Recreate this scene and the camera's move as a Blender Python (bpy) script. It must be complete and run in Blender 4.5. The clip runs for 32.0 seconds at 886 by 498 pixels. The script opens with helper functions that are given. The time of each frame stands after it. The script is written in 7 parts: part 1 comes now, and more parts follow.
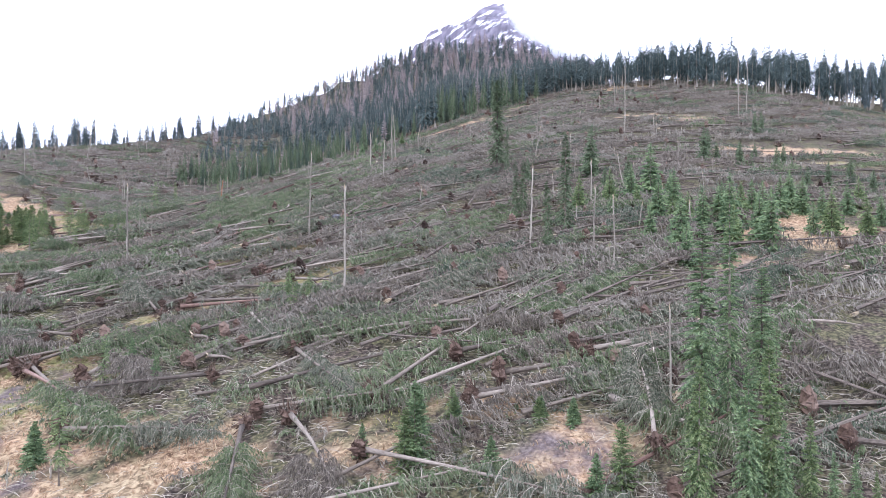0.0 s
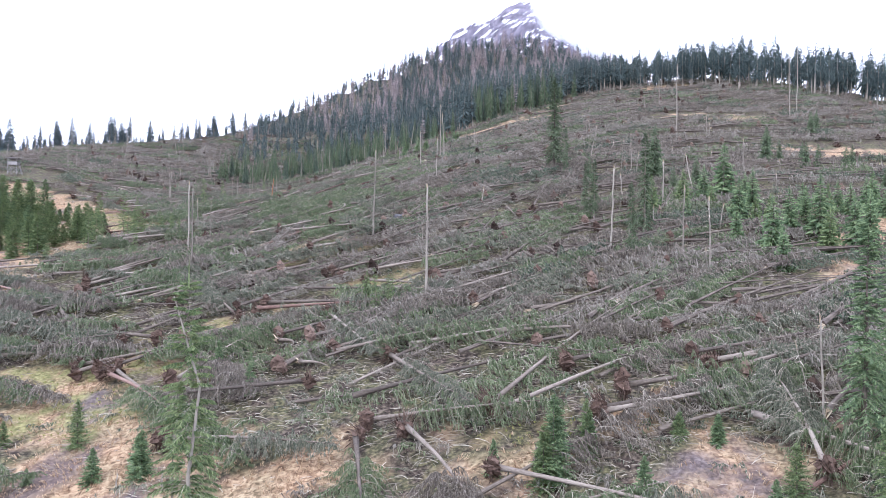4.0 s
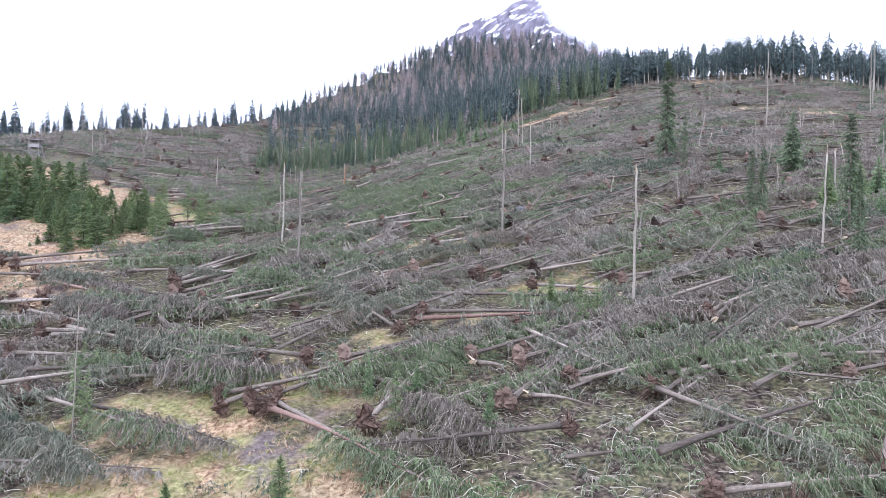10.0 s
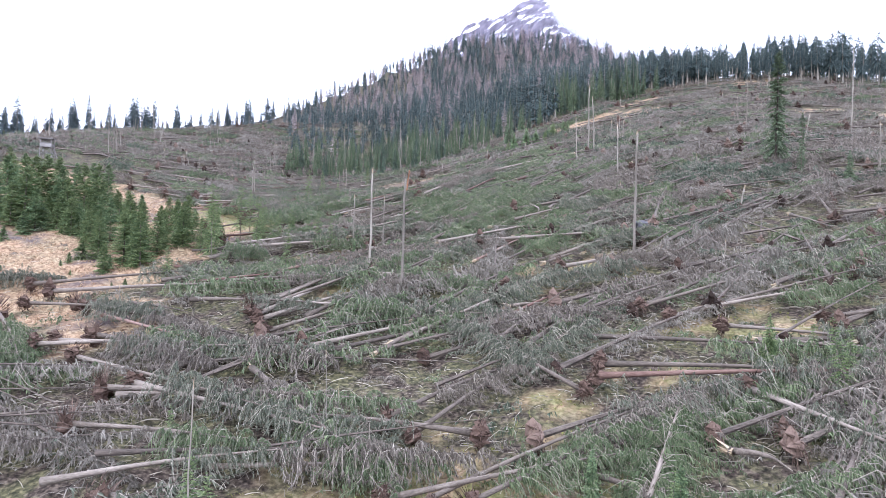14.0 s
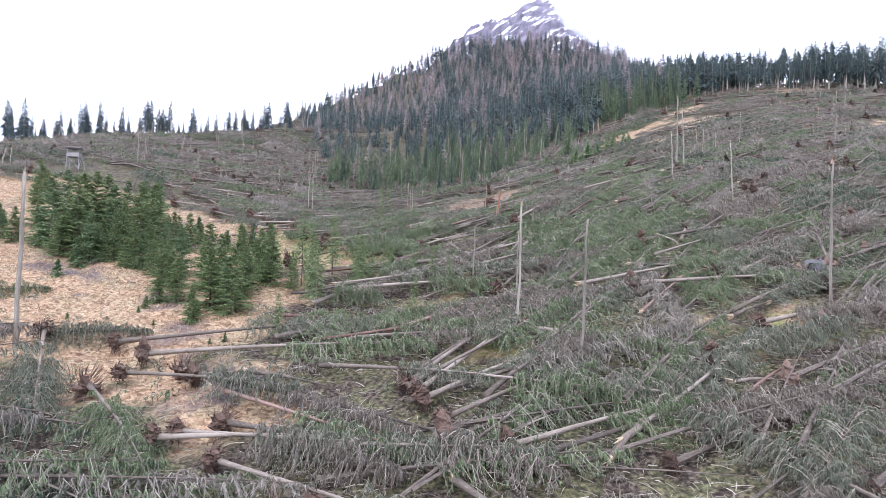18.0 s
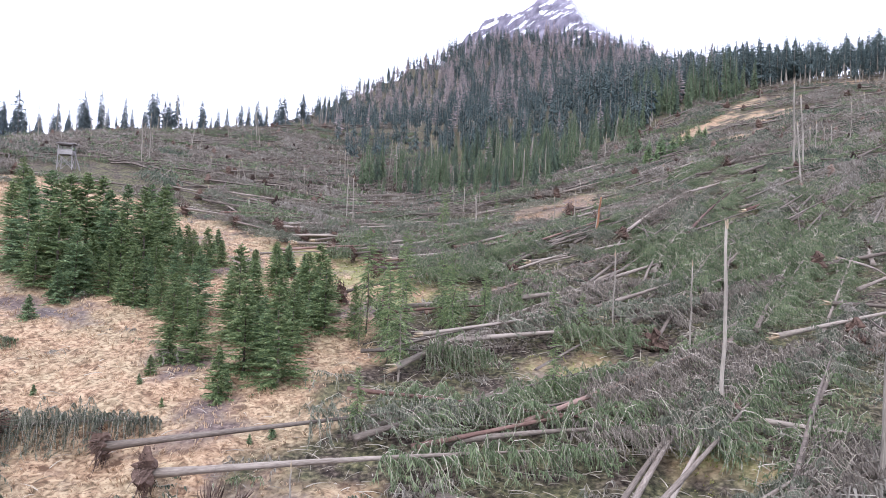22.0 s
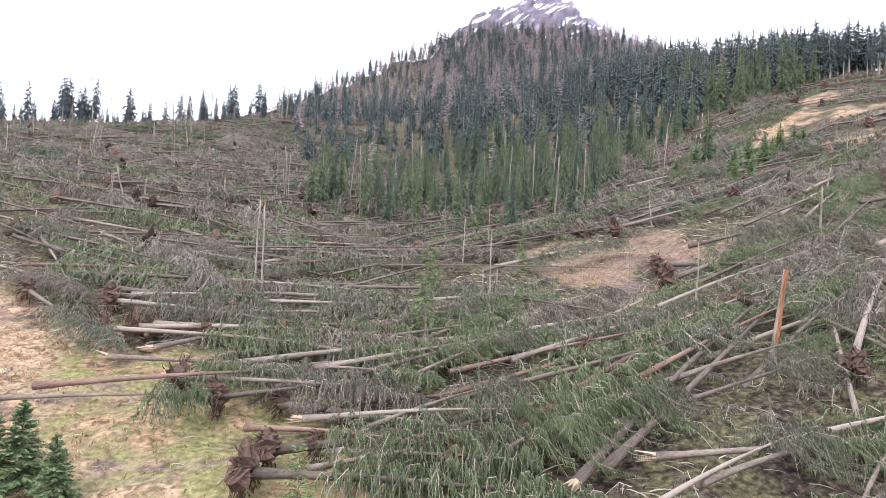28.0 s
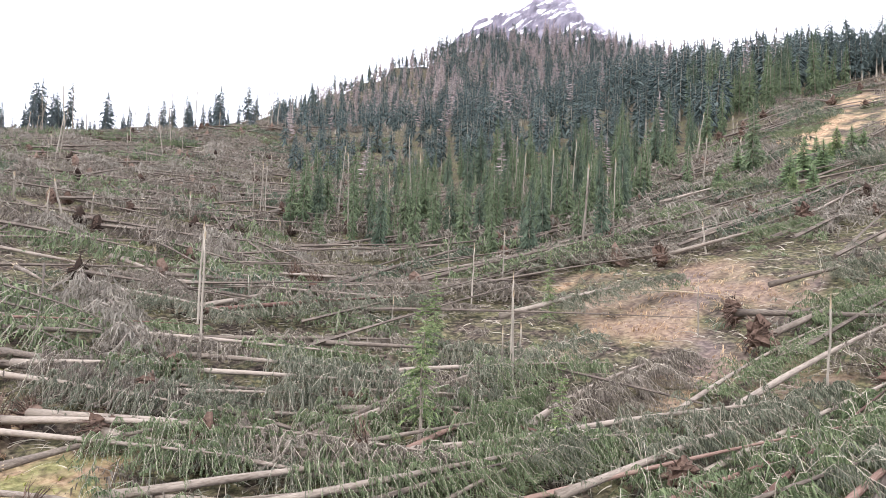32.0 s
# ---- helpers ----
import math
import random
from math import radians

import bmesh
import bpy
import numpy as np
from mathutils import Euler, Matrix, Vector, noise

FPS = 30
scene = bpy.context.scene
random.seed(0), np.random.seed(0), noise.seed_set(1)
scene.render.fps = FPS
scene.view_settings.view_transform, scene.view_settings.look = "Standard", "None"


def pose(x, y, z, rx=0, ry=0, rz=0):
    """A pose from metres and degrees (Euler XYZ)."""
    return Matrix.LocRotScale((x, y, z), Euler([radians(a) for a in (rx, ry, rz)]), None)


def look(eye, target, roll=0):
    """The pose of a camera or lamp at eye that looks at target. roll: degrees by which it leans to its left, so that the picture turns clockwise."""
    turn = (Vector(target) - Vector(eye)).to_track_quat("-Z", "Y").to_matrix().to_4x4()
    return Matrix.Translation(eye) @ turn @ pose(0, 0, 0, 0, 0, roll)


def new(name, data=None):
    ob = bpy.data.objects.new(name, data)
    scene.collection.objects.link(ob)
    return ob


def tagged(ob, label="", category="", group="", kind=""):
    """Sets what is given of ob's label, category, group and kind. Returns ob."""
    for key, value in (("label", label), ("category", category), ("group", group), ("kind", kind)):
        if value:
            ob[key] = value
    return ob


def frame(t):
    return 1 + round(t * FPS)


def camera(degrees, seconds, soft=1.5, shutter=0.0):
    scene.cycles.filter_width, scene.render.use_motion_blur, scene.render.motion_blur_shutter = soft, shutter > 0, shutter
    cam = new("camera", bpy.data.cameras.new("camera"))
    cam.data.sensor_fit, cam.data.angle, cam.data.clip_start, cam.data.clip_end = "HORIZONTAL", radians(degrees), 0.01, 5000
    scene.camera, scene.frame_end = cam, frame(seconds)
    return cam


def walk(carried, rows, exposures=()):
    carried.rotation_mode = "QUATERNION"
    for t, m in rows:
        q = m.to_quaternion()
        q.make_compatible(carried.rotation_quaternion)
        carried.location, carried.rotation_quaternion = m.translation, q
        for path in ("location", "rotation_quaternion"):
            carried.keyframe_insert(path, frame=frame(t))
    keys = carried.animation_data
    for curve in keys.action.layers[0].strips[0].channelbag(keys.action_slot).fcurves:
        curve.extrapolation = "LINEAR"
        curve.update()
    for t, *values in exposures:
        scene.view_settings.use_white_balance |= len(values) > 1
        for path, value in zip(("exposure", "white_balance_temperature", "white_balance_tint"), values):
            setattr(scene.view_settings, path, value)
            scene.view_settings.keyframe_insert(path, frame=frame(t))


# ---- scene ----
# ---- camera and its way over the slope ----
cam = camera(66.0, 32.0, soft=0.85)
PATH = [
    (0, 19.89, -9.47, 20.01, 0.86, -0.36, -0.71),
    (0.5, 19.80, -9.23, 20.04, 0.86, -0.40, -0.54),
    (1, 19.49, -8.96, 20.07, 0.86, -0.48, -0.32),
    (1.5, 18.92, -8.67, 20.13, 0.84, -0.53, -0.16),
    (2, 18.15, -8.35, 20.18, 0.83, -0.59, -0.08),
    (2.5, 17.12, -8.01, 20.25, 0.80, -0.66, 0.03),
    (3, 15.92, -7.66, 20.24, 0.82, -0.71, 0.24),
    (3.5, 14.56, -7.30, 20.25, 0.82, -0.77, 0.51),
    (4, 13.05, -6.90, 20.25, 0.80, -0.87, 0.70),
    (4.5, 11.43, -6.47, 20.24, 0.77, -0.99, 0.82),
    (5, 9.73, -5.98, 20.20, 0.75, -1.11, 0.86),
    (5.5, 7.99, -5.43, 20.13, 0.74, -1.21, 0.83),
    (6, 6.24, -4.82, 20.03, 0.77, -1.27, 0.73),
    (6.5, 4.57, -3.89, 19.99, 0.77, -1.42, 0.60),
    (7, 3.00, -2.82, 20.00, 0.76, -1.54, 0.60),
    (7.5, 1.49, -1.48, 19.98, 0.73, -1.56, 0.40),
    (8, -0.00, 0.00, 20.00, 0.70, -1.60, -0.00),
    (8.5, -1.42, 1.67, 20.02, 0.63, -1.61, -0.26),
    (9, -2.75, 3.36, 19.98, 0.65, -1.58, -0.42),
    (9.5, -4.05, 5.09, 19.98, 0.65, -1.64, -0.57),
    (10, -5.42, 6.94, 19.92, 0.73, -1.73, -0.68),
    (10.5, -6.83, 8.71, 19.91, 0.77, -1.85, -0.64),
    (11, -8.30, 10.51, 19.94, 0.82, -1.95, -0.74),
    (11.5, -9.76, 12.31, 20.04, 0.86, -1.87, -0.83),
    (12, -11.26, 14.05, 20.30, 0.87, -1.79, -0.91),
    (12.5, -12.84, 15.75, 20.56, 0.91, -1.84, -1.08),
    (13, -14.42, 17.42, 20.93, 0.90, -1.84, -1.20),
    (13.5, -16.04, 18.98, 21.33, 0.93, -1.92, -1.26),
    (14, -17.74, 20.48, 21.72, 0.92, -1.99, -1.35),
    (14.5, -19.45, 21.93, 22.11, 0.93, -2.04, -1.48),
    (15, -21.20, 23.31, 22.53, 0.97, -2.09, -1.62),
    (15.5, -22.97, 24.66, 22.97, 1.02, -2.14, -1.76),
    (16, -24.76, 26.01, 23.44, 1.07, -2.19, -1.89),
    (16.5, -26.56, 27.39, 23.95, 1.10, -2.24, -1.99),
    (17, -28.35, 28.81, 24.48, 1.07, -2.28, -2.07),
    (17.5, -30.16, 30.19, 24.92, 1.05, -2.24, -2.22),
    (18, -31.86, 31.69, 25.26, 1.00, -2.27, -2.41),
    (18.5, -33.28, 33.56, 25.57, 1.00, -2.22, -2.49),
    (19, -34.52, 35.59, 25.81, 0.98, -2.19, -2.47),
    (19.5, -35.64, 37.87, 26.10, 0.99, -2.22, -2.37),
    (20, -36.68, 40.27, 26.43, 0.94, -2.26, -2.14),
    (20.5, -37.61, 42.87, 26.76, 0.88, -2.24, -1.67),
    (21, -38.41, 45.56, 27.06, 0.86, -2.23, -1.57),
    (21.5, -39.06, 48.43, 27.37, 0.84, -2.25, -1.75),
    (22, -39.52, 51.32, 27.71, 0.88, -2.31, -2.03),
    (22.5, -39.83, 54.41, 28.18, 0.88, -2.35, -2.41),
    (23, -39.97, 57.56, 28.68, 0.90, -2.43, -2.83),
    (23.5, -40.12, 60.72, 29.21, 0.89, -2.51, -3.09),
    (24, -40.24, 63.96, 29.80, 0.93, -2.55, -3.23),
    (24.5, -40.28, 67.30, 30.45, 0.94, -2.58, -3.27),
    (25, -40.34, 70.69, 31.03, 0.92, -2.58, -3.25),
    (25.5, -40.42, 73.98, 31.59, 0.95, -2.64, -3.29),
    (26, -40.14, 77.45, 32.20, 0.96, -2.67, -3.20),
    (26.5, -39.65, 81.01, 32.84, 0.95, -2.69, -3.06),
    (27, -39.09, 84.58, 33.46, 0.94, -2.71, -2.95),
    (27.5, -38.58, 88.06, 34.03, 0.96, -2.74, -2.97),
    (28, -38.27, 91.38, 34.51, 1.02, -2.78, -3.19),
    (28.5, -37.94, 94.60, 35.06, 1.06, -2.84, -3.18),
    (29, -37.72, 97.65, 35.71, 1.20, -2.86, -3.28),
    (29.5, -37.59, 100.01, 36.34, 1.21, -2.83, -3.50),
    (30, -37.60, 101.87, 36.67, 1.33, -2.76, -3.57),
    (30.5, -37.64, 103.17, 36.84, 1.50, -2.65, -3.58),
    (31, -37.67, 103.75, 36.81, 1.60, -2.65, -3.47),
    (31.5, -37.71, 103.91, 36.69, 1.66, -2.61, -3.37),
    (32, -37.72, 103.96, 36.63, 1.68, -2.60, -3.01),
]
walk(cam, [(t, pose(x, y, z, 90 + pitch, roll, yaw)) for t, x, y, z, pitch, roll, yaw in PATH],
     exposures=[(0.0, 0.2, 5980, 11), (10.0, 0.25, 5880, 11), (14.0, 0.29, 5900, 11), (17.0, 0.23, 6000, 11), (20.0, 0.1, 6150, 12), (23.0, 0.11, 6150, 12), (25.0, 0.05, 6150, 12), (28.5, 0.23, 6800, 10), (32.0, 0.34, 6900, 8)])

# ---- overcast daylight ----
world = bpy.data.worlds.new("overcast_sky")
scene.world = world
world.use_nodes = True
wn, wl = world.node_tree.nodes, world.node_tree.links
wn.clear()
w_sky = wn.new("ShaderNodeTexSky")
w_sky.sky_type, w_sky.sun_disc = "NISHITA", False
w_sky.sun_elevation, w_sky.sun_rotation = radians(34), radians(215)
w_sky.air_density, w_sky.dust_density = 1.0, 3.0
w_scale = wn.new("ShaderNodeMix")
w_scale.data_type, w_scale.blend_type = "RGBA", "MULTIPLY"
w_scale.inputs["Factor"].default_value = 1.0
w_scale.inputs["B"].default_value = (0.1, 0.1, 0.1, 1)
w_noise = wn.new("ShaderNodeTexNoise")
w_noise.inputs["Scale"].default_value, w_noise.inputs["Detail"].default_value = 2.2, 5.0
w_ramp = wn.new("ShaderNodeValToRGB")
w_ramp.color_ramp.elements[0].position, w_ramp.color_ramp.elements[0].color = 0.30, (0.86, 0.86, 0.86, 1)
w_ramp.color_ramp.elements[1].position, w_ramp.color_ramp.elements[1].color = 0.55, (1, 1, 1, 1)
w_mix = wn.new("ShaderNodeMix")
w_mix.data_type = "RGBA"
w_mix.inputs["B"].default_value = (1.05, 1.09, 1.30, 1)
w_bg, w_out = wn.new("ShaderNodeBackground"), wn.new("ShaderNodeOutputWorld")
w_bg.inputs["Strength"].default_value = 1.98
w_co = wn.new("ShaderNodeTexCoord")
wl.new(w_co.outputs["Generated"], w_noise.inputs["Vector"])
wl.new(w_noise.outputs["Fac"], w_ramp.inputs["Fac"])
wl.new(w_ramp.outputs["Color"], w_mix.inputs["Factor"])
wl.new(w_sky.outputs["Color"], w_scale.inputs["A"])
wl.new(w_scale.outputs["Result"], w_mix.inputs["A"])
wl.new(w_mix.outputs["Result"], w_bg.inputs["Color"])
wl.new(w_bg.outputs["Background"], w_out.inputs["Surface"])
sun_data = bpy.data.lights.new("sun", "SUN")
sun_data.energy, sun_data.angle, sun_data.color = 1.7, radians(10), (1.0, 0.96, 0.9)
sun = new("sun", sun_data)
sun.matrix_world = look((0, 0, 300), (0 + 60, 110, 140))

# ---- materials ----
def ramp_node(nt, stops):
    node = nt.nodes.new("ShaderNodeValToRGB")
    els = node.color_ramp.elements
    while len(els) < len(stops):
        els.new(0.5)
    for el, (pos, col) in zip(els, stops):
        el.position, el.color = pos, (*col, 1)
    return node


def surface(name, stops, scale=1.0, rough=0.85, bump=0.3, fine=6.0, vary=0.25, source="object", per="island", stretch=(1, 1, 1), spec=0.25, see_through=0.0):
    """A matte natural surface: two scales of noise pick the colour, every piece differs a little, and the fine noise gives relief."""
    mat = bpy.data.materials.new(name)
    mat.use_nodes = True
    nt = mat.node_tree
    bsdf = nt.nodes["Principled BSDF"]
    co, mp = nt.nodes.new("ShaderNodeTexCoord"), nt.nodes.new("ShaderNodeMapping")
    mp.inputs["Scale"].default_value = stretch
    nt.links.new(co.outputs["Object"], mp.inputs["Vector"])
    big, small = nt.nodes.new("ShaderNodeTexNoise"), nt.nodes.new("ShaderNodeTexNoise")
    for node, s, d in ((big, scale, 4), (small, scale * fine, 5)):
        node.inputs["Scale"].default_value, node.inputs["Detail"].default_value = s, d
        nt.links.new(mp.outputs["Vector"], node.inputs["Vector"])
    add = nt.nodes.new("ShaderNodeMath")
    add.operation = "MULTIPLY_ADD"
    add.inputs[1].default_value, add.inputs[2].default_value = 0.5, 0.0
    nt.links.new(small.outputs["Fac"], add.inputs[0])
    add2 = nt.nodes.new("ShaderNodeMath")
    add2.operation = "MULTIPLY_ADD"
    add2.inputs[1].default_value = 0.5
    nt.links.new(big.outputs["Fac"], add2.inputs[0])
    nt.links.new(add.outputs[0], add2.inputs[2])
    last = add2
    if vary:
        if per == "island":
            rnd = nt.nodes.new("ShaderNodeNewGeometry").outputs["Random Per Island"]
        else:
            rnd = nt.nodes.new("ShaderNodeObjectInfo").outputs["Random"]
        sub = nt.nodes.new("ShaderNodeMath")
        sub.operation, sub.inputs[1].default_value = "SUBTRACT", 0.5
        nt.links.new(rnd, sub.inputs[0])
        mul = nt.nodes.new("ShaderNodeMath")
        mul.operation, mul.inputs[1].default_value = "MULTIPLY_ADD", vary
        nt.links.new(sub.outputs[0], mul.inputs[0])
        nt.links.new(add2.outputs[0], mul.inputs[2])
        last = mul
    ramp = ramp_node(nt, stops)
    nt.links.new(last.outputs[0], ramp.inputs["Fac"])
    nt.links.new(ramp.outputs["Color"], bsdf.inputs["Base Color"])
    bsdf.inputs["Roughness"].default_value = rough
    bsdf.inputs["Specular IOR Level"].default_value = spec
    if bump:
        bn = nt.nodes.new("ShaderNodeBump")
        bn.inputs["Strength"].default_value, bn.inputs["Distance"].default_value = bump, 0.05
        nt.links.new(small.outputs["Fac"], bn.inputs["Height"])
        nt.links.new(bn.outputs["Normal"], bsdf.inputs["Normal"])
    if see_through:
        out = nt.nodes["Material Output"]
        tr, mx = nt.nodes.new("ShaderNodeBsdfTranslucent"), nt.nodes.new("ShaderNodeMixShader")
        mx.inputs["Fac"].default_value = see_through
        nt.links.new(ramp.outputs["Color"], tr.inputs["Color"])
        nt.links.new(bsdf.outputs["BSDF"], mx.inputs[1])
        nt.links.new(tr.outputs["BSDF"], mx.inputs[2])
        nt.links.new(mx.outputs["Shader"], out.inputs["Surface"])
    return mat


BARK = surface("bark_grey", [(0.28, (0.073, 0.059, 0.051)), (0.5, (0.168, 0.137, 0.115)), (0.72, (0.317, 0.269, 0.230))], 0.9, 0.9, 0.5, 9, 0.35, per="object", stretch=(0.35, 2.2, 2.2))
BARK_RED = surface("bark_reddish", [(0.30, (0.06, 0.035, 0.03)), (0.5, (0.165, 0.10, 0.082)), (0.72, (0.28, 0.19, 0.16))], 0.9, 0.9, 0.5, 9, 0.3, per="object", stretch=(0.35, 2.2, 2.2))
POLE = surface("snag_bark", [(0.28, (0.15, 0.13, 0.11)), (0.5, (0.29, 0.255, 0.215)), (0.75, (0.42, 0.375, 0.32))], 0.7, 0.9, 0.4, 9, 0.25, per="object", stretch=(2.2, 2.2, 0.3))
SPLINTER = surface("fresh_wood", [(0.3, (0.288, 0.211, 0.133)), (0.5, (0.416, 0.335, 0.237)), (0.75, (0.528, 0.460, 0.355))], 2.0, 0.75, 0.3, 6, 0.4)
HEARTWOOD = surface("raw_heartwood", [(0.35, (0.13, 0.05, 0.028)), (0.5, (0.32, 0.15, 0.08)), (0.65, (0.52, 0.36, 0.24))], 0.8, 0.75, 0.4, 7, 0.3, stretch=(4, 4, 0.4))
TWIG = surface("twig_wood", [(0.25, (0.199, 0.174, 0.141)), (0.5, (0.365, 0.323, 0.266)), (0.8, (0.536, 0.482, 0.407))], 0.5, 0.9, 0.0, 5, 0.5)
# darker copy of the twig wood, shade put into the far branches' colour
TWIG_SHADED = surface("shaded_twig_wood", [(0.25, (0.13, 0.112, 0.095)), (0.5, (0.26, 0.226, 0.192)), (0.8, (0.41, 0.362, 0.312))], 0.5, 0.9, 0.0, 5, 0.5)
FALLEN = surface("wilting_needles", [(0.2, (0.055, 0.062, 0.046)), (0.5, (0.140, 0.154, 0.112)), (0.8, (0.280, 0.290, 0.221))], 0.25, 0.8, 0.0, 5, 0.5, see_through=0.15)
FALLEN_GREEN = surface("fallen_green_needles", [(0.2, (0.050, 0.069, 0.037)), (0.5, (0.128, 0.168, 0.090)), (0.8, (0.257, 0.311, 0.171))], 0.25, 0.8, 0.0, 5, 0.45, see_through=0.15)
FALLEN_DARK = surface("shaded_green_needles", [(0.2, (0.040, 0.058, 0.042)), (0.5, (0.098, 0.127, 0.090)), (0.8, (0.189, 0.228, 0.159))], 0.25, 0.8, 0.0, 5, 0.45, see_through=0.2)
FALLEN_DRY = surface("dry_grey_needles", [(0.2, (0.130, 0.117, 0.099)), (0.5, (0.248, 0.225, 0.193)), (0.8, (0.389, 0.357, 0.309))], 0.25, 0.85, 0.0, 5, 0.5, see_through=0.25)
FALLEN_BROWN = surface("drying_needles", [(0.2, (0.087, 0.073, 0.063)), (0.5, (0.182, 0.155, 0.132)), (0.8, (0.333, 0.293, 0.251))], 0.25, 0.85, 0.0, 5, 0.5, see_through=0.25)
NEEDLES = surface("spruce_needles", [(0.22, (0.080, 0.127, 0.067)), (0.5, (0.172, 0.244, 0.128)), (0.8, (0.311, 0.397, 0.206))], 0.5, 0.7, 0.0, 5, 0.6, see_through=0.32)
NEEDLES_YOUNG = surface("young_spruce_needles", [(0.22, (0.077, 0.119, 0.053)), (0.5, (0.173, 0.234, 0.107)), (0.8, (0.317, 0.375, 0.183))], 0.6, 0.7, 0.0, 5, 0.6, see_through=0.38)
# skyline and ridge needles: aerial haze is put into this paler, bluish colour
NEEDLES_HAZED = surface("hazed_forest_needles", [(0.22, (0.062, 0.084, 0.094)), (0.5, (0.124, 0.154, 0.164)), (0.8, (0.226, 0.262, 0.268))], 0.05, 0.8, 0.0, 5, 0.6, see_through=0.42)
NEEDLES_WOOD = surface("wood_spruce_needles", [(0.22, (0.042, 0.063, 0.047)), (0.5, (0.088, 0.121, 0.086)), (0.8, (0.160, 0.207, 0.142))], 0.1, 0.8, 0.0, 5, 0.5, see_through=0.2)
NEEDLES_EDGE = surface("wood_edge_needles", [(0.22, (0.055, 0.080, 0.048)), (0.5, (0.119, 0.158, 0.090)), (0.8, (0.218, 0.268, 0.156))], 0.1, 0.8, 0.0, 5, 0.5, see_through=0.2)
# spruces up the hill: bluish haze of distance mixed into the green
NEEDLES_HILL_HAZED = surface("hazed_hillside_needles", [(0.22, (0.037, 0.056, 0.056)), (0.5, (0.079, 0.108, 0.106)), (0.8, (0.147, 0.184, 0.178))], 0.05, 0.8, 0.0, 5, 0.6, see_through=0.25)
LARCH = surface("autumn_larch_needles", [(0.22, (0.195, 0.163, 0.165)), (0.5, (0.345, 0.285, 0.285)), (0.8, (0.49, 0.405, 0.40))], 0.05, 0.85, 0.0, 5, 0.6, see_through=0.3)
ROOT = surface("root_soil", [(0.25, (0.028, 0.018, 0.014)), (0.5, (0.098, 0.062, 0.048)), (0.78, (0.22, 0.155, 0.125))], 1.6, 0.95, 0.6, 5, 0.6)
GRASS = surface("dry_grass_blades", [(0.2, (0.27, 0.175, 0.11)), (0.5, (0.48, 0.34, 0.225)), (0.8, (0.62, 0.48, 0.33))], 0.2, 0.85, 0.0, 5, 0.6, see_through=0.25)
MOSSY = surface("green_grass_blades", [(0.2, (0.13, 0.14, 0.04)), (0.5, (0.24, 0.24, 0.07)), (0.8, (0.36, 0.36, 0.13))], 0.2, 0.85, 0.0, 5, 0.6, see_through=0.25)
BOARD = surface("weathered_boards", [(0.25, (0.16, 0.145, 0.14)), (0.5, (0.27, 0.25, 0.245)), (0.8, (0.40, 0.375, 0.365))], 1.2, 0.85, 0.3, 6, 0.3, per="object")
STONE = surface("boulder_stone", [(0.25, (0.06, 0.058, 0.065)), (0.5, (0.12, 0.117, 0.125)), (0.8, (0.22, 0.215, 0.22))], 0.8, 0.9, 0.5, 6, 0.0)
ROOFING = surface("roof_felt", [(0.3, (0.12, 0.11, 0.11)), (0.6, (0.22, 0.20, 0.20)), (0.8, (0.3, 0.28, 0.27))], 1.5, 0.9, 0.2, 6, 0.2, per="object")


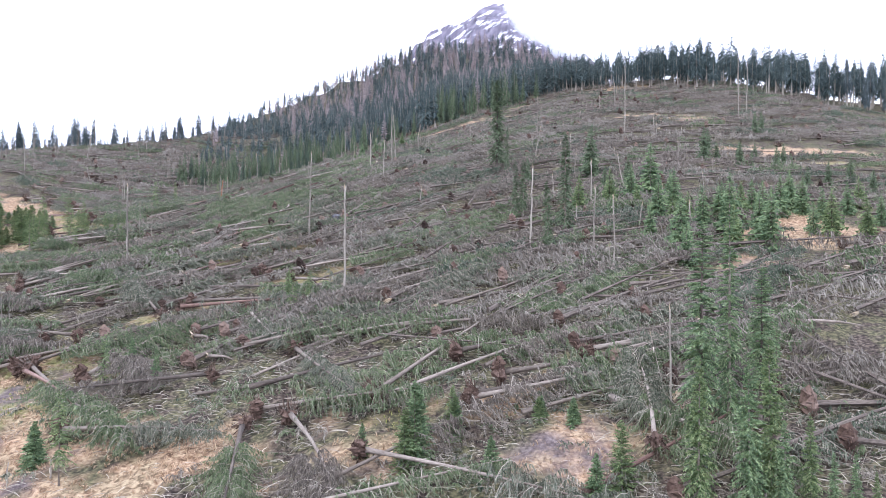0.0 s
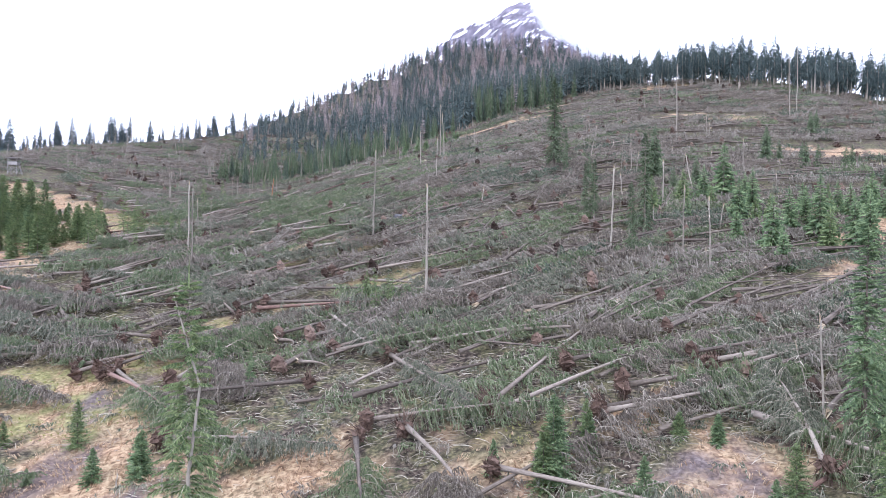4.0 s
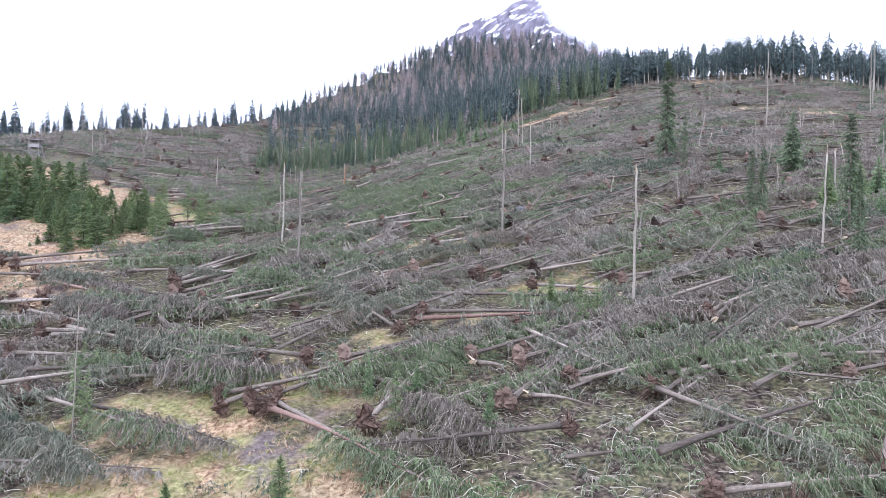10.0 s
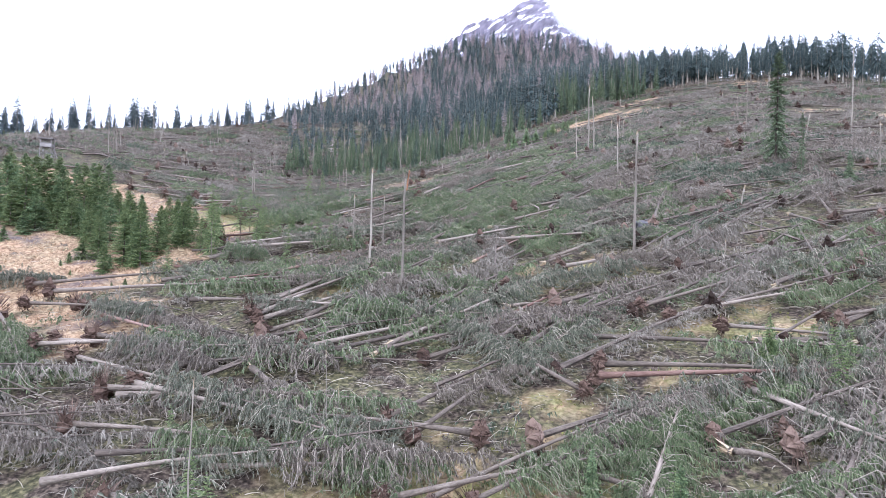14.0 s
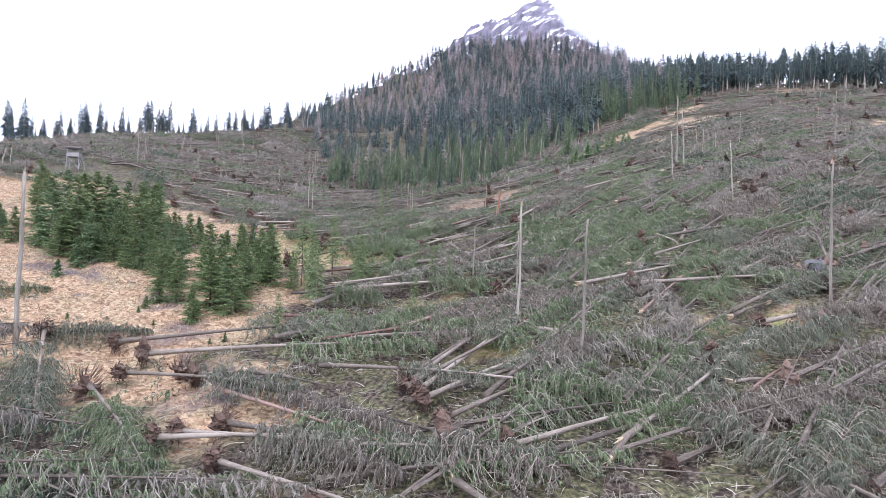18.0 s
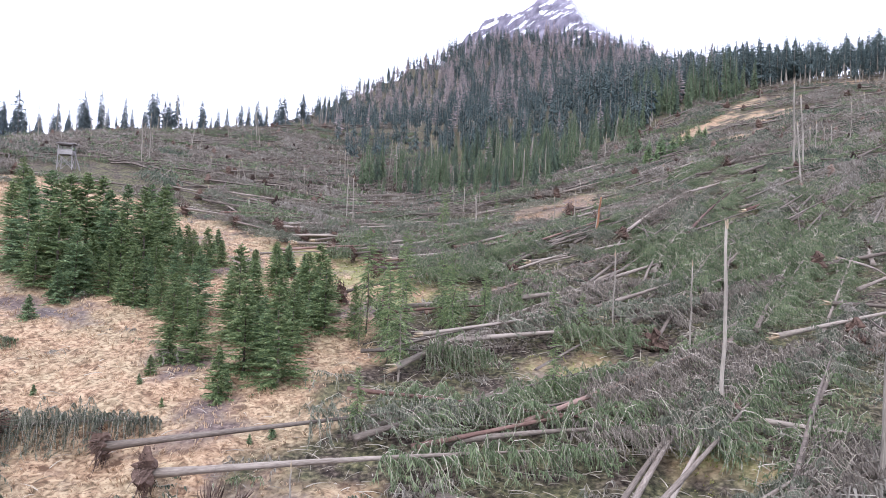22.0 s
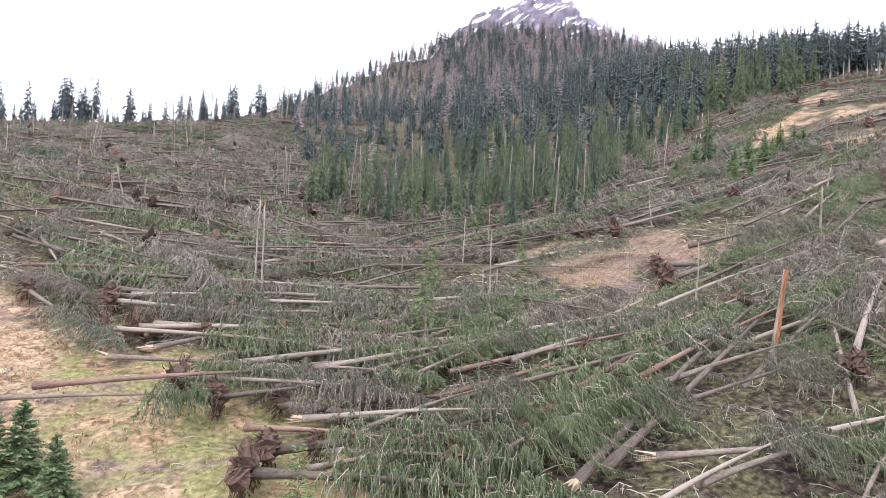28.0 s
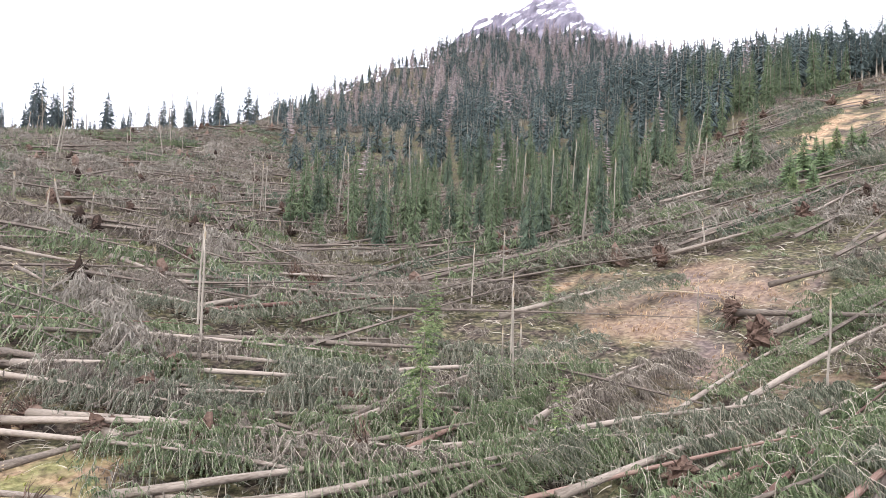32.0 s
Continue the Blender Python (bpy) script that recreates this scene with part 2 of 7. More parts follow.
def ground_material():
    mat = bpy.data.materials.new("mountain_pasture_ground")
    mat.use_nodes = True
    nt = mat.node_tree
    bsdf = nt.nodes["Principled BSDF"]
    bsdf.inputs["Roughness"].default_value, bsdf.inputs["Specular IOR Level"].default_value = 0.95, 0.15
    co = nt.nodes.new("ShaderNodeTexCoord")

    def noise_at(scale, detail=6, rough=0.6):
        node = nt.nodes.new("ShaderNodeTexNoise")
        node.inputs["Scale"].default_value, node.inputs["Detail"].default_value, node.inputs["Roughness"].default_value = scale, detail, rough
        nt.links.new(co.outputs["Object"], node.inputs["Vector"])
        return node.outputs["Fac"]

    def mix(fac, a, b):
        node = nt.nodes.new("ShaderNodeMix")
        node.data_type = "RGBA"
        for key, val in (("Factor", fac), ("A", a), ("B", b)):
            nt.links.new(val, node.inputs[key])
        return node.outputs["Result"]

    def attr(name):
        node = nt.nodes.new("ShaderNodeAttribute")
        node.attribute_name = name
        return node.outputs["Fac"]

    def ramp_of(fac, stops):
        node = ramp_node(nt, stops)
        nt.links.new(fac, node.inputs["Fac"])
        return node.outputs["Color"]

    n_small, n_mid, n_big = noise_at(3.5), noise_at(0.55), noise_at(0.12)
    litter = ramp_of(n_small, [(0.36, (0.016, 0.012, 0.01)), (0.5, (0.06, 0.045, 0.037)), (0.66, (0.16, 0.128, 0.102))])
    mossy = ramp_of(n_small, [(0.3, (0.08, 0.08, 0.034)), (0.5, (0.195, 0.182, 0.082)), (0.7, (0.33, 0.305, 0.155))])
    damp = ramp_of(n_small, [(0.34, (0.024, 0.026, 0.016)), (0.5, (0.085, 0.08, 0.045)), (0.66, (0.19, 0.17, 0.095))])
    swirl = nt.nodes.new("ShaderNodeTexNoise")
    swirl.inputs["Scale"].default_value, swirl.inputs["Detail"].default_value, swirl.inputs["Distortion"].default_value = 2.4, 9, 0.9
    nt.links.new(co.outputs["Object"], swirl.inputs["Vector"])
    hay_a = ramp_of(swirl.outputs["Fac"], [(0.34, (0.12, 0.07, 0.045)), (0.47, (0.29, 0.187, 0.118)), (0.64, (0.47, 0.335, 0.22))])
    hay_b = ramp_of(swirl.outputs["Fac"], [(0.34, (0.10, 0.075, 0.045)), (0.47, (0.24, 0.175, 0.11)), (0.64, (0.40, 0.315, 0.205))])
    hay = mix(ramp_of(noise_at(0.3), [(0.42, (0, 0, 0)), (0.6, (1, 1, 1))]), hay_a, hay_b)
    heath = ramp_of(n_small, [(0.3, (0.05, 0.04, 0.042)), (0.5, (0.115, 0.09, 0.088)), (0.7, (0.20, 0.165, 0.16))])
    soil = ramp_of(n_small, [(0.3, (0.05, 0.036, 0.034)), (0.5, (0.125, 0.092, 0.084)), (0.7, (0.23, 0.175, 0.15))])
    patch = ramp_of(n_mid, [(0.42, (0, 0, 0)), (0.58, (1, 1, 1))])
    under = mix(patch, litter, damp)
    clump = ramp_of(noise_at(5.5, 4, 0.55), [(0.55, (0, 0, 0)), (0.66, (0.75, 0.75, 0.75))])
    hay = mix(clump, hay, ramp_of(n_small, [(0.35, (0.05, 0.034, 0.024)), (0.65, (0.17, 0.115, 0.075))]))
    patch2 = ramp_of(n_big, [(0.54, (0, 0, 0)), (0.66, (1, 1, 1))])
    open_land = mix(patch2, hay, heath)
    mossy_open = mix(ramp_of(n_mid, [(0.44, (0, 0, 0)), (0.6, (1, 1, 1))]), mossy, open_land)
    open_land = mix(attr("soil"), open_land, soil)
    green = mix(attr("moss"), open_land, mossy_open)
    col = mix(attr("meadow"), under, green)
    nt.links.new(col, bsdf.inputs["Base Color"])
    bn = nt.nodes.new("ShaderNodeBump")
    bn.inputs["Strength"].default_value, bn.inputs["Distance"].default_value = 0.7, 0.09
    nt.links.new(swirl.outputs["Fac"], bn.inputs["Height"])
    nt.links.new(bn.outputs["Normal"], bsdf.inputs["Normal"])
    return mat


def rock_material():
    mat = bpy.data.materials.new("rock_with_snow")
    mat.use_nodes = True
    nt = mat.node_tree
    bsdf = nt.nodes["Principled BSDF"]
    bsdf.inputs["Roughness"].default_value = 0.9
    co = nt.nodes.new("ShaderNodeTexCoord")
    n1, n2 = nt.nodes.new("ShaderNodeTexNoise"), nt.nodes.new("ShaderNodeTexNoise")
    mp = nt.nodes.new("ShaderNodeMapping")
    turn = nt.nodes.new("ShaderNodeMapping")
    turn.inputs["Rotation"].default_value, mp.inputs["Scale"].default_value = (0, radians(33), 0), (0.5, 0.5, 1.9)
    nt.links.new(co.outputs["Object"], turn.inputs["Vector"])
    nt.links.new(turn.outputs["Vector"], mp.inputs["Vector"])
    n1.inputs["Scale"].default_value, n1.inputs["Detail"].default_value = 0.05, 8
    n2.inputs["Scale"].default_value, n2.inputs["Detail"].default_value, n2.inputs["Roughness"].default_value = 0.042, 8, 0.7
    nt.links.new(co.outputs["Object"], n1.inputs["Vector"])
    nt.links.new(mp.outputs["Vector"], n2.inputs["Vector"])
    # grey-violet rock; the violet of distance haze is also put into these colours
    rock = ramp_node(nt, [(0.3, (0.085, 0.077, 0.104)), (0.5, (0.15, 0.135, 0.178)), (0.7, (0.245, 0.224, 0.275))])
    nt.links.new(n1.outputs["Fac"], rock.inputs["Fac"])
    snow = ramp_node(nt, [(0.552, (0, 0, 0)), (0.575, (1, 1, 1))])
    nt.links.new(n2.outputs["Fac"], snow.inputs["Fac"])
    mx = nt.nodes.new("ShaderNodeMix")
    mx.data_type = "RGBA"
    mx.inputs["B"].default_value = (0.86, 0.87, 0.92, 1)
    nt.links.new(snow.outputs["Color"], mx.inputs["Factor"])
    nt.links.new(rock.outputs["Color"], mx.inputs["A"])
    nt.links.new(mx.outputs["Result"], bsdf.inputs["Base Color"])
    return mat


# ---- shape of the land ----
LAND = np.array([
    [-16.1, -14.6, -12.6, -9.8, -6.3, -3.3, -2.1, -1.9, -2.0],
    [-0.9, -1.3, -1.5, -0.6, 2.8, 8.4, 9.0, 8.5, 7.6],
    [13.9, 11.9, 10.2, 9.6, 12.4, 19.5, 20.2, 19.1, 17.7],
    [27.5, 24.9, 21.9, 22.3, 27.2, 31.6, 32.3, 30.4, 28.8],
    [39.0, 36.9, 32.9, 27.7, 41.0, 45.1, 45.3, 43.4, 42.1],
    [47.8, 46.0, 43.8, 37.6, 47.7, 58.6, 60.4, 59.2, 58.1],
    [55.1, 53.5, 51.7, 49.4, 58.0, 70.1, 75.1, 76.0, 76.2],
    [62.2, 63.2, 64.3, 65.5, 70.8, 79.7, 87.7, 92.2, 95.6],
    [69.6, 73.7, 77.5, 80.9, 84.8, 90.8, 99.0, 107.4, 115.4]])
LX, LY, LSTEP = -160.0, -20.0, 40.0


def spline_weights(f):
    return np.stack([(1 - f) ** 3, 3 * f**3 - 6 * f**2 + 4, -3 * f**3 + 3 * f**2 + 3 * f + 1, f**3]) / 6


def land_inner(x, y):
    u, v = np.clip((x - LX) / LSTEP, 1, 6.999), np.clip((y - LY) / LSTEP, 1, 6.999)
    i, j = np.floor(u).astype(int), np.floor(v).astype(int)
    a, b = spline_weights(u - i), spline_weights(v - j)
    return sum(LAND[j - 1 + q, i - 1 + p] * a[p] * b[q] for p in range(4) for q in range(4))


# skyline of the hill behind: bearing, slope up to its crest, distance of the crest
CREST_A = [-1.2, -0.50, -0.38, -0.26, -0.186, -0.12, 0.0, 0.12, 0.20, 0.30, 0.45, 0.7, 1.5]
CREST_E = [0.10, 0.13, 0.158, 0.195, 0.225, 0.258, 0.304, 0.322, 0.300, 0.258, 0.25, 0.20, 0.12]
CREST_D = [270, 270, 285, 335, 420, 480, 560, 620, 520, 330, 285, 275, 270]


def land(x, y):
    x, y = np.asarray(x, float), np.asarray(y, float)
    z = land_inner(x, y)
    z = z - 0.27 * np.maximum(20 - y, 0) * np.exp(-np.maximum(20 - y, 0) / 160)
    a = x / np.maximum(y, 60)
    d, e = np.interp(a, CREST_A, CREST_D), np.interp(a, CREST_A, CREST_E)
    r = np.clip((y - 250) / (d - 250), 0, 1)
    z = np.where(y > 250, z + (20 + e * d - z) * (r * (0.55 + 0.45 * r)), z)
    z = np.where(y > d, z - 0.35 * np.minimum(y - d, 250), z)
    side = np.maximum(np.abs(x) - 125, 0)
    return z - 0.12 * np.minimum(side, 400) * (y < 260)


def inside(poly, x, y):
    x, y = np.asarray(x, float), np.asarray(y, float)
    res = np.zeros(x.shape, bool)
    for (ax, ay), (bx, by) in zip(poly, poly[1:] + poly[:1]):
        cross = ((ay > y) != (by > y)) & (x < (bx - ax) * (y - ay) / (by - ay + 1e-9) + ax)
        res ^= cross
    return res


MEADOW_WEST = [(-78, 96), (-105, 118), (-112, 146), (-92, 152), (-74, 145), (-64, 138), (-57.5, 133.5), (-51.5, 131), (-47.5, 128), (-45, 125), (-42, 122.5), (-39, 117), (-39.5, 110), (-42, 101), (-44, 90),
               (-46, 84), (-52, 78), (-60, 80), (-66, 88)]
MEADOW_GULLY = [(-22.5, 149.3), (-20.4, 151.5), (-17.5, 152.3), (-14.4, 149.2), (-15.2, 146.3), (-11.0, 146.8), (-12.4, 144.2), (-16.5, 143.0), (-20.1, 141.3), (-23.5, 139.4), (-25.8, 139.1), (-28.7, 141.2), (-27.5, 142.8), (-24.9, 146.5)]
MEADOW_BANK = [(-26.2, 134.6), (-24.0, 137.1), (-22.0, 138.0), (-20.2, 136.9), (-19.8, 134.1), (-21.2, 133.0), (-22.8, 134.4), (-25.7, 131.9)]
MEADOW_NOOK = [(-27.3, 153.8), (-26.1, 155.6), (-23.1, 155.7), (-23.3, 152.6), (-25.0, 151.5)]
# clearings: centre, half sizes, turn in degrees
CLEARINGS = [(3, 34, 6, 3, 10), (-12, 42, 6, 4, 30), (29, 30, 5, 3, 0), (16, 33, 4, 2.5, 20), (64, 75, 9, 9, 0), (86, 181, 15, 5, -10),
             (97, 137, 20, 6, 5), (26, 38, 4, 1.8, 20), (53, 60, 4, 2, 0), (29, 207, 10, 3.0, 55), (45, 226, 9, 3.2, 48), (38, 203, 9, 3.5, 40), (17, 197, 6, 3, 50), (-20, 46, 8, 4.5, 30), (-8, 36, 7, 3.5, 20), (23, 182, 6, 2.5, 40), (12, 188, 4, 2.5, 30), (-45, 78, 7, 4, -40), (-9, 27, 14, 5, 0), (82, 252, 9, 2.4, 8), (97, 251, 8, 2.6, 0), (56, 237, 7, 2.6, 30),
             (46, 239, 5, 2, 20), (5, 162, 2.6, 1.6, 0)]
GREENS = [(-18, 54, 6, 3.2, 20), (-24, 52, 5, 3, 0), (-15, 45, 6, 3.5, 20), (6, 70, 6, 2.2, 15), (-10, 60, 3, 1.5, 0), (18, 36, 3, 1.6, 0),
          (-9, 52, 4, 2.2, 0), (-26, 40, 6, 4, 0), (-3, 84, 6, 2.2, 25), (-25, 83, 3.5, 1.5, 40), (-39, 110, 3.5, 5, 0), (-1, 64, 4, 1.6, 10),
          (-50, 126, 7, 4, -35), (-44, 118, 7, 4.5, -60), (98, 121, 10, 4, 0), (-30, 94, 3, 2, 0)]

# strips of trodden dark soil and heath in the pasture
SOIL = [(-54.3, 95, 1.6, 3.0, 20), (-50.5, 88, 1.5, 3.2, 10), (-70.5, 105, 2.5, 1.5, 0), (-13, 35, 2.2, 5, -30), (-58, 118, 3, 1.2, 30), (-66, 128, 4, 1.2, -20)]


def in_ellipses(table, x, y, grow=1.0):
    res = np.zeros(np.shape(x), bool)
    for cx, cy, rx, ry, deg in table:
        c, s = math.cos(radians(deg)), math.sin(radians(deg))
        u, v = (x - cx) * c + (y - cy) * s, -(x - cx) * s + (y - cy) * c
        res |= (u / rx / grow) ** 2 + (v / ry / grow) ** 2 < 1
    return res


def open_land(x, y):
    return inside(MEADOW_WEST, x, y) | inside(MEADOW_GULLY, x, y) | inside(MEADOW_BANK, x, y) | inside(MEADOW_NOOK, x, y) | in_ellipses(CLEARINGS, x, y)


def bare(x, y):
    return open_land(x, y) | in_ellipses(GREENS, x, y, 0.85)


# standing wood: its lower edge, then up and round the hill
WOOD = [(-68, 262), (-60, 225), (-53, 190), (-47, 174), (-37, 168), (-27, 163), (-21, 162), (-10, 180), (6, 203), (24, 228), (44, 240), (66, 256), (90, 262), (125, 700),
        (-200, 700), (-118, 430), (-86, 330)]
RIDGE_EAST = [(60, 258), (80, 252), (105, 246), (122, 236), (152, 224), (200, 215), (215, 262), (150, 282), (90, 284), (60, 280)]

# ---- mesh building ----
class Geo:
    """Collects triangles with a material number each."""

    def __init__(self):
        self.v, self.f, self.m, self.n = [], [], [], 0

    def add(self, v, f, m=0):
        v, f = np.asarray(v, float).reshape(-1, 3), np.asarray(f, int).reshape(-1, 3)
        self.v.append(v)
        self.f.append(f + self.n)
        self.m.append(np.full(len(f), m))
        self.n += len(v)

    def tris(self, a, b, c, m=0):
        k = len(a)
        self.add(np.stack([a, b, c], 1).reshape(-1, 3), np.arange(3 * k).reshape(-1, 3), m)

    def ribbons(self, p, side, widths, m=0):
        """p: n paths of k points; side: n width directions; widths: k half widths. The last point closes to a tip."""
        n, k = p.shape[:2]
        w = np.asarray(widths)[None, :, None] * side[:, None, :]
        v = np.concatenate([p - w, p + w], 1)
        f = []
        for i in range(k - 1):
            f += [(i, i + 1, k + i + 1), (i, k + i + 1, k + i)]
        f = np.array(f)[None] + (np.arange(n) * 2 * k)[:, None, None]
        self.add(v, f, m)

    def tube(self, pts, radii, sides=7, m=0, caps=True):
        pts, radii = np.asarray(pts, float), np.asarray(radii, float)
        k = len(pts)
        d = np.gradient(pts, axis=0)
        d /= np.linalg.norm(d, axis=1, keepdims=True)
        ref = np.where(np.abs(d[:, 2:3]) > 0.8, np.array([[1.0, 0, 0]]), np.array([[0, 0, 1.0]]))
        a = np.cross(d, ref)
        a /= np.linalg.norm(a, axis=1, keepdims=True)
        b = np.cross(d, a)
        ang = np.arange(sides) * 2 * np.pi / sides
        v = pts[:, None] + radii[:, None, None] * (np.cos(ang)[None, :, None] * a[:, None] + np.sin(ang)[None, :, None] * b[:, None])
        f = []
        for i in range(k - 1):
            for s in range(sides):
                p, q = i * sides + s, i * sides + (s + 1) % sides
                f += [(p, q, q + sides), (p, q + sides, p + sides)]
        v = v.reshape(-1, 3)
        if caps:
            n0 = len(v)
            v = np.vstack([v, pts[:1], pts[-1:]])
            for s in range(sides):
                f += [(n0, (s + 1) % sides, s), (n0 + 1, (k - 1) * sides + s, (k - 1) * sides + (s + 1) % sides)]
        self.add(v, f, m)

    def box(self, centre, size, m=0):
        c, h = np.asarray(centre, float), np.asarray(size, float) / 2
        v = np.array([[x, y, z] for x in (-1, 1) for y in (-1, 1) for z in (-1, 1)]) * h + c
        f = [(0, 1, 3), (0, 3, 2), (4, 6, 7), (4, 7, 5), (0, 4, 5), (0, 5, 1), (2, 3, 7), (2, 7, 6), (0, 2, 6), (0, 6, 4), (1, 5, 7), (1, 7, 3)]
        self.add(v, f, m)

    def arrays(self):
        return np.vstack(self.v), np.vstack(self.f), np.concatenate(self.m)

    def mesh(self, name, mats, smooth=False):
        v, f, m = self.arrays()
        return mesh_from(name, v, f, m, mats, smooth)


def mesh_from(name, v, f, m, mats, smooth=False):
    me = bpy.data.meshes.new(name)
    me.vertices.add(len(v))
    me.vertices.foreach_set("co", np.ascontiguousarray(v, np.float32).ravel())
    me.loops.add(len(f) * 3)
    me.loops.foreach_set("vertex_index", np.ascontiguousarray(f, np.int32).ravel())
    me.polygons.add(len(f))
    me.polygons.foreach_set("loop_start", np.arange(0, len(f) * 3, 3, dtype=np.int32))
    me.polygons.foreach_set("material_index", np.ascontiguousarray(m, np.int32))
    me.polygons.foreach_set("use_smooth", np.full(len(f), smooth))
    for mat in mats:
        me.materials.append(mat)
    me.update(calc_edges=True)
    return me


def part(name, me, parent, label=""):
    ob = new(name, me)
    ob.parent = parent
    if label:
        ob["label"] = label
    return ob


rng = np.random.default_rng(7)


def unit(a):
    return a / np.maximum(np.linalg.norm(a, axis=-1, keepdims=True), 1e-9)


# ---- fallen trees: trunk along +x from the root end, branches hang towards -z ----
def trunk_geo(length, r0, sides=8, bend=0.0, seg=9, start=0.0):
    g = Geo()
    s = np.linspace(start, length, seg)
    y = bend * np.sin(s / length * np.pi)
    pts = np.stack([s, y, 0.15 * np.sin(s / length * 3.0)], 1)
    radii = r0 * (1 - s / length * 0.93) * (1 + 0.25 * np.exp(-s / 0.6))
    g.tube(pts, radii, sides)
    return g


def fallen_crown(length, start, reach, count, hangers, bend=0.0, sag=0.55, twig_w=0.02, leaf_w=0.026, leaf_len=0.5, seed=1, floor=-0.55, twig_seg=3, up=1.0, sprays=4):
    """Branches of a toppled spruce: pale limbs that arch out and droop, with a soft curtain of needled twigs hanging from each."""
    r = np.random.default_rng(seed)
    g = Geo()
    whorl = np.arange(count) // 5
    q = np.clip((whorl + r.normal(0, 0.2, count) + r.normal(0, 0.25, whorl[-1] + 1)[whorl]) / (whorl[-1] + 1), 0, 0.99)
    vigour = r.uniform(0.7, 1.25, whorl[-1] + 1)[whorl]
    ph = r.uniform(0, 6.28, 2)
    vigour = vigour * (0.95 + 0.3 * np.sin(q * length * 1.1 + ph[0]) + 0.2 * np.sin(q * length * 2.3 + ph[1]))
    s = start + (length - start) * q
    phi = r.normal(0, 0.2, count) + np.where(np.arange(count) % 2, -1, 1) * np.where(r.random(count) < 0.76, r.uniform(0.95, 1.75, count), r.uniform(0.25, 0.95, count))
    size = reach * np.minimum((1 - q) ** 0.5, 0.8) * r.uniform(0.6, 1.2, count) * vigour + 0.25
    p0 = np.stack([s, bend * np.sin(s / length * np.pi), 0.15 * np.sin(s / length * 3.0)], 1)
    fwd = r.normal(0.4, 0.33, count)
    d = unit(np.stack([fwd, np.sin(phi), np.cos(phi) * up * 0.7 + 0.1], 1))
    u = np.linspace(0, 1, twig_seg + 1)[None, :, None]
    path = p0[:, None] + d[:, None] * size[:, None, None] * u + np.array([0, 0, -1.0]) * (size * sag * r.uniform(0.7, 1.6, count))[:, None, None] * u**2.2
    path = path + np.array([0, 0, 1.0]) * (size * r.uniform(0.15, 0.9, count))[:, None, None] * (u - u**2) + np.array([1.0, 0, 0]) * (size * r.normal(0.05, 0.25, count))[:, None, None] * u**2
    lim = floor + r.uniform(-0.1, 0.3, count)[:, None]
    path[..., 2] = np.maximum(path[..., 2], lim)
    level = unit(np.cross(d, np.array([0, 0, 1.0])))
    side = unit(level + np.array([0, 0, 1.0]) * np.where(r.random(count) < 0.5, -0.8, 0.8)[:, None] + r.normal(0, 0.3, (count, 3)))
    g.ribbons(path, side, twig_w * (1 - 0.75 * np.linspace(0, 1, twig_seg + 1)), 0)

    def along(t):
        idx = np.clip((t * twig_seg).astype(int), 0, twig_seg - 1)
        fr = (t * twig_seg - idx)[..., None]
        rows = np.arange(count)[:, None]
        return path[rows, idx] * (1 - fr) + path[rows, idx + 1] * fr, unit(path[rows, idx + 1] - path[rows, idx])

    # the curtain on both sides of each limb
    for sgn in (-1.0, 1.0):
        shape = (count, hangers)
        t = np.clip(np.linspace(0.1, 0.97, hangers)[None] + r.uniform(-0.6, 0.6, shape) / hangers, 0, 0.9999)
        at, tang = along(t)
        ln = leaf_len * r.uniform(0.45, 1.25, shape) * (0.45 + 0.55 * np.minimum(size, 2)[:, None] / 2) * (0.45 + 0.75 * np.sin(np.pi * np.minimum(t + 0.08, 1.0)))
        out = sgn * level[:, None] * r.uniform(0.0, 0.65, shape)[..., None] + tang * r.uniform(-0.1, 0.65, shape)[..., None] + np.array([0, 0, -1.0]) * r.uniform(0.55, 1.2, shape)[..., None]
        tip = at + unit(out) * ln[..., None]
        tip[..., 2] = np.maximum(tip[..., 2], floor - 0.2)
        across = unit(tang + r.normal(0, 0.6, (*shape, 3)) * np.array([1, 1, 0.2]))
        half = across * (leaf_w * r.uniform(0.7, 1.35, shape))[..., None]
        pale = (r.random(shape) < 0.07).reshape(-1)
        a, b, c = (at - half).reshape(-1, 3), (at + half).reshape(-1, 3), tip.reshape(-1, 3)
        g.tris(a[~pale], b[~pale], c[~pale], 1)
        g.tris(a[pale] * 0.7 + b[pale] * 0.3, a[pale] * 0.3 + b[pale] * 0.7, c[pale], 0)
    if not sprays:
        return g
    # heavier tassels below the limb
    tt = r.uniform(0.2, 0.95, (count, sprays))
    at, tang = along(tt)
    drop = np.stack([r.normal(0, 0.3, tt.shape), r.normal(0, 0.3, tt.shape), -r.uniform(0.7, 1.0, tt.shape)], -1) * leaf_len * r.uniform(0.9, 1.7, tt.shape)[..., None]
    wide = unit(tang + r.normal(0, 0.6, (*tt.shape, 3)) * np.array([1, 1, 0.2])) * (leaf_w * r.uniform(0.9, 1.6, tt.shape))[..., None]
    end = at + drop
    end[..., 2] = np.maximum(end[..., 2], floor - 0.25)
    g.tris((at - wide).reshape(-1, 3), (at + wide).reshape(-1, 3), end.reshape(-1, 3), 1)
    return g


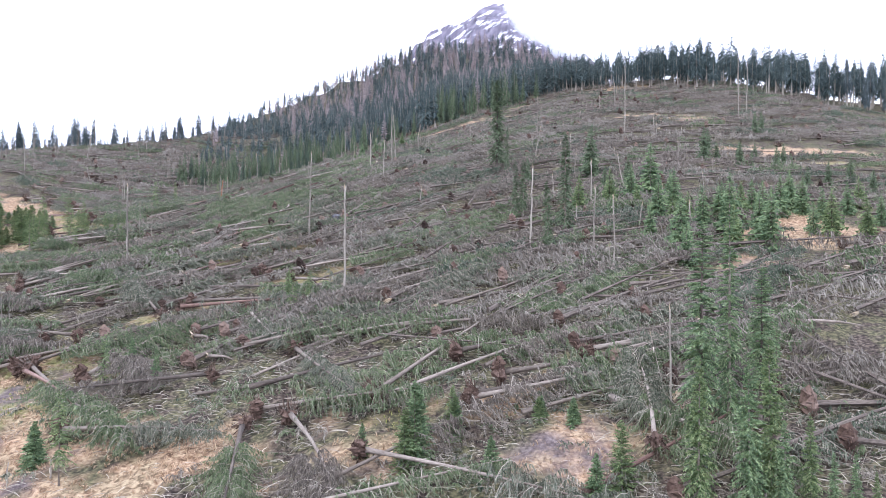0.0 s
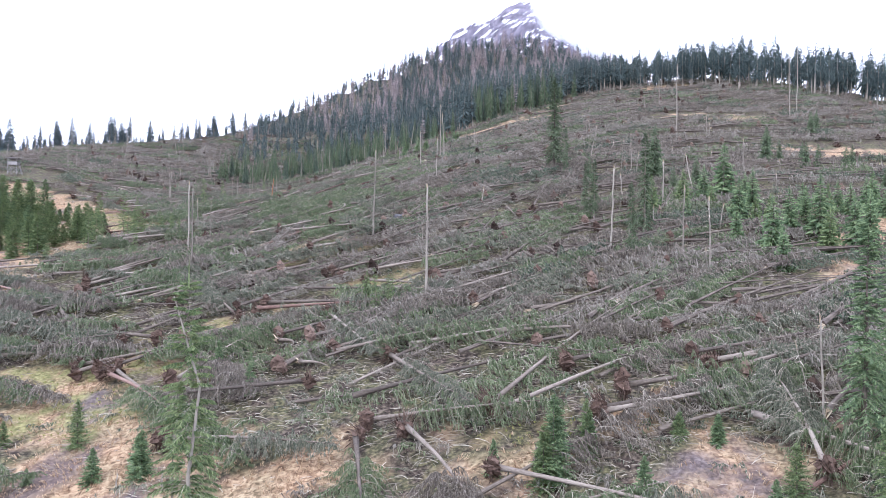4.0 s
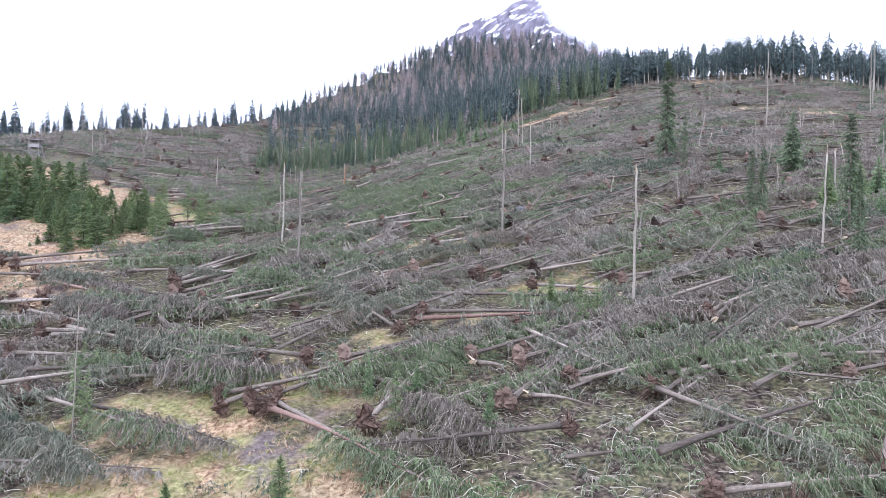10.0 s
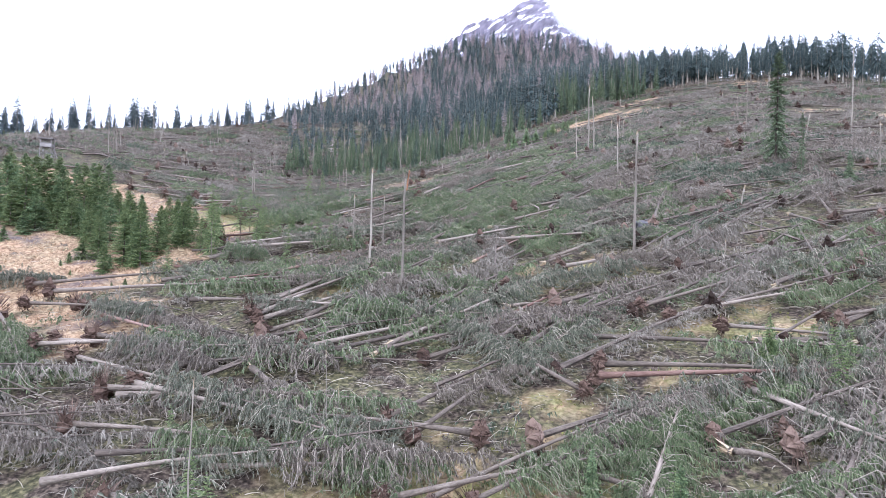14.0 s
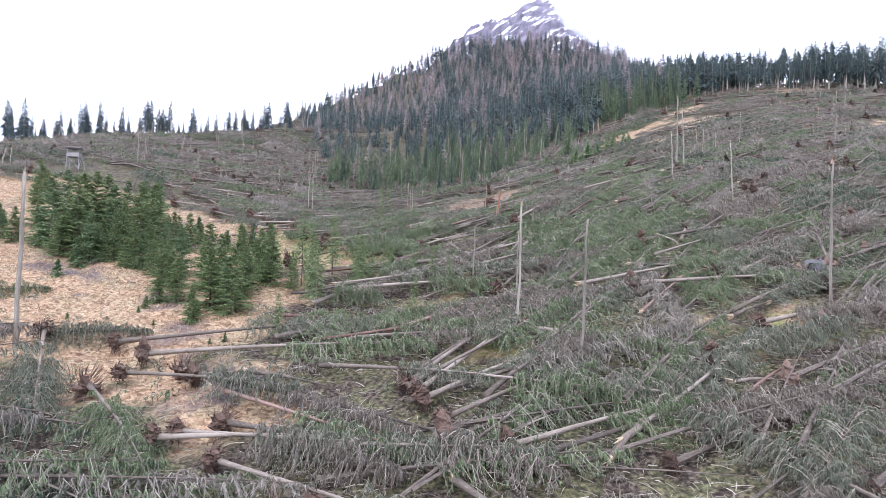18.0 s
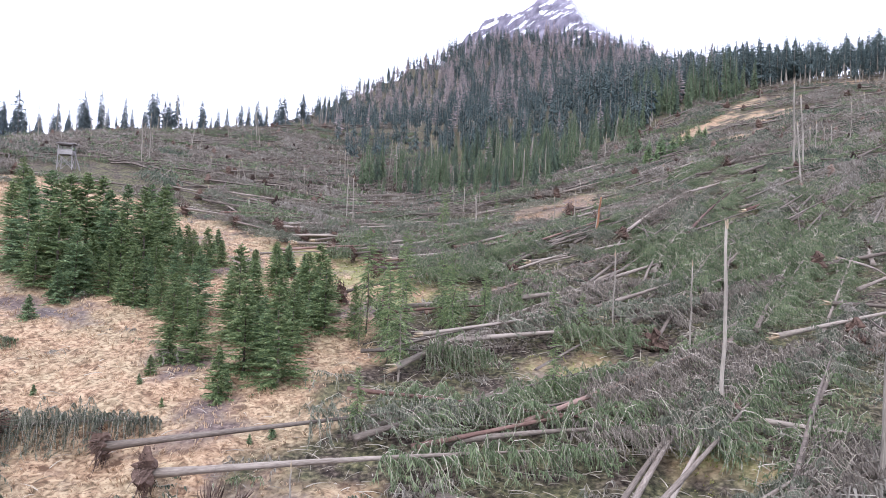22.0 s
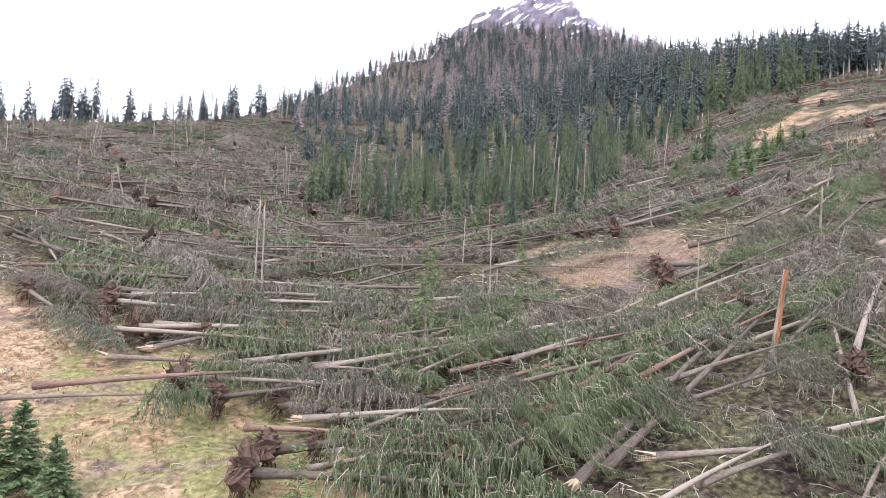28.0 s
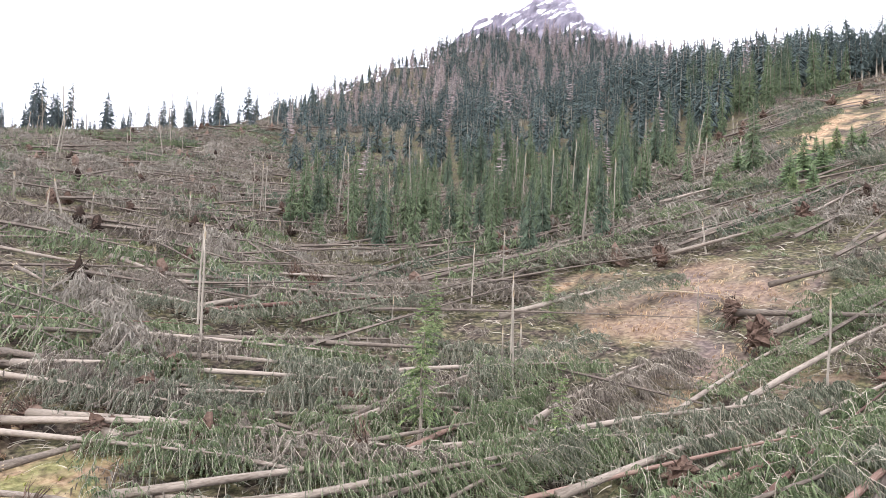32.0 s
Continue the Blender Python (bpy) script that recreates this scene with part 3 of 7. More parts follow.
def root_plate_geo(radius, seed, roots=52, rings=6, spokes=22):
    r = np.random.default_rng(seed)
    g = Geo()
    ang = np.linspace(0, 2 * np.pi, spokes, endpoint=False)
    edge = radius * (0.4 + 0.5 * r.random(spokes)) * (1 + 0.25 * np.sin(ang * 3 + seed))
    edge = np.where(np.sin(ang) < -0.6, edge * 0.75, edge)
    v, f = [], []
    for back in (0, 1):
        for k in range(rings):
            rr = edge * (k / (rings - 1))
            x = (-0.42 if back else 0.25) * (1 - (k / (rings - 1)) ** 2) + r.normal(0, 0.13, spokes) - (0.15 if back else 0.0)
            v.append(np.stack([x, rr * np.cos(ang), rr * np.sin(ang) + 0.15], 1))
    v = np.vstack(v)
    for back in (0, 1):
        for k in range(rings - 1):
            for s in range(spokes):
                a = back * rings * spokes + k * spokes + s
                b = back * rings * spokes + k * spokes + (s + 1) % spokes
                f += [(a, b, b + spokes), (a, b + spokes, a + spokes)]
    for s in range(spokes):
        a, b = (rings - 1) * spokes + s, (rings - 1) * spokes + (s + 1) % spokes
        o = rings * spokes
        f += [(a, b, b + o), (a, b + o, a + o)]
    g.add(v, f, 0)
    n = roots
    a = r.uniform(0, 2 * np.pi, n)
    rr = radius * r.uniform(0.3, 0.95, n)
    p0 = np.stack([r.uniform(-0.35, 0.1, n), rr * np.cos(a), rr * np.sin(a) + 0.15], 1)
    d = unit(np.stack([r.uniform(-0.9, 0.25, n), np.cos(a), np.sin(a) - 0.25], 1))
    ln = radius * r.uniform(0.2, 0.7, n)
    u = np.linspace(0, 1, 4)[None, :, None]
    path = p0[:, None] + d[:, None] * ln[:, None, None] * u + np.array([0, 0, -1.0]) * (ln * r.uniform(0.2, 1.1, n))[:, None, None] * u**2
    for side in (unit(np.cross(d, r.normal(0, 1, (n, 3)))), unit(np.cross(d, r.normal(0, 1, (n, 3))))):
        g.ribbons(path, side, [0.03, 0.024, 0.016, 0.005], 1)
    return g


def splinter_geo(radius, seed, length=0.9):
    """Torn fibres at a snapped trunk's end, pointing to -x."""
    r = np.random.default_rng(seed)
    g = Geo()
    n = 9
    a = np.linspace(0, 2 * np.pi, n, endpoint=False) + r.normal(0, 0.2, n)
    for i in range(n):
        c = np.array([0.02, math.cos(a[i]) * radius * 0.6, math.sin(a[i]) * radius * 0.6])
        tip = c + np.array([-length * r.uniform(0.25, 1.0), r.normal(0, radius * 0.5), r.normal(0, radius * 0.5)])
        g.tube(np.array([c + [0.15, 0, 0], c, (c + tip) / 2, tip]), np.array([0.5, 0.5, 0.32, 0.05]) * radius, 4)
    return g


# ---- standing trees, height along +z ----
def conifer_crown(height, base, radius, levels, per, twigs, droop=0.25, rise=0.0, seed=1, leaf_w=0.09, taper=0.8, gaps=0.0, lean=0.0, limb_w=0.012, twig_len=0.34, limbs=True, hang=0.2):
    r = np.random.default_rng(seed)
    g = Geo()
    n = levels * per
    q = (np.arange(n) // per + r.uniform(-1.0, 1.0, n)) / levels
    q = np.clip(q, 0, 0.985)
    keep = r.random(n) > gaps
    q, n = q[keep], int(keep.sum())
    z = base + (height - base) * q
    ang = r.uniform(0, 2 * np.pi, n)
    size = radius * (1 - q) ** taper * r.uniform(0.65, 1.15, n) + 0.05 * radius
    d = np.stack([np.cos(ang), np.sin(ang), rise + 0.35 * q + r.normal(0, 0.08, n)], 1)
    p0 = np.stack([lean * z, 0 * z, z], 1)
    u = np.linspace(0, 1, 4)[None, :, None]
    path = p0[:, None] + d[:, None] * size[:, None, None] * u - np.array([0, 0, 1.0]) * (size * droop * (1.2 - q))[:, None, None] * u**1.6
    side = unit(np.cross(d, np.array([0, 0, 1.0])))
    if limbs:
        g.ribbons(path, side, np.array([1, 0.8, 0.5, 0.1]) * limb_w, 0)
    # needle sprays on both sides of each limb
    t = np.linspace(0.12, 0.97, twigs)[None, :] + r.uniform(-0.05, 0.05, (n, twigs))
    t = np.clip(t, 0, 0.999)
    idx = np.clip((t * 3).astype(int), 0, 2)
    fr = (t * 3 - idx)[..., None]
    rows = np.arange(n)[:, None]
    b = path[rows, idx] * (1 - fr) + path[rows, idx + 1] * fr
    tang = unit(path[rows, idx + 1] - path[rows, idx])
    for sgn in (-1.0, 1.0):
        out = sgn * side[:, None] * r.uniform(0.5, 1.0, (n, twigs, 1)) + tang * r.uniform(0.5, 1.1, (n, twigs, 1)) + np.array([0, 0, -1.0]) * r.uniform(hang - 0.35, hang + 0.35, (n, twigs, 1))
        ln = size[:, None, None] * twig_len * (1.15 - 0.75 * t[..., None]) * r.uniform(0.7, 1.3, (n, twigs, 1)) + 0.05
        tip = b + unit(out) * ln
        wv = unit(np.cross(out, r.normal(0, 1.0, (n, twigs, 3)) + np.array([0, 0, 0.6]))) * leaf_w * r.uniform(0.7, 1.3, (n, twigs, 1))
        g.tris((b - wv).reshape(-1, 3), (b + wv).reshape(-1, 3), tip.reshape(-1, 3), 1)
    # leader
    top = np.array([lean * height, 0, height])
    a = np.linspace(0, 2 * np.pi, 5, endpoint=False)
    ring = top + np.stack([np.cos(a) * radius * 0.014, np.sin(a) * radius * 0.014, -0.02 * (height - base) + 0 * a], 1)
    g.tris(ring, np.roll(ring, -1, 0), np.repeat((top + [0, 0, 0.02 * (height - base)])[None], 5, 0), 1)
    return g


def layered_crown(height, base, radius, levels, per, seed=1, droop=0.4, taper=0.85, wide=0.2, fans=2, gaps=0.0, hang=1):
    """A spruce crown of many drooping boughs: each a ridged, pointed fan with shorter fans beside it and tassels below."""
    r = np.random.default_rng(seed)
    g = Geo()
    n = levels * per
    q = np.clip((np.arange(n) // per + r.uniform(-0.7, 0.7, n)) / levels, 0, 0.985)
    keep = r.random(n) > gaps
    q, n = q[keep], int(keep.sum())
    z = base + (height - base) * q
    ang = np.arange(n) * 2.4 + r.uniform(-0.5, 0.5, n)
    belly = np.minimum(1.0, 0.55 + 2.2 * q)
    size = radius * belly * (1 - q) ** taper * r.uniform(0.35, 1.2, n) + 0.04 * radius

    def bough(root, ang, size, drop, wid):
        o = np.stack([np.cos(ang), np.sin(ang), 0 * ang], 1)
        sd = np.stack([-np.sin(ang), np.cos(ang), 0 * ang], 1)
        up = np.array([[0, 0, 1.0]])
        k = size[:, None]
        mid = root + o * k * 0.5 - up * (drop * 0.35)[:, None] * k
        tip = root + o * k - up * drop[:, None] * k
        lft = mid + sd * k * wid - up * k * (0.12 + 0.3 * wid)
        rgt = mid - sd * k * wid - up * k * (0.12 + 0.3 * wid)
        for a, b, c in ((root, mid, lft), (lft, mid, tip), (root, rgt, mid), (mid, rgt, tip)):
            g.tris(a, b, c, 1)
        return mid, tip

    root = np.stack([0 * z, 0 * z, z], 1)
    drop = droop * (1.25 - q) * r.uniform(0.1, 1.7, n)
    mid, tip = bough(root, ang, size, drop, wide * r.uniform(0.5, 1.5, (n, 1)))
    if fans:
        for sgn in (-1, 1):
            start = root * 0.6 + mid * 0.4
            bough(start, ang + sgn * r.uniform(0.35, 0.9, n), size * r.uniform(0.4, 0.75, n), drop * r.uniform(0.6, 2.0, n), wide * r.uniform(0.5, 1.3, (n, 1)))
    for _ in range(hang):
        f = r.uniform(0.2, 1.0, (n, 1))
        at = mid * (1 - f) + tip * f
        w = np.stack([np.cos(ang), np.sin(ang), 0 * ang], 1) * (size * 0.13)[:, None]
        g.tris(at - w, at + w, at - np.array([[0, 0, 1.0]]) * (size * r.uniform(0.2, 0.45, n))[:, None], 1)
    a = np.linspace(0, 2 * np.pi, 4, endpoint=False)
    ring = np.stack([np.cos(a) * 0.06 * radius, np.sin(a) * 0.06 * radius, height * 0.82 + 0 * a], 1)
    g.tris(ring, np.roll(ring, -1, 0), np.repeat(np.array([[0, 0, height * 0.995]]), 4, 0), 1)
    return g


def standing_trunk(height, r0, sides=7, lean=0.0, top=0.06, wob=0.05, seed=1, seg=7):
    r = np.random.default_rng(seed)
    g = Geo()
    z = np.linspace(-0.4, height, seg)
    pts = np.stack([lean * np.maximum(z, 0) + r.normal(0, wob, seg) * (z > 0.2), r.normal(0, wob, seg) * (z > 0.2), z], 1)
    rad = r0 * (1 - (1 - top) * np.clip(z / height, 0, 1)) * (1 + 0.35 * np.exp(-np.maximum(z, 0) / 0.35))
    g.tube(pts, rad, sides)
    return g


def bare_limbs(height, base, size, count, seed):
    r = np.random.default_rng(seed)
    g = Geo()
    z = r.uniform(base, height, count)
    ang = r.uniform(0, 2 * np.pi, count)
    d = np.stack([np.cos(ang), np.sin(ang), r.uniform(-0.5, 0.1, count)], 1)
    ln = size * r.uniform(0.4, 1.1, count)
    p0 = np.stack([0 * z, 0 * z, z], 1)
    u = np.linspace(0, 1, 3)[None, :, None]
    path = p0[:, None] + d[:, None] * ln[:, None, None] * u - np.array([0, 0, 1.0]) * (ln * 0.35)[:, None, None] * u**2
    g.ribbons(path, unit(np.cross(d, r.normal(0, 1, (count, 3)))), [0.02, 0.014, 0.004], 0)
    return g

# ---- ground, mountain ----
def spaced(inner_lo, inner_hi, step, far, grow=1.16):
    out = list(np.arange(inner_lo, inner_hi + 1e-6, step))
    for sgn in (-1, 1):
        edge, s = (inner_lo, step) if sgn < 0 else (inner_hi, step)
        while abs(edge) < far:
            s *= grow
            edge += sgn * s
            out.append(edge)
    return np.array(sorted(out))


def lumps(x, y):
    """Small humps and hollows of the pasture."""
    return (0.28 * np.sin(x * 0.61 + 1.3 * np.sin(y * 0.23)) * np.sin(y * 0.53 + 0.9 * np.sin(x * 0.31))
            + 0.14 * np.sin(x * 1.37 + y * 0.71) * np.sin(y * 1.21 - x * 0.43) + 0.2 * np.sin(x * 0.11 + 0.5) * np.sin(y * 0.13 + 1.7))


def top_of(x, y):
    return float(land(np.array([x]), np.array([y]))[0] + lumps(np.array([x]), np.array([y]))[0])


def build_ground():
    gx, gy = spaced(-130, 130, 1.4, 2600), spaced(16, 235, 1.4, 2600)
    X, Y = np.meshgrid(gx, gy)
    Z = land(X, Y) + lumps(X, Y)
    nx, ny = len(gx), len(gy)
    v = np.stack([X, Y, Z], -1).reshape(-1, 3)
    i, j = np.meshgrid(np.arange(nx - 1), np.arange(ny - 1))
    a = (j * nx + i).ravel()
    f = np.concatenate([np.stack([a, a + 1, a + nx + 1], 1), np.stack([a, a + nx + 1, a + nx], 1)])
    me = mesh_from("ground", v, f, np.zeros(len(f), int), [ground_material()], True)
    jx, jy = X + 1.8 * np.sin(Y * 0.9 + np.sin(X * 0.37)) + 1.1 * np.sin(X * 2.1), Y + 1.8 * np.sin(X * 0.8 + np.sin(Y * 0.41)) + 1.1 * np.sin(Y * 2.3)
    for key, val in (("meadow", bare(jx, jy)), ("moss", in_ellipses(GREENS, jx, jy, 1.1)), ("soil", np.maximum(1.0 * in_ellipses(SOIL, X + 0.5 * np.sin(Y * 1.7), Y + 0.5 * np.sin(X * 1.9)), 0.6 * (inside(MEADOW_GULLY, jx, jy) | inside(MEADOW_BANK, jx, jy))))):
        at = me.attributes.new(key, "FLOAT", "POINT")
        at.data.foreach_set("value", val.astype(np.float32).ravel())
    tagged(new("ground", me), "hillside of dry tan grass, moss and brown litter", "ground", kind="structure")


build_ground()


def build_mountain():
    """The bare rock peak far behind the wood."""
    cx, cy, top = 176.0, 1500.0, 586.0
    gx, gy = np.linspace(-420, 760, 250), np.linspace(900, 1700, 130)
    X, Y = np.meshgrid(gx, gy)
    left = np.maximum(cx - X, 0)
    right = np.maximum(X - cx, 0)
    down = 0.56 * np.maximum(left - 20, 0) + 0.08 * left + 0.54 * np.maximum(right - 16, 0) + 0.1 * right + 0.72 * np.abs(Y - cy)
    Z = top - down
    amp = np.clip(down / 120, 0.12, 0.6)
    for k, (fr, h) in enumerate(((0.010, 36), (0.021, 28), (0.047, 20), (0.095, 12), (0.17, 6))):
        n = np.array([noise.noise(Vector((x * fr + y * fr * 0.4 + 7 * k, y * fr * 0.5, k * 3.7))) for x, y in zip(X.ravel(), Y.ravel())]).reshape(X.shape)
        Z += h * amp * (0.5 - 2.2 * np.abs(n))
    Z += np.clip(1 - np.hypot(X - cx, (Y - cy) * 0.5) / 60, 0, 1) * 10
    nx, ny = len(gx), len(gy)
    v = np.stack([X, Y, np.maximum(Z, -40)], -1).reshape(-1, 3)
    i, j = np.meshgrid(np.arange(nx - 1), np.arange(ny - 1))
    a = (j * nx + i).ravel()
    f = np.concatenate([np.stack([a, a + 1, a + nx + 1], 1), np.stack([a, a + nx + 1, a + nx], 1)])
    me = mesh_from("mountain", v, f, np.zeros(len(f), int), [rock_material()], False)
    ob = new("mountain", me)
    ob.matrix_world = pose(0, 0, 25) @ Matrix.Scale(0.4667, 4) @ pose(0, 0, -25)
    tagged(ob, "jagged grey-violet rock peak with painted-in haze tint, streaked with snow", "mountain", kind="structure")


build_mountain()

# ---- kinds of trees ----
REF = 22.0
TRUNKS = [trunk_geo(REF, 0.185, 8, b, 10).mesh("trunk", [BARK], True) for b in (-0.35, 0.0, 0.3, 0.7)]
TRUNK_PLAIN = trunk_geo(REF, 0.18, 6, 0.2, 6).arrays()
CROWN_PLAIN = [fallen_crown(REF, s_, 3.1, int(8.6 * (REF - s_)), 9, 0.0, 1.0, 0.025, 0.048, 0.5, 28 + i_, sprays=2).arrays() for i_, s_ in enumerate((2.2, 2.8, 5.5, 8.0))]
TRUNKS_RED = [trunk_geo(REF, 0.195, 8, b, 10).mesh("trunk", [BARK_RED], True) for b in (-0.2, 0.25)]
CROWNS = {}
for k_, start_ in (("long", 2.2), ("half", 5.5), ("top", 10.5), ("tip", 15.5)):
    CROWNS[k_] = []
    for v_ in range(3):
        mats_ = [TWIG, (FALLEN, FALLEN_GREEN, FALLEN_BROWN)[v_]]
        span_ = REF - start_
        hero_ = fallen_crown(REF, start_, 3.0, int(11 * span_), 22, 0.0, 0.9 + 0.1 * v_, 0.018, 0.028, 0.46, 25 + v_ + int(start_), twig_seg=5)
        fine_ = fallen_crown(REF, start_, 3.0, int(14 * span_), 28, 0.0, 0.9 + 0.1 * v_, 0.016, 0.024, 0.34, 35 + v_ + int(start_), twig_seg=4, sprays=5)
        CROWNS[k_].append((hero_.mesh("crown", mats_), fine_.mesh("crown", mats_)))
ROOTS = [root_plate_geo(r_, 40 + i_, 100).mesh("root_plate", [ROOT, ROOT]) for i_, r_ in enumerate((0.7, 0.85, 1.05))]
ROOT_PLAIN = root_plate_geo(0.95, 47, 64, 5, 16).arrays()
SPLINTER_PLAIN = splinter_geo(0.14, 66).arrays()
SPLINTERS = [splinter_geo(0.19, 60 + i_).mesh("splintered_end", [SPLINTER]) for i_ in range(3)]
CROWN_LABEL = {"long": "uprooted spruce with wilting grey-green branches on the slope", "half": "toppled spruce with bare lower trunk and drooping crown",
               "top": "long bare toppled spruce trunk with a small drooping crown", "tip": "long bare toppled spruce trunk with needles only at its tip"}


def lying(x, y, deg, length, lift=0.45, tip_lift=0.55, dip=0.0):
    """The pose of a trunk from its root end along a bearing, lying on the land."""
    c, s = math.cos(radians(deg)), math.sin(radians(deg))
    z0, z1 = top_of(x, y) + lift, top_of(x + c * length, y + s * length) + tip_lift + dip
    zm = top_of(x + c * length * 0.5, y + s * length * 0.5) + 0.25
    bump = max(0.0, zm - (z0 + z1) / 2)
    z0, z1 = z0 + bump * 0.6, z1 + bump * 1.2
    pitch = math.degrees(math.atan2(z1 - z0, length))
    return pose(x, y, z0, 0, 0, deg) @ pose(0, 0, 0, 0, -pitch, 0)


TRUNK_LINES = []


def in_gully(x, y):
    """The hollow where the trunks lie closest below the way."""
    return -56 < x < 4 and 82 < y < 138


def fallen_tree(x, y, deg, length, crown="long", end="root", red=False, girth=1.0, variant=0, brown=False, tip_lift=0.55, lift=0.45):
    thing = new("fallen_spruce")
    k = length / REF
    if lift == 0.95:
        c, s = math.cos(radians(deg)), math.sin(radians(deg))
        q = np.arange(0.5, length * 0.6, 1.0)
        TRUNK_LINES.append(np.stack([x + c * q, y + s * q], 1))
    thing.matrix_world = lying(x, y, deg, length, lift, tip_lift) @ Matrix.Diagonal((k, 1, 1, 1))
    tagged(thing, ("drying brown " if brown and crown == "long" else "") + CROWN_LABEL[crown] if crown else "bare broken spruce trunk lying on the slope", "fallen tree", "windthrown spruces")
    pool = TRUNKS_RED if red else TRUNKS
    tr = part("trunk", pool[variant % len(pool)], thing, "reddish bark" if red else "")
    tr.scale = (1, girth, girth)
    if crown:
        cr = part("crown", CROWNS[crown][2 if brown else int(variant % 3 == 2 or (in_gully(x, y) or y < 60) and variant % 2)][int(in_gully(x, y) or y > 120)], thing)
        wide = (0.8 + 0.08 * ((variant * 5 + int(length * 10)) % 6)) * (0.8 if y > 118 else 1.0)
        cr.location, cr.scale = (0, 0, -0.1), (1, -wide if variant % 3 == 1 else wide, wide)
    if end == "root":
        rp = part("root_plate", ROOTS[variant % 3], thing, "torn-up roots with brown soil")
        rp.scale = (1 / k, 1, 1)
        rp.rotation_euler = (variant * 1.3, 0, 0)
    elif end == "splinter":
        sp = part("splintered_end", SPLINTERS[variant % 3], thing, "fresh pale torn wood")
        sp.scale = (1 / k, girth, girth)
    return thing


POLES = [standing_trunk(10.0, 0.12, 8, 0.0, 0.6, 0.04, 70 + i_, 8).mesh("trunk", [POLE], True) for i_ in range(4)]
POLE_LIMBS = [bare_limbs(10.0, 1.0, 0.8, 26, 75 + i_).mesh("dead_limbs", [TWIG]) for i_ in range(3)]


def snag(x, y, height, lean_x=0.0, lean_y=0.0, girth=1.0, limbs=0, torn=True, kind=0, z=None):
    thing = new("broken_snag")
    k = height / 10.0
    thing.matrix_world = pose(x, y, (top_of(x, y) if z is None else z) - 0.1, -lean_y, lean_x, kind * 77.0)
    tall = height > 3.0
    tagged(thing, "tall snapped spruce trunk standing bare" if tall else "short snapped tree stump with torn top", "snag" if tall else "stump", "broken standing trunks")
    tr = part("trunk", POLES[kind % 4], thing)
    tr.scale = (girth, girth, k)
    if torn:
        sp = part("splintered_top", SPLINTERS[kind % 3], thing, "pale torn wood at the break")
        sp.matrix_local = pose(0, 0, height - 0.05, 0, 90, 0) @ Matrix.Diagonal((0.6, 0.36 * girth, 0.36 * girth, 1))
    if limbs:
        lb = tagged(part("dead_limbs", POLE_LIMBS[kind % 3], thing), kind="stuff")
        lb.scale = (limbs, limbs, k)
    return thing


def split_snag(x, y, height, lean):
    """A standing trunk torn down its length, the orange heartwood bare."""
    thing = new("split_snag")
    thing.matrix_world = pose(x, y, top_of(x, y) - 0.1, 0, lean, 0)
    tagged(thing, "snapped trunk torn lengthwise to raw orange heartwood", "snag", "broken standing trunks")
    z = np.linspace(-0.4, height, 9)
    back, face = Geo(), Geo()
    wide = np.interp(z, [0, height * 0.4, height], [0.19, 0.17, 0.11])
    back.tube(np.stack([0.02 * np.sin(z * 2), 0.06 + 0 * z, z], 1), wide * np.interp(z, [0, height * 0.45, height], [1.0, 0.8, 0.55]), 8)
    up = z > height * 0.3
    face.tube(np.stack([0.03 * np.sin(z[up] * 3), -0.04 - 0.01 * np.sin(z[up] * 5), z[up]], 1), wide[up] * np.linspace(0.6, 0.75, up.sum()), 7)
    part("bark_shell", back.mesh("bark_shell", [POLE], True), thing, "grey bark left at the back")
    part("torn_face", face.mesh("torn_face", [HEARTWOOD]), thing, "raw orange heartwood")


def stem_and_crown(trunk_geo_, crown_geo_, bark, needles):
    return trunk_geo_.mesh("trunk", [bark]), crown_geo_.mesh("crown", [TWIG, needles])


YOUNG_NEAR = [stem_and_crown(standing_trunk(5.6, 0.075, 6, 0, 0.1, 0.01, i_), conifer_crown(6.0, 0.1, 1.6, 26, 11, 12, 0.12, 0.08, 85 + i_, 0.04, 0.8, 0.04, limbs=False, twig_len=0.24), BARK, NEEDLES_YOUNG if i_ != 1 else NEEDLES) for i_ in range(3)]
YOUNG_LOW = [stem_and_crown(standing_trunk(5.6, 0.1, 6, 0, 0.1, 0.01, i_), conifer_crown(6.0, 0.1, 1.75, 22, 11, 9, 0.15, 0.04, 285 + i_, 0.085, 0.82, 0.04, limbs=False, twig_len=0.34), BARK, NEEDLES if i_ != 1 else NEEDLES_YOUNG) for i_ in range(3)]
YOUNG = [stem_and_crown(standing_trunk(5.6, 0.075, 6, 0, 0.1, 0.01, i_), layered_crown(6.0, 0.1, 1.4, 34, 9, 80 + i_, 0.45, 0.85, 0.1, 2, 0.05), BARK, NEEDLES if i_ != 1 else NEEDLES_YOUNG) for i_ in range(4)]
YOUNG_GREY = [stem_and_crown(standing_trunk(5.6, 0.075, 6, 0, 0.1, 0.01, i_), layered_crown(6.0, 0.1, 1.3, 34, 9, 380 + i_, 0.6, 0.75, 0.09, 2, 0.05), BARK, NEEDLES_EDGE) for i_ in range(3)]
SAPLING = [stem_and_crown(standing_trunk(6.6, 0.06, 6, 0, 0.15, 0.06, i_), conifer_crown(7.0, 2.0 - 0.5 * i_, 1.05, 20, 7, 8, 0.5, 0.0, 90 + i_, 0.035, 0.6, 0.2, limb_w=0.008), BARK, NEEDLES_YOUNG) for i_ in range(3)]
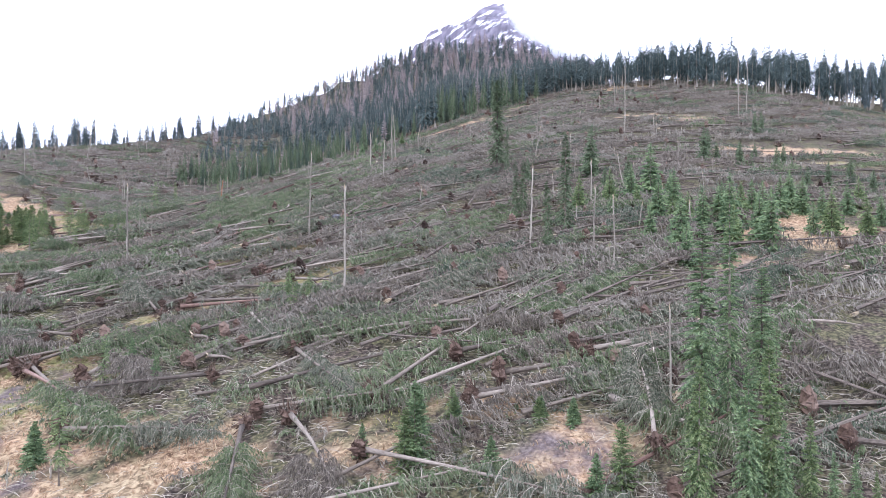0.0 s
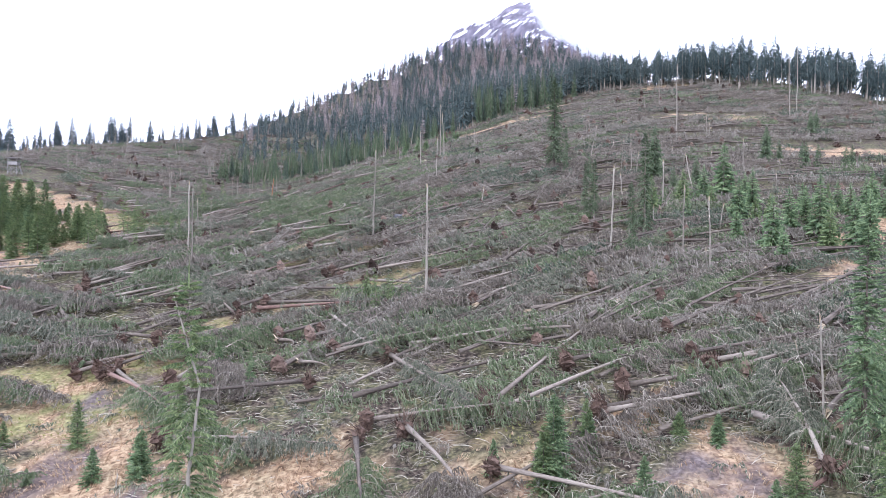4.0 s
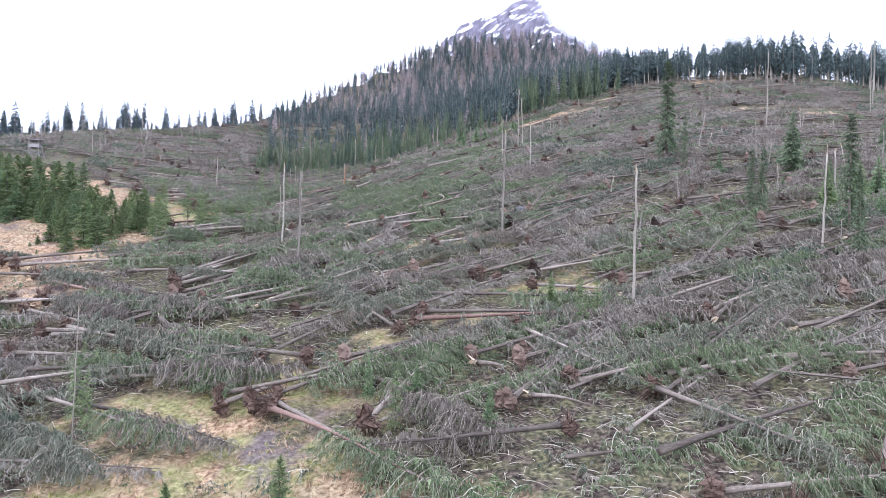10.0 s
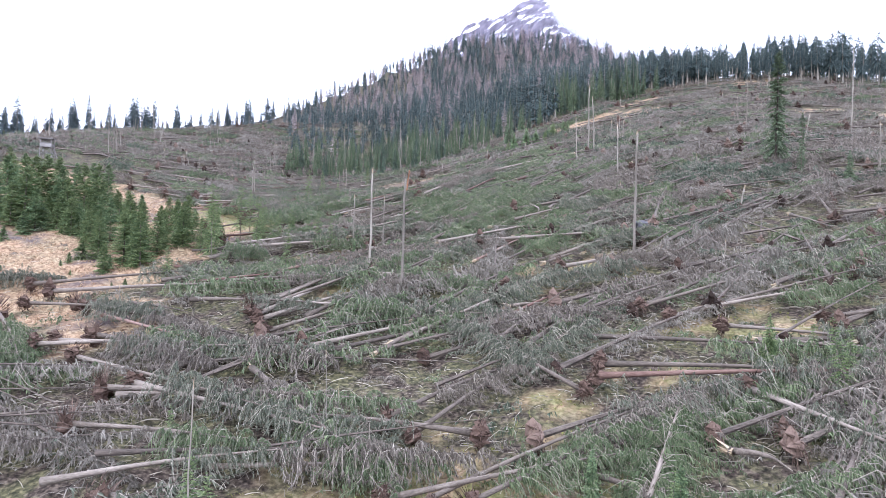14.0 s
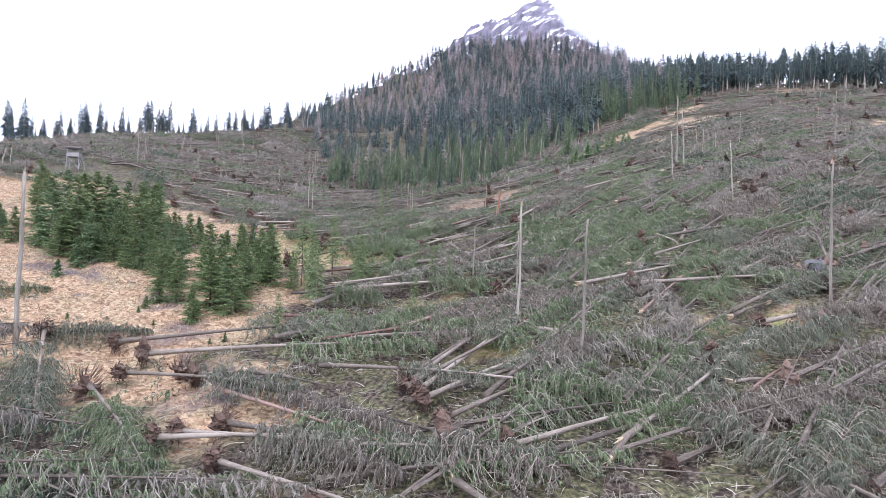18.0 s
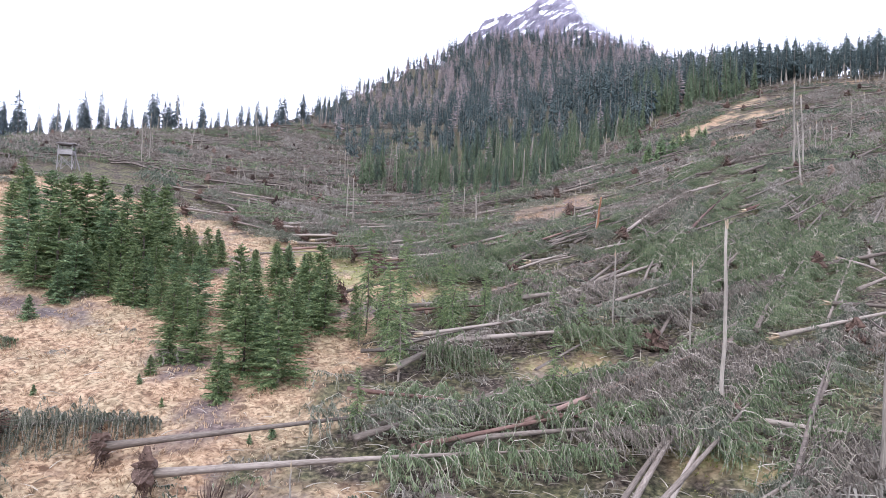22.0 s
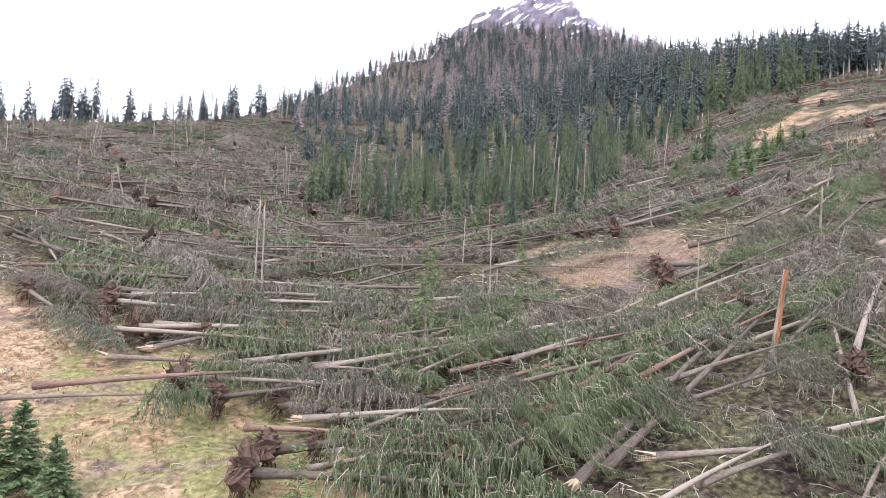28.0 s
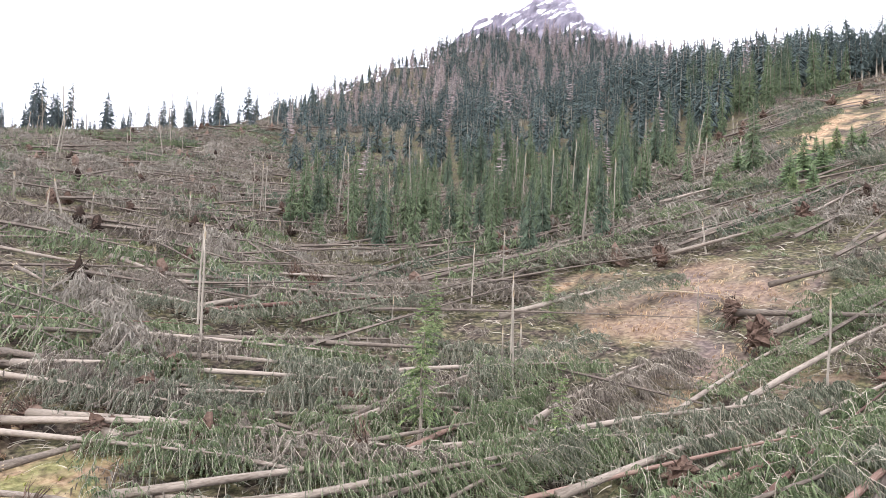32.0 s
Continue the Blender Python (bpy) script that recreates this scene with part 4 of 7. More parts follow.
NEAR_TALL = stem_and_crown(standing_trunk(15.6, 0.13, 8, 0, 0.1, 0.09, 9, 12), conifer_crown(16.0, 2.2, 1.3, 76, 7, 40, 1.2, 0.1, 99, 0.012, 0.55, 0.06, limb_w=0.011, twig_len=0.14, hang=0.6), POLE, NEEDLES_YOUNG)
TALL = [stem_and_crown(standing_trunk(15.6, 0.2, 7, 0, 0.1, 0.04, i_), conifer_crown(16.0, 4.5 - 2.0 * i_, 1.5, 44, 8, 12, 0.55, 0.0, 100 + i_, 0.05, 0.45, 0.12), BARK, NEEDLES) for i_ in range(3)]
TALL_GREY = [stem_and_crown(standing_trunk(15.6, 0.2, 7, 0, 0.1, 0.04, i_), conifer_crown(16.0, 3.0 - 1.3 * i_, 1.7, 40, 8, 8, 0.6, 0.0, 100 + i_, 0.07, 0.45, 0.08), BARK, NEEDLES_EDGE) for i_ in range(3)]
BIG = [stem_and_crown(standing_trunk(11.6, 0.16, 7, 0, 0.1, 0.03, i_), conifer_crown(12.0, 0.9, 2.1, 30, 9, 8, 0.4, 0.0, 110 + i_, 0.09, 0.7, 0.05), BARK, NEEDLES_YOUNG if i_ else NEEDLES) for i_ in range(2)]
# variants 0 to 2 wear the needles with haze in their colour
FOREST = [stem_and_crown(standing_trunk(15.4, 0.2, 5, 0, 0.12, 0.05, i_, 4), layered_crown(16.0, (0.8, 3.0, 5.0, 1.5, 0.9)[i_], (2.4, 2.2, 1.9, 2.0, 2.5)[i_], (46, 42, 38, 44, 46)[i_], 8, 120 + i_, 0.7, (0.66, 0.62, 0.5, 0.66, 0.66)[i_], 0.085, 2, 0.15), POLE, (NEEDLES_HAZED, NEEDLES_HAZED, NEEDLES_HAZED, NEEDLES_EDGE, NEEDLES_WOOD)[i_]) for i_ in range(5)]
KINDS = {"lone": ([NEAR_TALL], 16.0, "lone_spruce", "slender lone spruce with sparse drooping green branches", "surviving spruces"),
         "young": (YOUNG, 6.0, "young_spruce", "dense young green spruce on the grassy slope", "young spruces"),
         "sapling": (SAPLING, 7.0, "spruce_sapling", "thin spindly spruce sapling with sparse bright needles", "spruce saplings"),
         "tall": (TALL, 16.0, "standing_spruce", "tall narrow surviving spruce with thin drooping crown", "surviving spruces"),
         "big": (BIG, 12.0, "standing_spruce", "full green spruce standing amid windthrown trees", "surviving spruces"),
         "forest": (FOREST, 16.0, "forest_spruce", "dark spruce with bare lower trunk at the edge of the wood", "spruces at the edge of the wood")}


def tree(kind, x, y, height, variant=0, lean_x=0.0, lean_y=0.0, wide=1.0, z=None):
    pool, ref, name, label, group = KINDS[kind]
    if kind == "young" and (y < 52 or inside(MEADOW_WEST, np.array([x]), np.array([y]))[0]):
        pool, wide = YOUNG_NEAR if height > 3.3 else YOUNG_LOW, wide * (1.12 if y > 90 else 1.0)
    elif kind == "tall" and y > 60:
        pool = TALL_GREY
    elif kind == "young" and x > 30 and 92 < y < 165:
        pool, wide = YOUNG_GREY, wide * 0.85
    tr, cr = pool[variant % len(pool)]
    k = height / ref
    thing = new(name)
    thing.matrix_world = pose(x, y, (top_of(x, y) if z is None else z) - 0.1, -lean_y, lean_x, (x * 37.0 + y * 91.0) % 360) @ Matrix.Diagonal((k * wide, k * wide, k, 1))
    tagged(thing, label, "tree", group)
    part("trunk", tr, thing)
    part("crown", cr, thing)
    return thing

# ---- landmark trunks, snags and trees ----
fallen_tree(-0.8, 73.5, 19, 24.9, 'top', 'root', False, 0.82, 0, False, 1.3, 0.95)
fallen_tree(0.7, 71.3, 15, 25.0, 'tip', 'root', False, 0.87, 1, False, 1.3, 0.95)
fallen_tree(2.4, 71.4, 7, 15.5, 'top', '', False, 0.92, 2, False, 1.3, 0.95)
fallen_tree(-6.8, 62.9, -13, 22.8, 'top', 'root', True, 0.97, 3, True, 1.3, 0.95)
fallen_tree(1.2, 59.6, -62, 13.0, 'half', 'root', False, 1.02, 4, False, 1.3, 0.95)
fallen_tree(-7.7, 69.6, -24, 20.6, 'top', '', False, 1.07, 5, False, 1.3, 0.95)
fallen_tree(3.7, 69.0, -33, 13.0, 'top', 'root', False, 0.82, 6, False, 1.3, 0.95)
fallen_tree(4.6, 65.8, -28, 18.8, 'top', 'splinter', False, 0.87, 7, True, 1.3, 0.95)
fallen_tree(11.8, 61.4, 21, 18.7, 'top', '', False, 0.92, 8, False, 1.3, 0.95)
fallen_tree(10.9, 68.7, -2, 13.0, 'half', 'root', False, 0.97, 9, False, 1.3, 0.95)
fallen_tree(15.3, 58.3, 26, 13.0, 'half', 'root', False, 1.02, 10, False, 1.3, 0.95)
fallen_tree(-2.4, 54.1, -53, 3.0, None, 'splinter', False, 1.07, 11, True, 1.3, 0.95)
fallen_tree(3.5, 50.1, 25, 13.0, 'half', 'root', False, 0.82, 0, False, 1.3, 0.95)
fallen_tree(3.7, 49.1, 13, 13.0, 'half', '', False, 0.87, 1, False, 1.3, 0.95)
fallen_tree(0.7, 49.2, -47, 4.5, None, 'splinter', False, 0.92, 2, False, 1.3, 0.95)
fallen_tree(2.2, 45.0, -175, 13.0, 'half', 'root', False, 0.97, 3, True, 1.3, 0.95)
fallen_tree(8.2, 48.5, -59, 13.0, 'half', 'root', False, 1.02, 4, False, 1.3, 0.95)
fallen_tree(-9.2, 47.7, 61, 13.0, 'half', 'root', False, 1.07, 5, False, 1.3, 0.95)
fallen_tree(-8.3, 61.1, 126, 13.0, 'half', 'root', False, 0.82, 6, False, 1.3, 0.95)
fallen_tree(-9.8, 53.6, -50, 13.0, 'half', '', False, 0.87, 7, True, 1.3, 0.95)
fallen_tree(9.6, 50.2, 1, 13.0, 'half', '', False, 0.92, 8, False, 1.3, 0.95)
fallen_tree(-31.2, 76.0, 53, 19.2, 'top', 'root', False, 0.97, 9, False, 1.3, 0.95)
fallen_tree(-31.8, 77.1, 52, 18.1, 'top', '', False, 1.02, 10, False, 1.3, 0.95)
fallen_tree(-46.4, 79.3, -30, 26.7, 'tip', 'root', False, 1.07, 11, True, 1.3, 0.95)
fallen_tree(-45.2, 72.2, -12, 15.8, 'top', 'root', False, 0.82, 0, False, 1.3, 0.95)
fallen_tree(-42.1, 69.0, -30, 19.7, 'top', 'root', False, 0.87, 1, False, 1.3, 0.95)
fallen_tree(-37.9, 64.5, -12, 20.7, 'top', 'root', False, 0.92, 2, False, 1.3, 0.95)
fallen_tree(-36.8, 63.7, -9, 14.0, 'top', '', False, 0.97, 3, True, 1.3, 0.95)
fallen_tree(-36.2, 64.8, -26, 19.6, 'top', 'root', False, 1.02, 4, False, 1.3, 0.95)
fallen_tree(-29.3, 67.0, -54, 18.8, 'top', 'splinter', False, 1.07, 5, False, 1.3, 0.95)
fallen_tree(-18.2, 57.9, 45, 19.6, 'top', 'root', False, 0.82, 6, False, 1.3, 0.95)
fallen_tree(-18.9, 51.4, 25, 21.7, 'top', 'root', False, 0.87, 7, True, 1.3, 0.95)
fallen_tree(-16.7, 51.0, 28, 13.0, 'half', 'root', False, 0.92, 8, False, 1.3, 0.95)
fallen_tree(-15.5, 50.1, -46, 13.0, 'top', 'root', True, 0.97, 9, False, 1.3, 0.95)
fallen_tree(-36.3, 54.6, 6, 13.0, 'top', '', False, 1.02, 10, False, 1.3, 0.95)
fallen_tree(-32.5, 52.9, -25, 17.9, 'top', 'root', False, 1.07, 11, True, 1.3, 0.95)
fallen_tree(-33.7, 50.6, -35, 13.0, 'half', '', False, 0.82, 0, False, 1.3, 0.95)
fallen_tree(-28.7, 56.1, -8, 13.0, 'top', '', False, 0.87, 1, False, 1.3, 0.95)
fallen_tree(-37.8, 60.2, -17, 13.0, 'top', 'root', False, 0.92, 2, False, 1.3, 0.95)
fallen_tree(-19.5, 59.6, 30, 13.0, 'half', 'root', False, 0.97, 3, True, 1.3, 0.95)
fallen_tree(-14.7, 57.3, 167, 13.0, 'half', 'root', False, 1.02, 4, False, 1.3, 0.95)
fallen_tree(-26.3, 69.4, 15, 13.0, 'top', 'root', False, 1.07, 5, False, 1.3, 0.95)
fallen_tree(-21.0, 67.7, 47, 16.9, 'top', 'splinter', False, 0.82, 6, False, 1.3, 0.95)
fallen_tree(-32.2, 77.4, 48, 21.9, 'top', 'root', False, 0.87, 7, True, 1.3, 0.95)
fallen_tree(-32.0, 76.5, 45, 20.9, 'top', '', False, 0.92, 8, False, 1.3, 0.95)
fallen_tree(-29.6, 72.7, 30, 13.0, 'top', 'root', False, 0.97, 9, False, 1.3, 0.95)
fallen_tree(-30.9, 75.2, 30, 13.0, 'top', 'root', False, 1.02, 10, False, 1.3, 0.95)
fallen_tree(-27.1, 74.4, 42, 13.0, 'top', '', False, 1.07, 11, True, 1.3, 0.95)
fallen_tree(-22.2, 76.3, -20, 13.0, 'half', 'root', False, 0.82, 0, False, 1.3, 0.95)
fallen_tree(-22.9, 85.7, -34, 13.0, 'half', 'root', False, 0.87, 1, False, 1.3, 0.95)
fallen_tree(-27.7, 69.4, 25, 5.4, None, 'splinter', False, 0.92, 2, False, 1.3, 0.95)
fallen_tree(-24.6, 68.3, 15, 19.7, 'top', '', False, 0.97, 3, True, 1.3, 0.95)
fallen_tree(-19.9, 69.3, 40, 19.8, 'top', 'splinter', False, 1.02, 4, False, 1.3, 0.95)
fallen_tree(-12.1, 92.9, -8, 22.2, 'top', 'root', False, 1.07, 5, False, 1.3, 0.95)
fallen_tree(-10.3, 98.5, -31, 16.8, 'top', 'splinter', False, 0.82, 6, False, 1.3, 0.95)
fallen_tree(-4.9, 106.4, -92, 6.8, None, 'splinter', False, 0.87, 7, True, 1.3, 0.95)
fallen_tree(-16.4, 94.2, 7, 18.1, 'top', 'splinter', False, 0.92, 8, False, 1.3, 0.95)
fallen_tree(-6.5, 84.8, 20, 4.4, None, 'splinter', False, 0.97, 9, False, 1.3, 0.95)
fallen_tree(-5.9, 85.9, 22, 13.0, 'half', '', False, 1.02, 10, False, 1.3, 0.95)
fallen_tree(-5.4, 82.7, 7, 13.0, 'half', 'root', False, 1.07, 11, True, 1.3, 0.95)
fallen_tree(-10.7, 78.6, 14, 13.0, 'half', 'root', False, 0.82, 0, False, 1.3, 0.95)
fallen_tree(-11.6, 72.8, 31, 7.8, None, 'splinter', True, 0.87, 1, False, 1.3, 0.95)
fallen_tree(-11.0, 75.0, -24, 3.0, None, 'splinter', False, 0.92, 2, False, 1.3, 0.95)
fallen_tree(-2.0, 93.0, 29, 25.0, 'tip', '', False, 0.97, 3, True, 1.3, 0.95)
fallen_tree(-54.1, 84.4, 8, 19.8, 'top', 'root', False, 1.02, 4, False, 1.3, 0.95)
fallen_tree(-51.0, 82.0, 2, 21.3, 'top', 'root', False, 1.07, 5, False, 1.3, 0.95)
fallen_tree(-51.2, 78.7, -12, 13.0, 'top', 'root', False, 0.82, 6, False, 1.3, 0.95)
fallen_tree(-47.6, 80.0, -29, 19.0, 'top', 'root', False, 0.87, 7, True, 1.3, 0.95)
fallen_tree(-44.7, 77.2, -33, 15.9, 'top', 'splinter', True, 0.92, 8, False, 1.3, 0.95)
fallen_tree(-43.0, 79.3, -23, 7.0, None, 'splinter', False, 0.97, 9, False, 1.3, 0.95)
fallen_tree(-46.4, 71.7, -8, 13.0, 'top', 'root', False, 1.02, 10, False, 1.3, 0.95)
fallen_tree(-42.8, 73.3, -30, 13.0, 'half', 'root', False, 1.07, 11, True, 1.3, 0.95)
fallen_tree(-39.0, 70.6, -10, 15.6, 'top', 'splinter', False, 0.82, 0, False, 1.3, 0.95)
fallen_tree(-59.9, 85.2, -64, 13.0, 'top', 'root', False, 0.87, 1, False, 1.3, 0.95)
fallen_tree(-52.7, 77.1, -52, 13.0, 'half', 'root', False, 0.92, 2, False, 1.3, 0.95)
fallen_tree(-37.9, 84.3, -3, 13.0, 'top', '', False, 0.97, 3, True, 1.3, 0.95)
fallen_tree(-38.3, 80.8, -21, 13.0, 'top', '', False, 1.02, 4, False, 1.3, 0.95)
fallen_tree(-6.9, 105.9, 3, 19.0, 'top', 'root', False, 1.07, 5, False, 1.3, 0.95)
fallen_tree(-7.7, 99.6, 20, 13.0, 'top', '', False, 0.82, 6, False, 1.3, 0.95)
fallen_tree(-60.0, 142.0, -12, 15.3, 'top', '', False, 0.87, 7, True, 1.3, 0.95)
fallen_tree(-54.0, 142.4, -15, 15.9, 'top', '', False, 0.92, 8, False, 1.3, 0.95)
fallen_tree(-50.9, 140.3, -23, 15.7, 'top', 'root', False, 0.97, 9, False, 1.3, 0.95)
fallen_tree(-57.4, 137.5, -16, 14.7, 'top', 'root', False, 1.02, 10, False, 1.3, 0.95)
fallen_tree(-57.7, 139.0, -27, 13.0, 'half', '', False, 1.07, 11, True, 1.3, 0.95)
fallen_tree(-48.6, 137.5, -19, 13.0, 'top', 'root', False, 0.82, 0, False, 1.3, 0.95)
fallen_tree(-56.7, 136.3, -19, 13.0, 'half', 'root', False, 0.87, 1, False, 1.3, 0.95)
fallen_tree(-53.7, 132.1, -11, 13.0, 'top', 'root', False, 0.92, 2, False, 1.3, 0.95)
fallen_tree(-53.0, 133.1, -19, 19.6, 'top', 'root', False, 0.97, 3, True, 1.3, 0.95)
fallen_tree(-49.3, 131.4, -23, 13.0, 'half', 'root', False, 1.02, 4, False, 1.3, 0.95)
fallen_tree(-47.5, 127.1, 3, 13.0, 'top', '', False, 1.07, 5, False, 1.3, 0.95)
fallen_tree(-41.9, 129.4, 33, 17.6, 'top', '', False, 0.82, 6, False, 1.3, 0.95)
fallen_tree(-41.3, 129.9, 36, 13.0, 'half', '', False, 0.87, 7, True, 1.3, 0.95)
fallen_tree(-42.6, 126.0, 7, 13.0, 'half', '', False, 0.92, 8, False, 1.3, 0.95)
fallen_tree(-64.7, 152.7, -43, 6.9, None, 'splinter', False, 0.97, 9, False, 1.3, 0.95)
fallen_tree(-58.2, 151.1, -29, 13.0, 'half', '', False, 1.02, 10, False, 1.3, 0.95)
fallen_tree(-60.8, 158.5, -47, 14.0, 'top', '', False, 1.07, 11, True, 1.3, 0.95)
fallen_tree(-42.6, 142.1, -26, 13.0, 'top', '', False, 0.82, 0, False, 1.3, 0.95)
fallen_tree(-41.0, 136.8, -13, 13.0, 'top', '', False, 0.87, 1, False, 1.3, 0.95)
fallen_tree(-38.8, 129.1, -8, 13.0, 'half', 'root', False, 0.92, 2, False, 1.3, 0.95)
fallen_tree(-27.7, 127.8, 24, 20.7, 'top', 'root', False, 0.97, 3, True, 1.3, 0.95)
fallen_tree(-19.8, 140.3, -45, 13.0, 'top', 'root', False, 1.02, 4, False, 1.3, 0.95)
fallen_tree(-20.8, 135.6, 20, 13.0, 'half', 'root', False, 1.07, 5, False, 1.3, 0.95)
fallen_tree(-16.3, 143.3, -4, 13.0, 'half', '', False, 0.82, 6, False, 1.3, 0.95)
fallen_tree(-17.9, 138.2, -6, 13.0, 'top', '', False, 0.87, 7, True, 1.3, 0.95)
fallen_tree(-18.9, 153.4, 5, 13.0, 'top', 'root', False, 0.92, 8, False, 1.3, 0.95)
fallen_tree(-32.1, 144.2, 12, 13.0, 'half', '', False, 0.97, 9, False, 1.3, 0.95)
fallen_tree(-35.7, 128.9, -4, 13.0, 'half', '', False, 1.02, 10, False, 1.3, 0.95)
fallen_tree(-34.4, 128.4, 35, 13.0, 'half', '', False, 1.07, 11, True, 1.3, 0.95)
fallen_tree(-32.8, 124.9, 18, 13.0, 'half', '', False, 0.82, 0, False, 1.3, 0.95)
fallen_tree(-19.2, 128.7, 2, 13.0, 'half', 'root', False, 0.87, 1, False, 1.3, 0.95)
fallen_tree(15.8, 38.7, 50, 25.0, 'tip', 'root', False, 0.92, 2, False, 1.3, 0.95)
fallen_tree(16.4, 37.7, 27, 21.6, 'top', 'root', False, 0.97, 3, True, 1.3, 0.95)
fallen_tree(22.4, 35.6, 6, 13.0, 'top', 'root', False, 1.02, 4, False, 1.3, 0.95)
fallen_tree(24.6, 38.5, 5, 13.0, 'half', 'root', False, 1.07, 5, False, 1.3, 0.95)
fallen_tree(31.1, 41.2, 4, 13.0, 'half', 'root', False, 0.82, 6, False, 1.3, 0.95)
fallen_tree(-34.8, 57.0, -7, 20.9, 'top', '', False, 0.87, 7, True, 1.3, 0.95)
fallen_tree(-32.2, 53.2, -29, 15.3, 'top', '', False, 0.92, 8, False, 1.3, 0.95)
fallen_tree(7.2, 36.2, -80, 13.0, 'half', 'root', False, 0.97, 9, False, 1.3, 0.95)
fallen_tree(-6.0, 38.4, -18, 13.0, 'top', 'root', False, 1.02, 10, False, 1.3, 0.95)
fallen_tree(16.8, 50.0, -10, 13.0, 'top', '', False, 1.07, 11, True, 1.3, 0.95)
fallen_tree(20.9, 53.8, 27, 16.4, 'top', '', False, 0.82, 0, False, 1.3, 0.95)
fallen_tree(21.1, 92.8, -85, 8.7, None, 'splinter', False, 0.87, 1, False, 1.3, 0.95)
fallen_tree(22.6, 35.9, 5, 13.0, 'top', 'root', False, 0.92, 2, False, 1.3, 0.95)
fallen_tree(31.7, 41.1, 8, 13.0, 'top', 'root', False, 0.97, 3, True, 1.3, 0.95)
fallen_tree(31.9, 39.2, 22, 13.0, 'half', '', False, 1.02, 4, False, 1.3, 0.95)
fallen_tree(31.2, 34.2, -57, 13.0, 'half', '', False, 1.07, 5, False, 1.3, 0.95)
fallen_tree(15.7, 31.1, -35, 18.9, 'top', 'root', False, 0.82, 6, False, 1.3, 0.95)
fallen_tree(10.4, 36.1, -68, 13.0, 'top', 'root', False, 0.87, 7, True, 1.3, 0.95)
fallen_tree(-15.6, 51.2, -46, 23.4, 'top', 'root', False, 0.92, 8, False, 1.3, 0.95)
fallen_tree(-19.2, 52.6, 6, 13.0, 'top', 'root', False, 0.97, 9, False, 1.3, 0.95)
fallen_tree(-6.2, 64.5, -18, 18.8, 'top', 'root', False, 1.02, 10, False, 1.3, 0.95)
fallen_tree(47.9, 42.9, -33, 4.8, None, 'splinter', False, 1.07, 11, True, 1.3, 0.95)
fallen_tree(31.9, 27.5, 79, 13.0, 'half', 'root', False, 0.82, 0, False, 1.3, 0.95)
fallen_tree(7.8, 38.2, -7, 13.0, 'half', 'root', False, 0.87, 1, False, 1.3, 0.95)
fallen_tree(-29.2, 101.6, 51, 34.0, 'tip', 'splinter', False, 0.92, 2, False, 1.3, 0.95)
fallen_tree(-32.1, 114.4, 43, 31.6, 'tip', 'splinter', False, 0.97, 3, True, 1.3, 0.95)
fallen_tree(-31.0, 114.9, 45, 25.0, 'tip', '', False, 1.02, 4, False, 1.3, 0.95)
fallen_tree(-37.0, 95.7, 3, 13.6, 'top', '', False, 1.07, 5, False, 1.3, 0.95)
fallen_tree(-26.4, 98.7, -11, 3.0, None, 'splinter', False, 0.82, 6, False, 1.3, 0.95)
fallen_tree(-70.4, 142.4, -24, 13.0, 'top', 'root', False, 0.87, 7, True, 1.3, 0.95)
fallen_tree(-55.3, 131.1, -13, 13.0, 'top', 'root', False, 0.92, 8, False, 1.3, 0.95)
fallen_tree(-43.6, 122.9, -32, 13.0, 'top', 'root', False, 0.97, 9, False, 1.3, 0.95)
fallen_tree(-43.0, 117.9, -5, 13.0, 'half', 'root', False, 1.02, 10, False, 1.3, 0.95)
fallen_tree(-48.7, 125.2, -21, 13.0, 'top', 'root', False, 1.07, 11, True, 1.3, 0.95)
fallen_tree(-62.3, 136.7, -44, 13.4, 'top', 'root', False, 0.82, 0, False, 1.3, 0.95)
fallen_tree(-35.9, 116.1, 19, 9.5, 'tip', 'root', False, 0.68, 1, False, 1.5, 0.95)
fallen_tree(-36.6, 114.1, 34, 8.5, 'top', '', False, 0.74, 2, False, 1.5, 0.95)
fallen_tree(-29.2, 120.0, 29, 17.5, 'tip', 'splinter', True, 0.80, 3, False, 1.5, 0.95)
fallen_tree(-36.4, 121.0, 13, 15.9, 'tip', '', False, 0.86, 4, False, 1.5, 0.95)
fallen_tree(-36.4, 119.0, 8, 8.5, 'top', '', False, 0.62, 5, False, 1.5, 0.95)
fallen_tree(-31.0, 111.8, 21, 8.5, 'tip', 'root', False, 0.68, 6, False, 1.5, 0.95)
fallen_tree(-28.3, 113.1, 8, 8.5, 'tip', '', False, 0.74, 7, False, 1.5, 0.95)
fallen_tree(-28.9, 115.6, -14, 9.3, 'top', 'splinter', False, 0.80, 8, False, 1.5, 0.95)
fallen_tree(-25.1, 114.8, -1, 8.5, 'tip', '', False, 0.86, 9, False, 1.5, 0.95)
fallen_tree(-34.8, 118.1, 2, 8.5, 'tip', '', True, 0.62, 10, False, 1.5, 0.95)
fallen_tree(8.2, 200.8, -19, 12.2, 'top', 'root', False, 0.68, 11, False, 1.5, 0.95)
fallen_tree(-2.2, 174.0, -5, 16.0, 'tip', '', False, 0.74, 0, False, 1.5, 0.95)
fallen_tree(3.0, 156.7, -27, 8.5, 'tip', 'splinter', False, 0.80, 1, False, 1.5, 0.95)
fallen_tree(-12.3, 172.2, 1, 11.3, 'top', '', False, 0.86, 2, False, 1.5, 0.95)
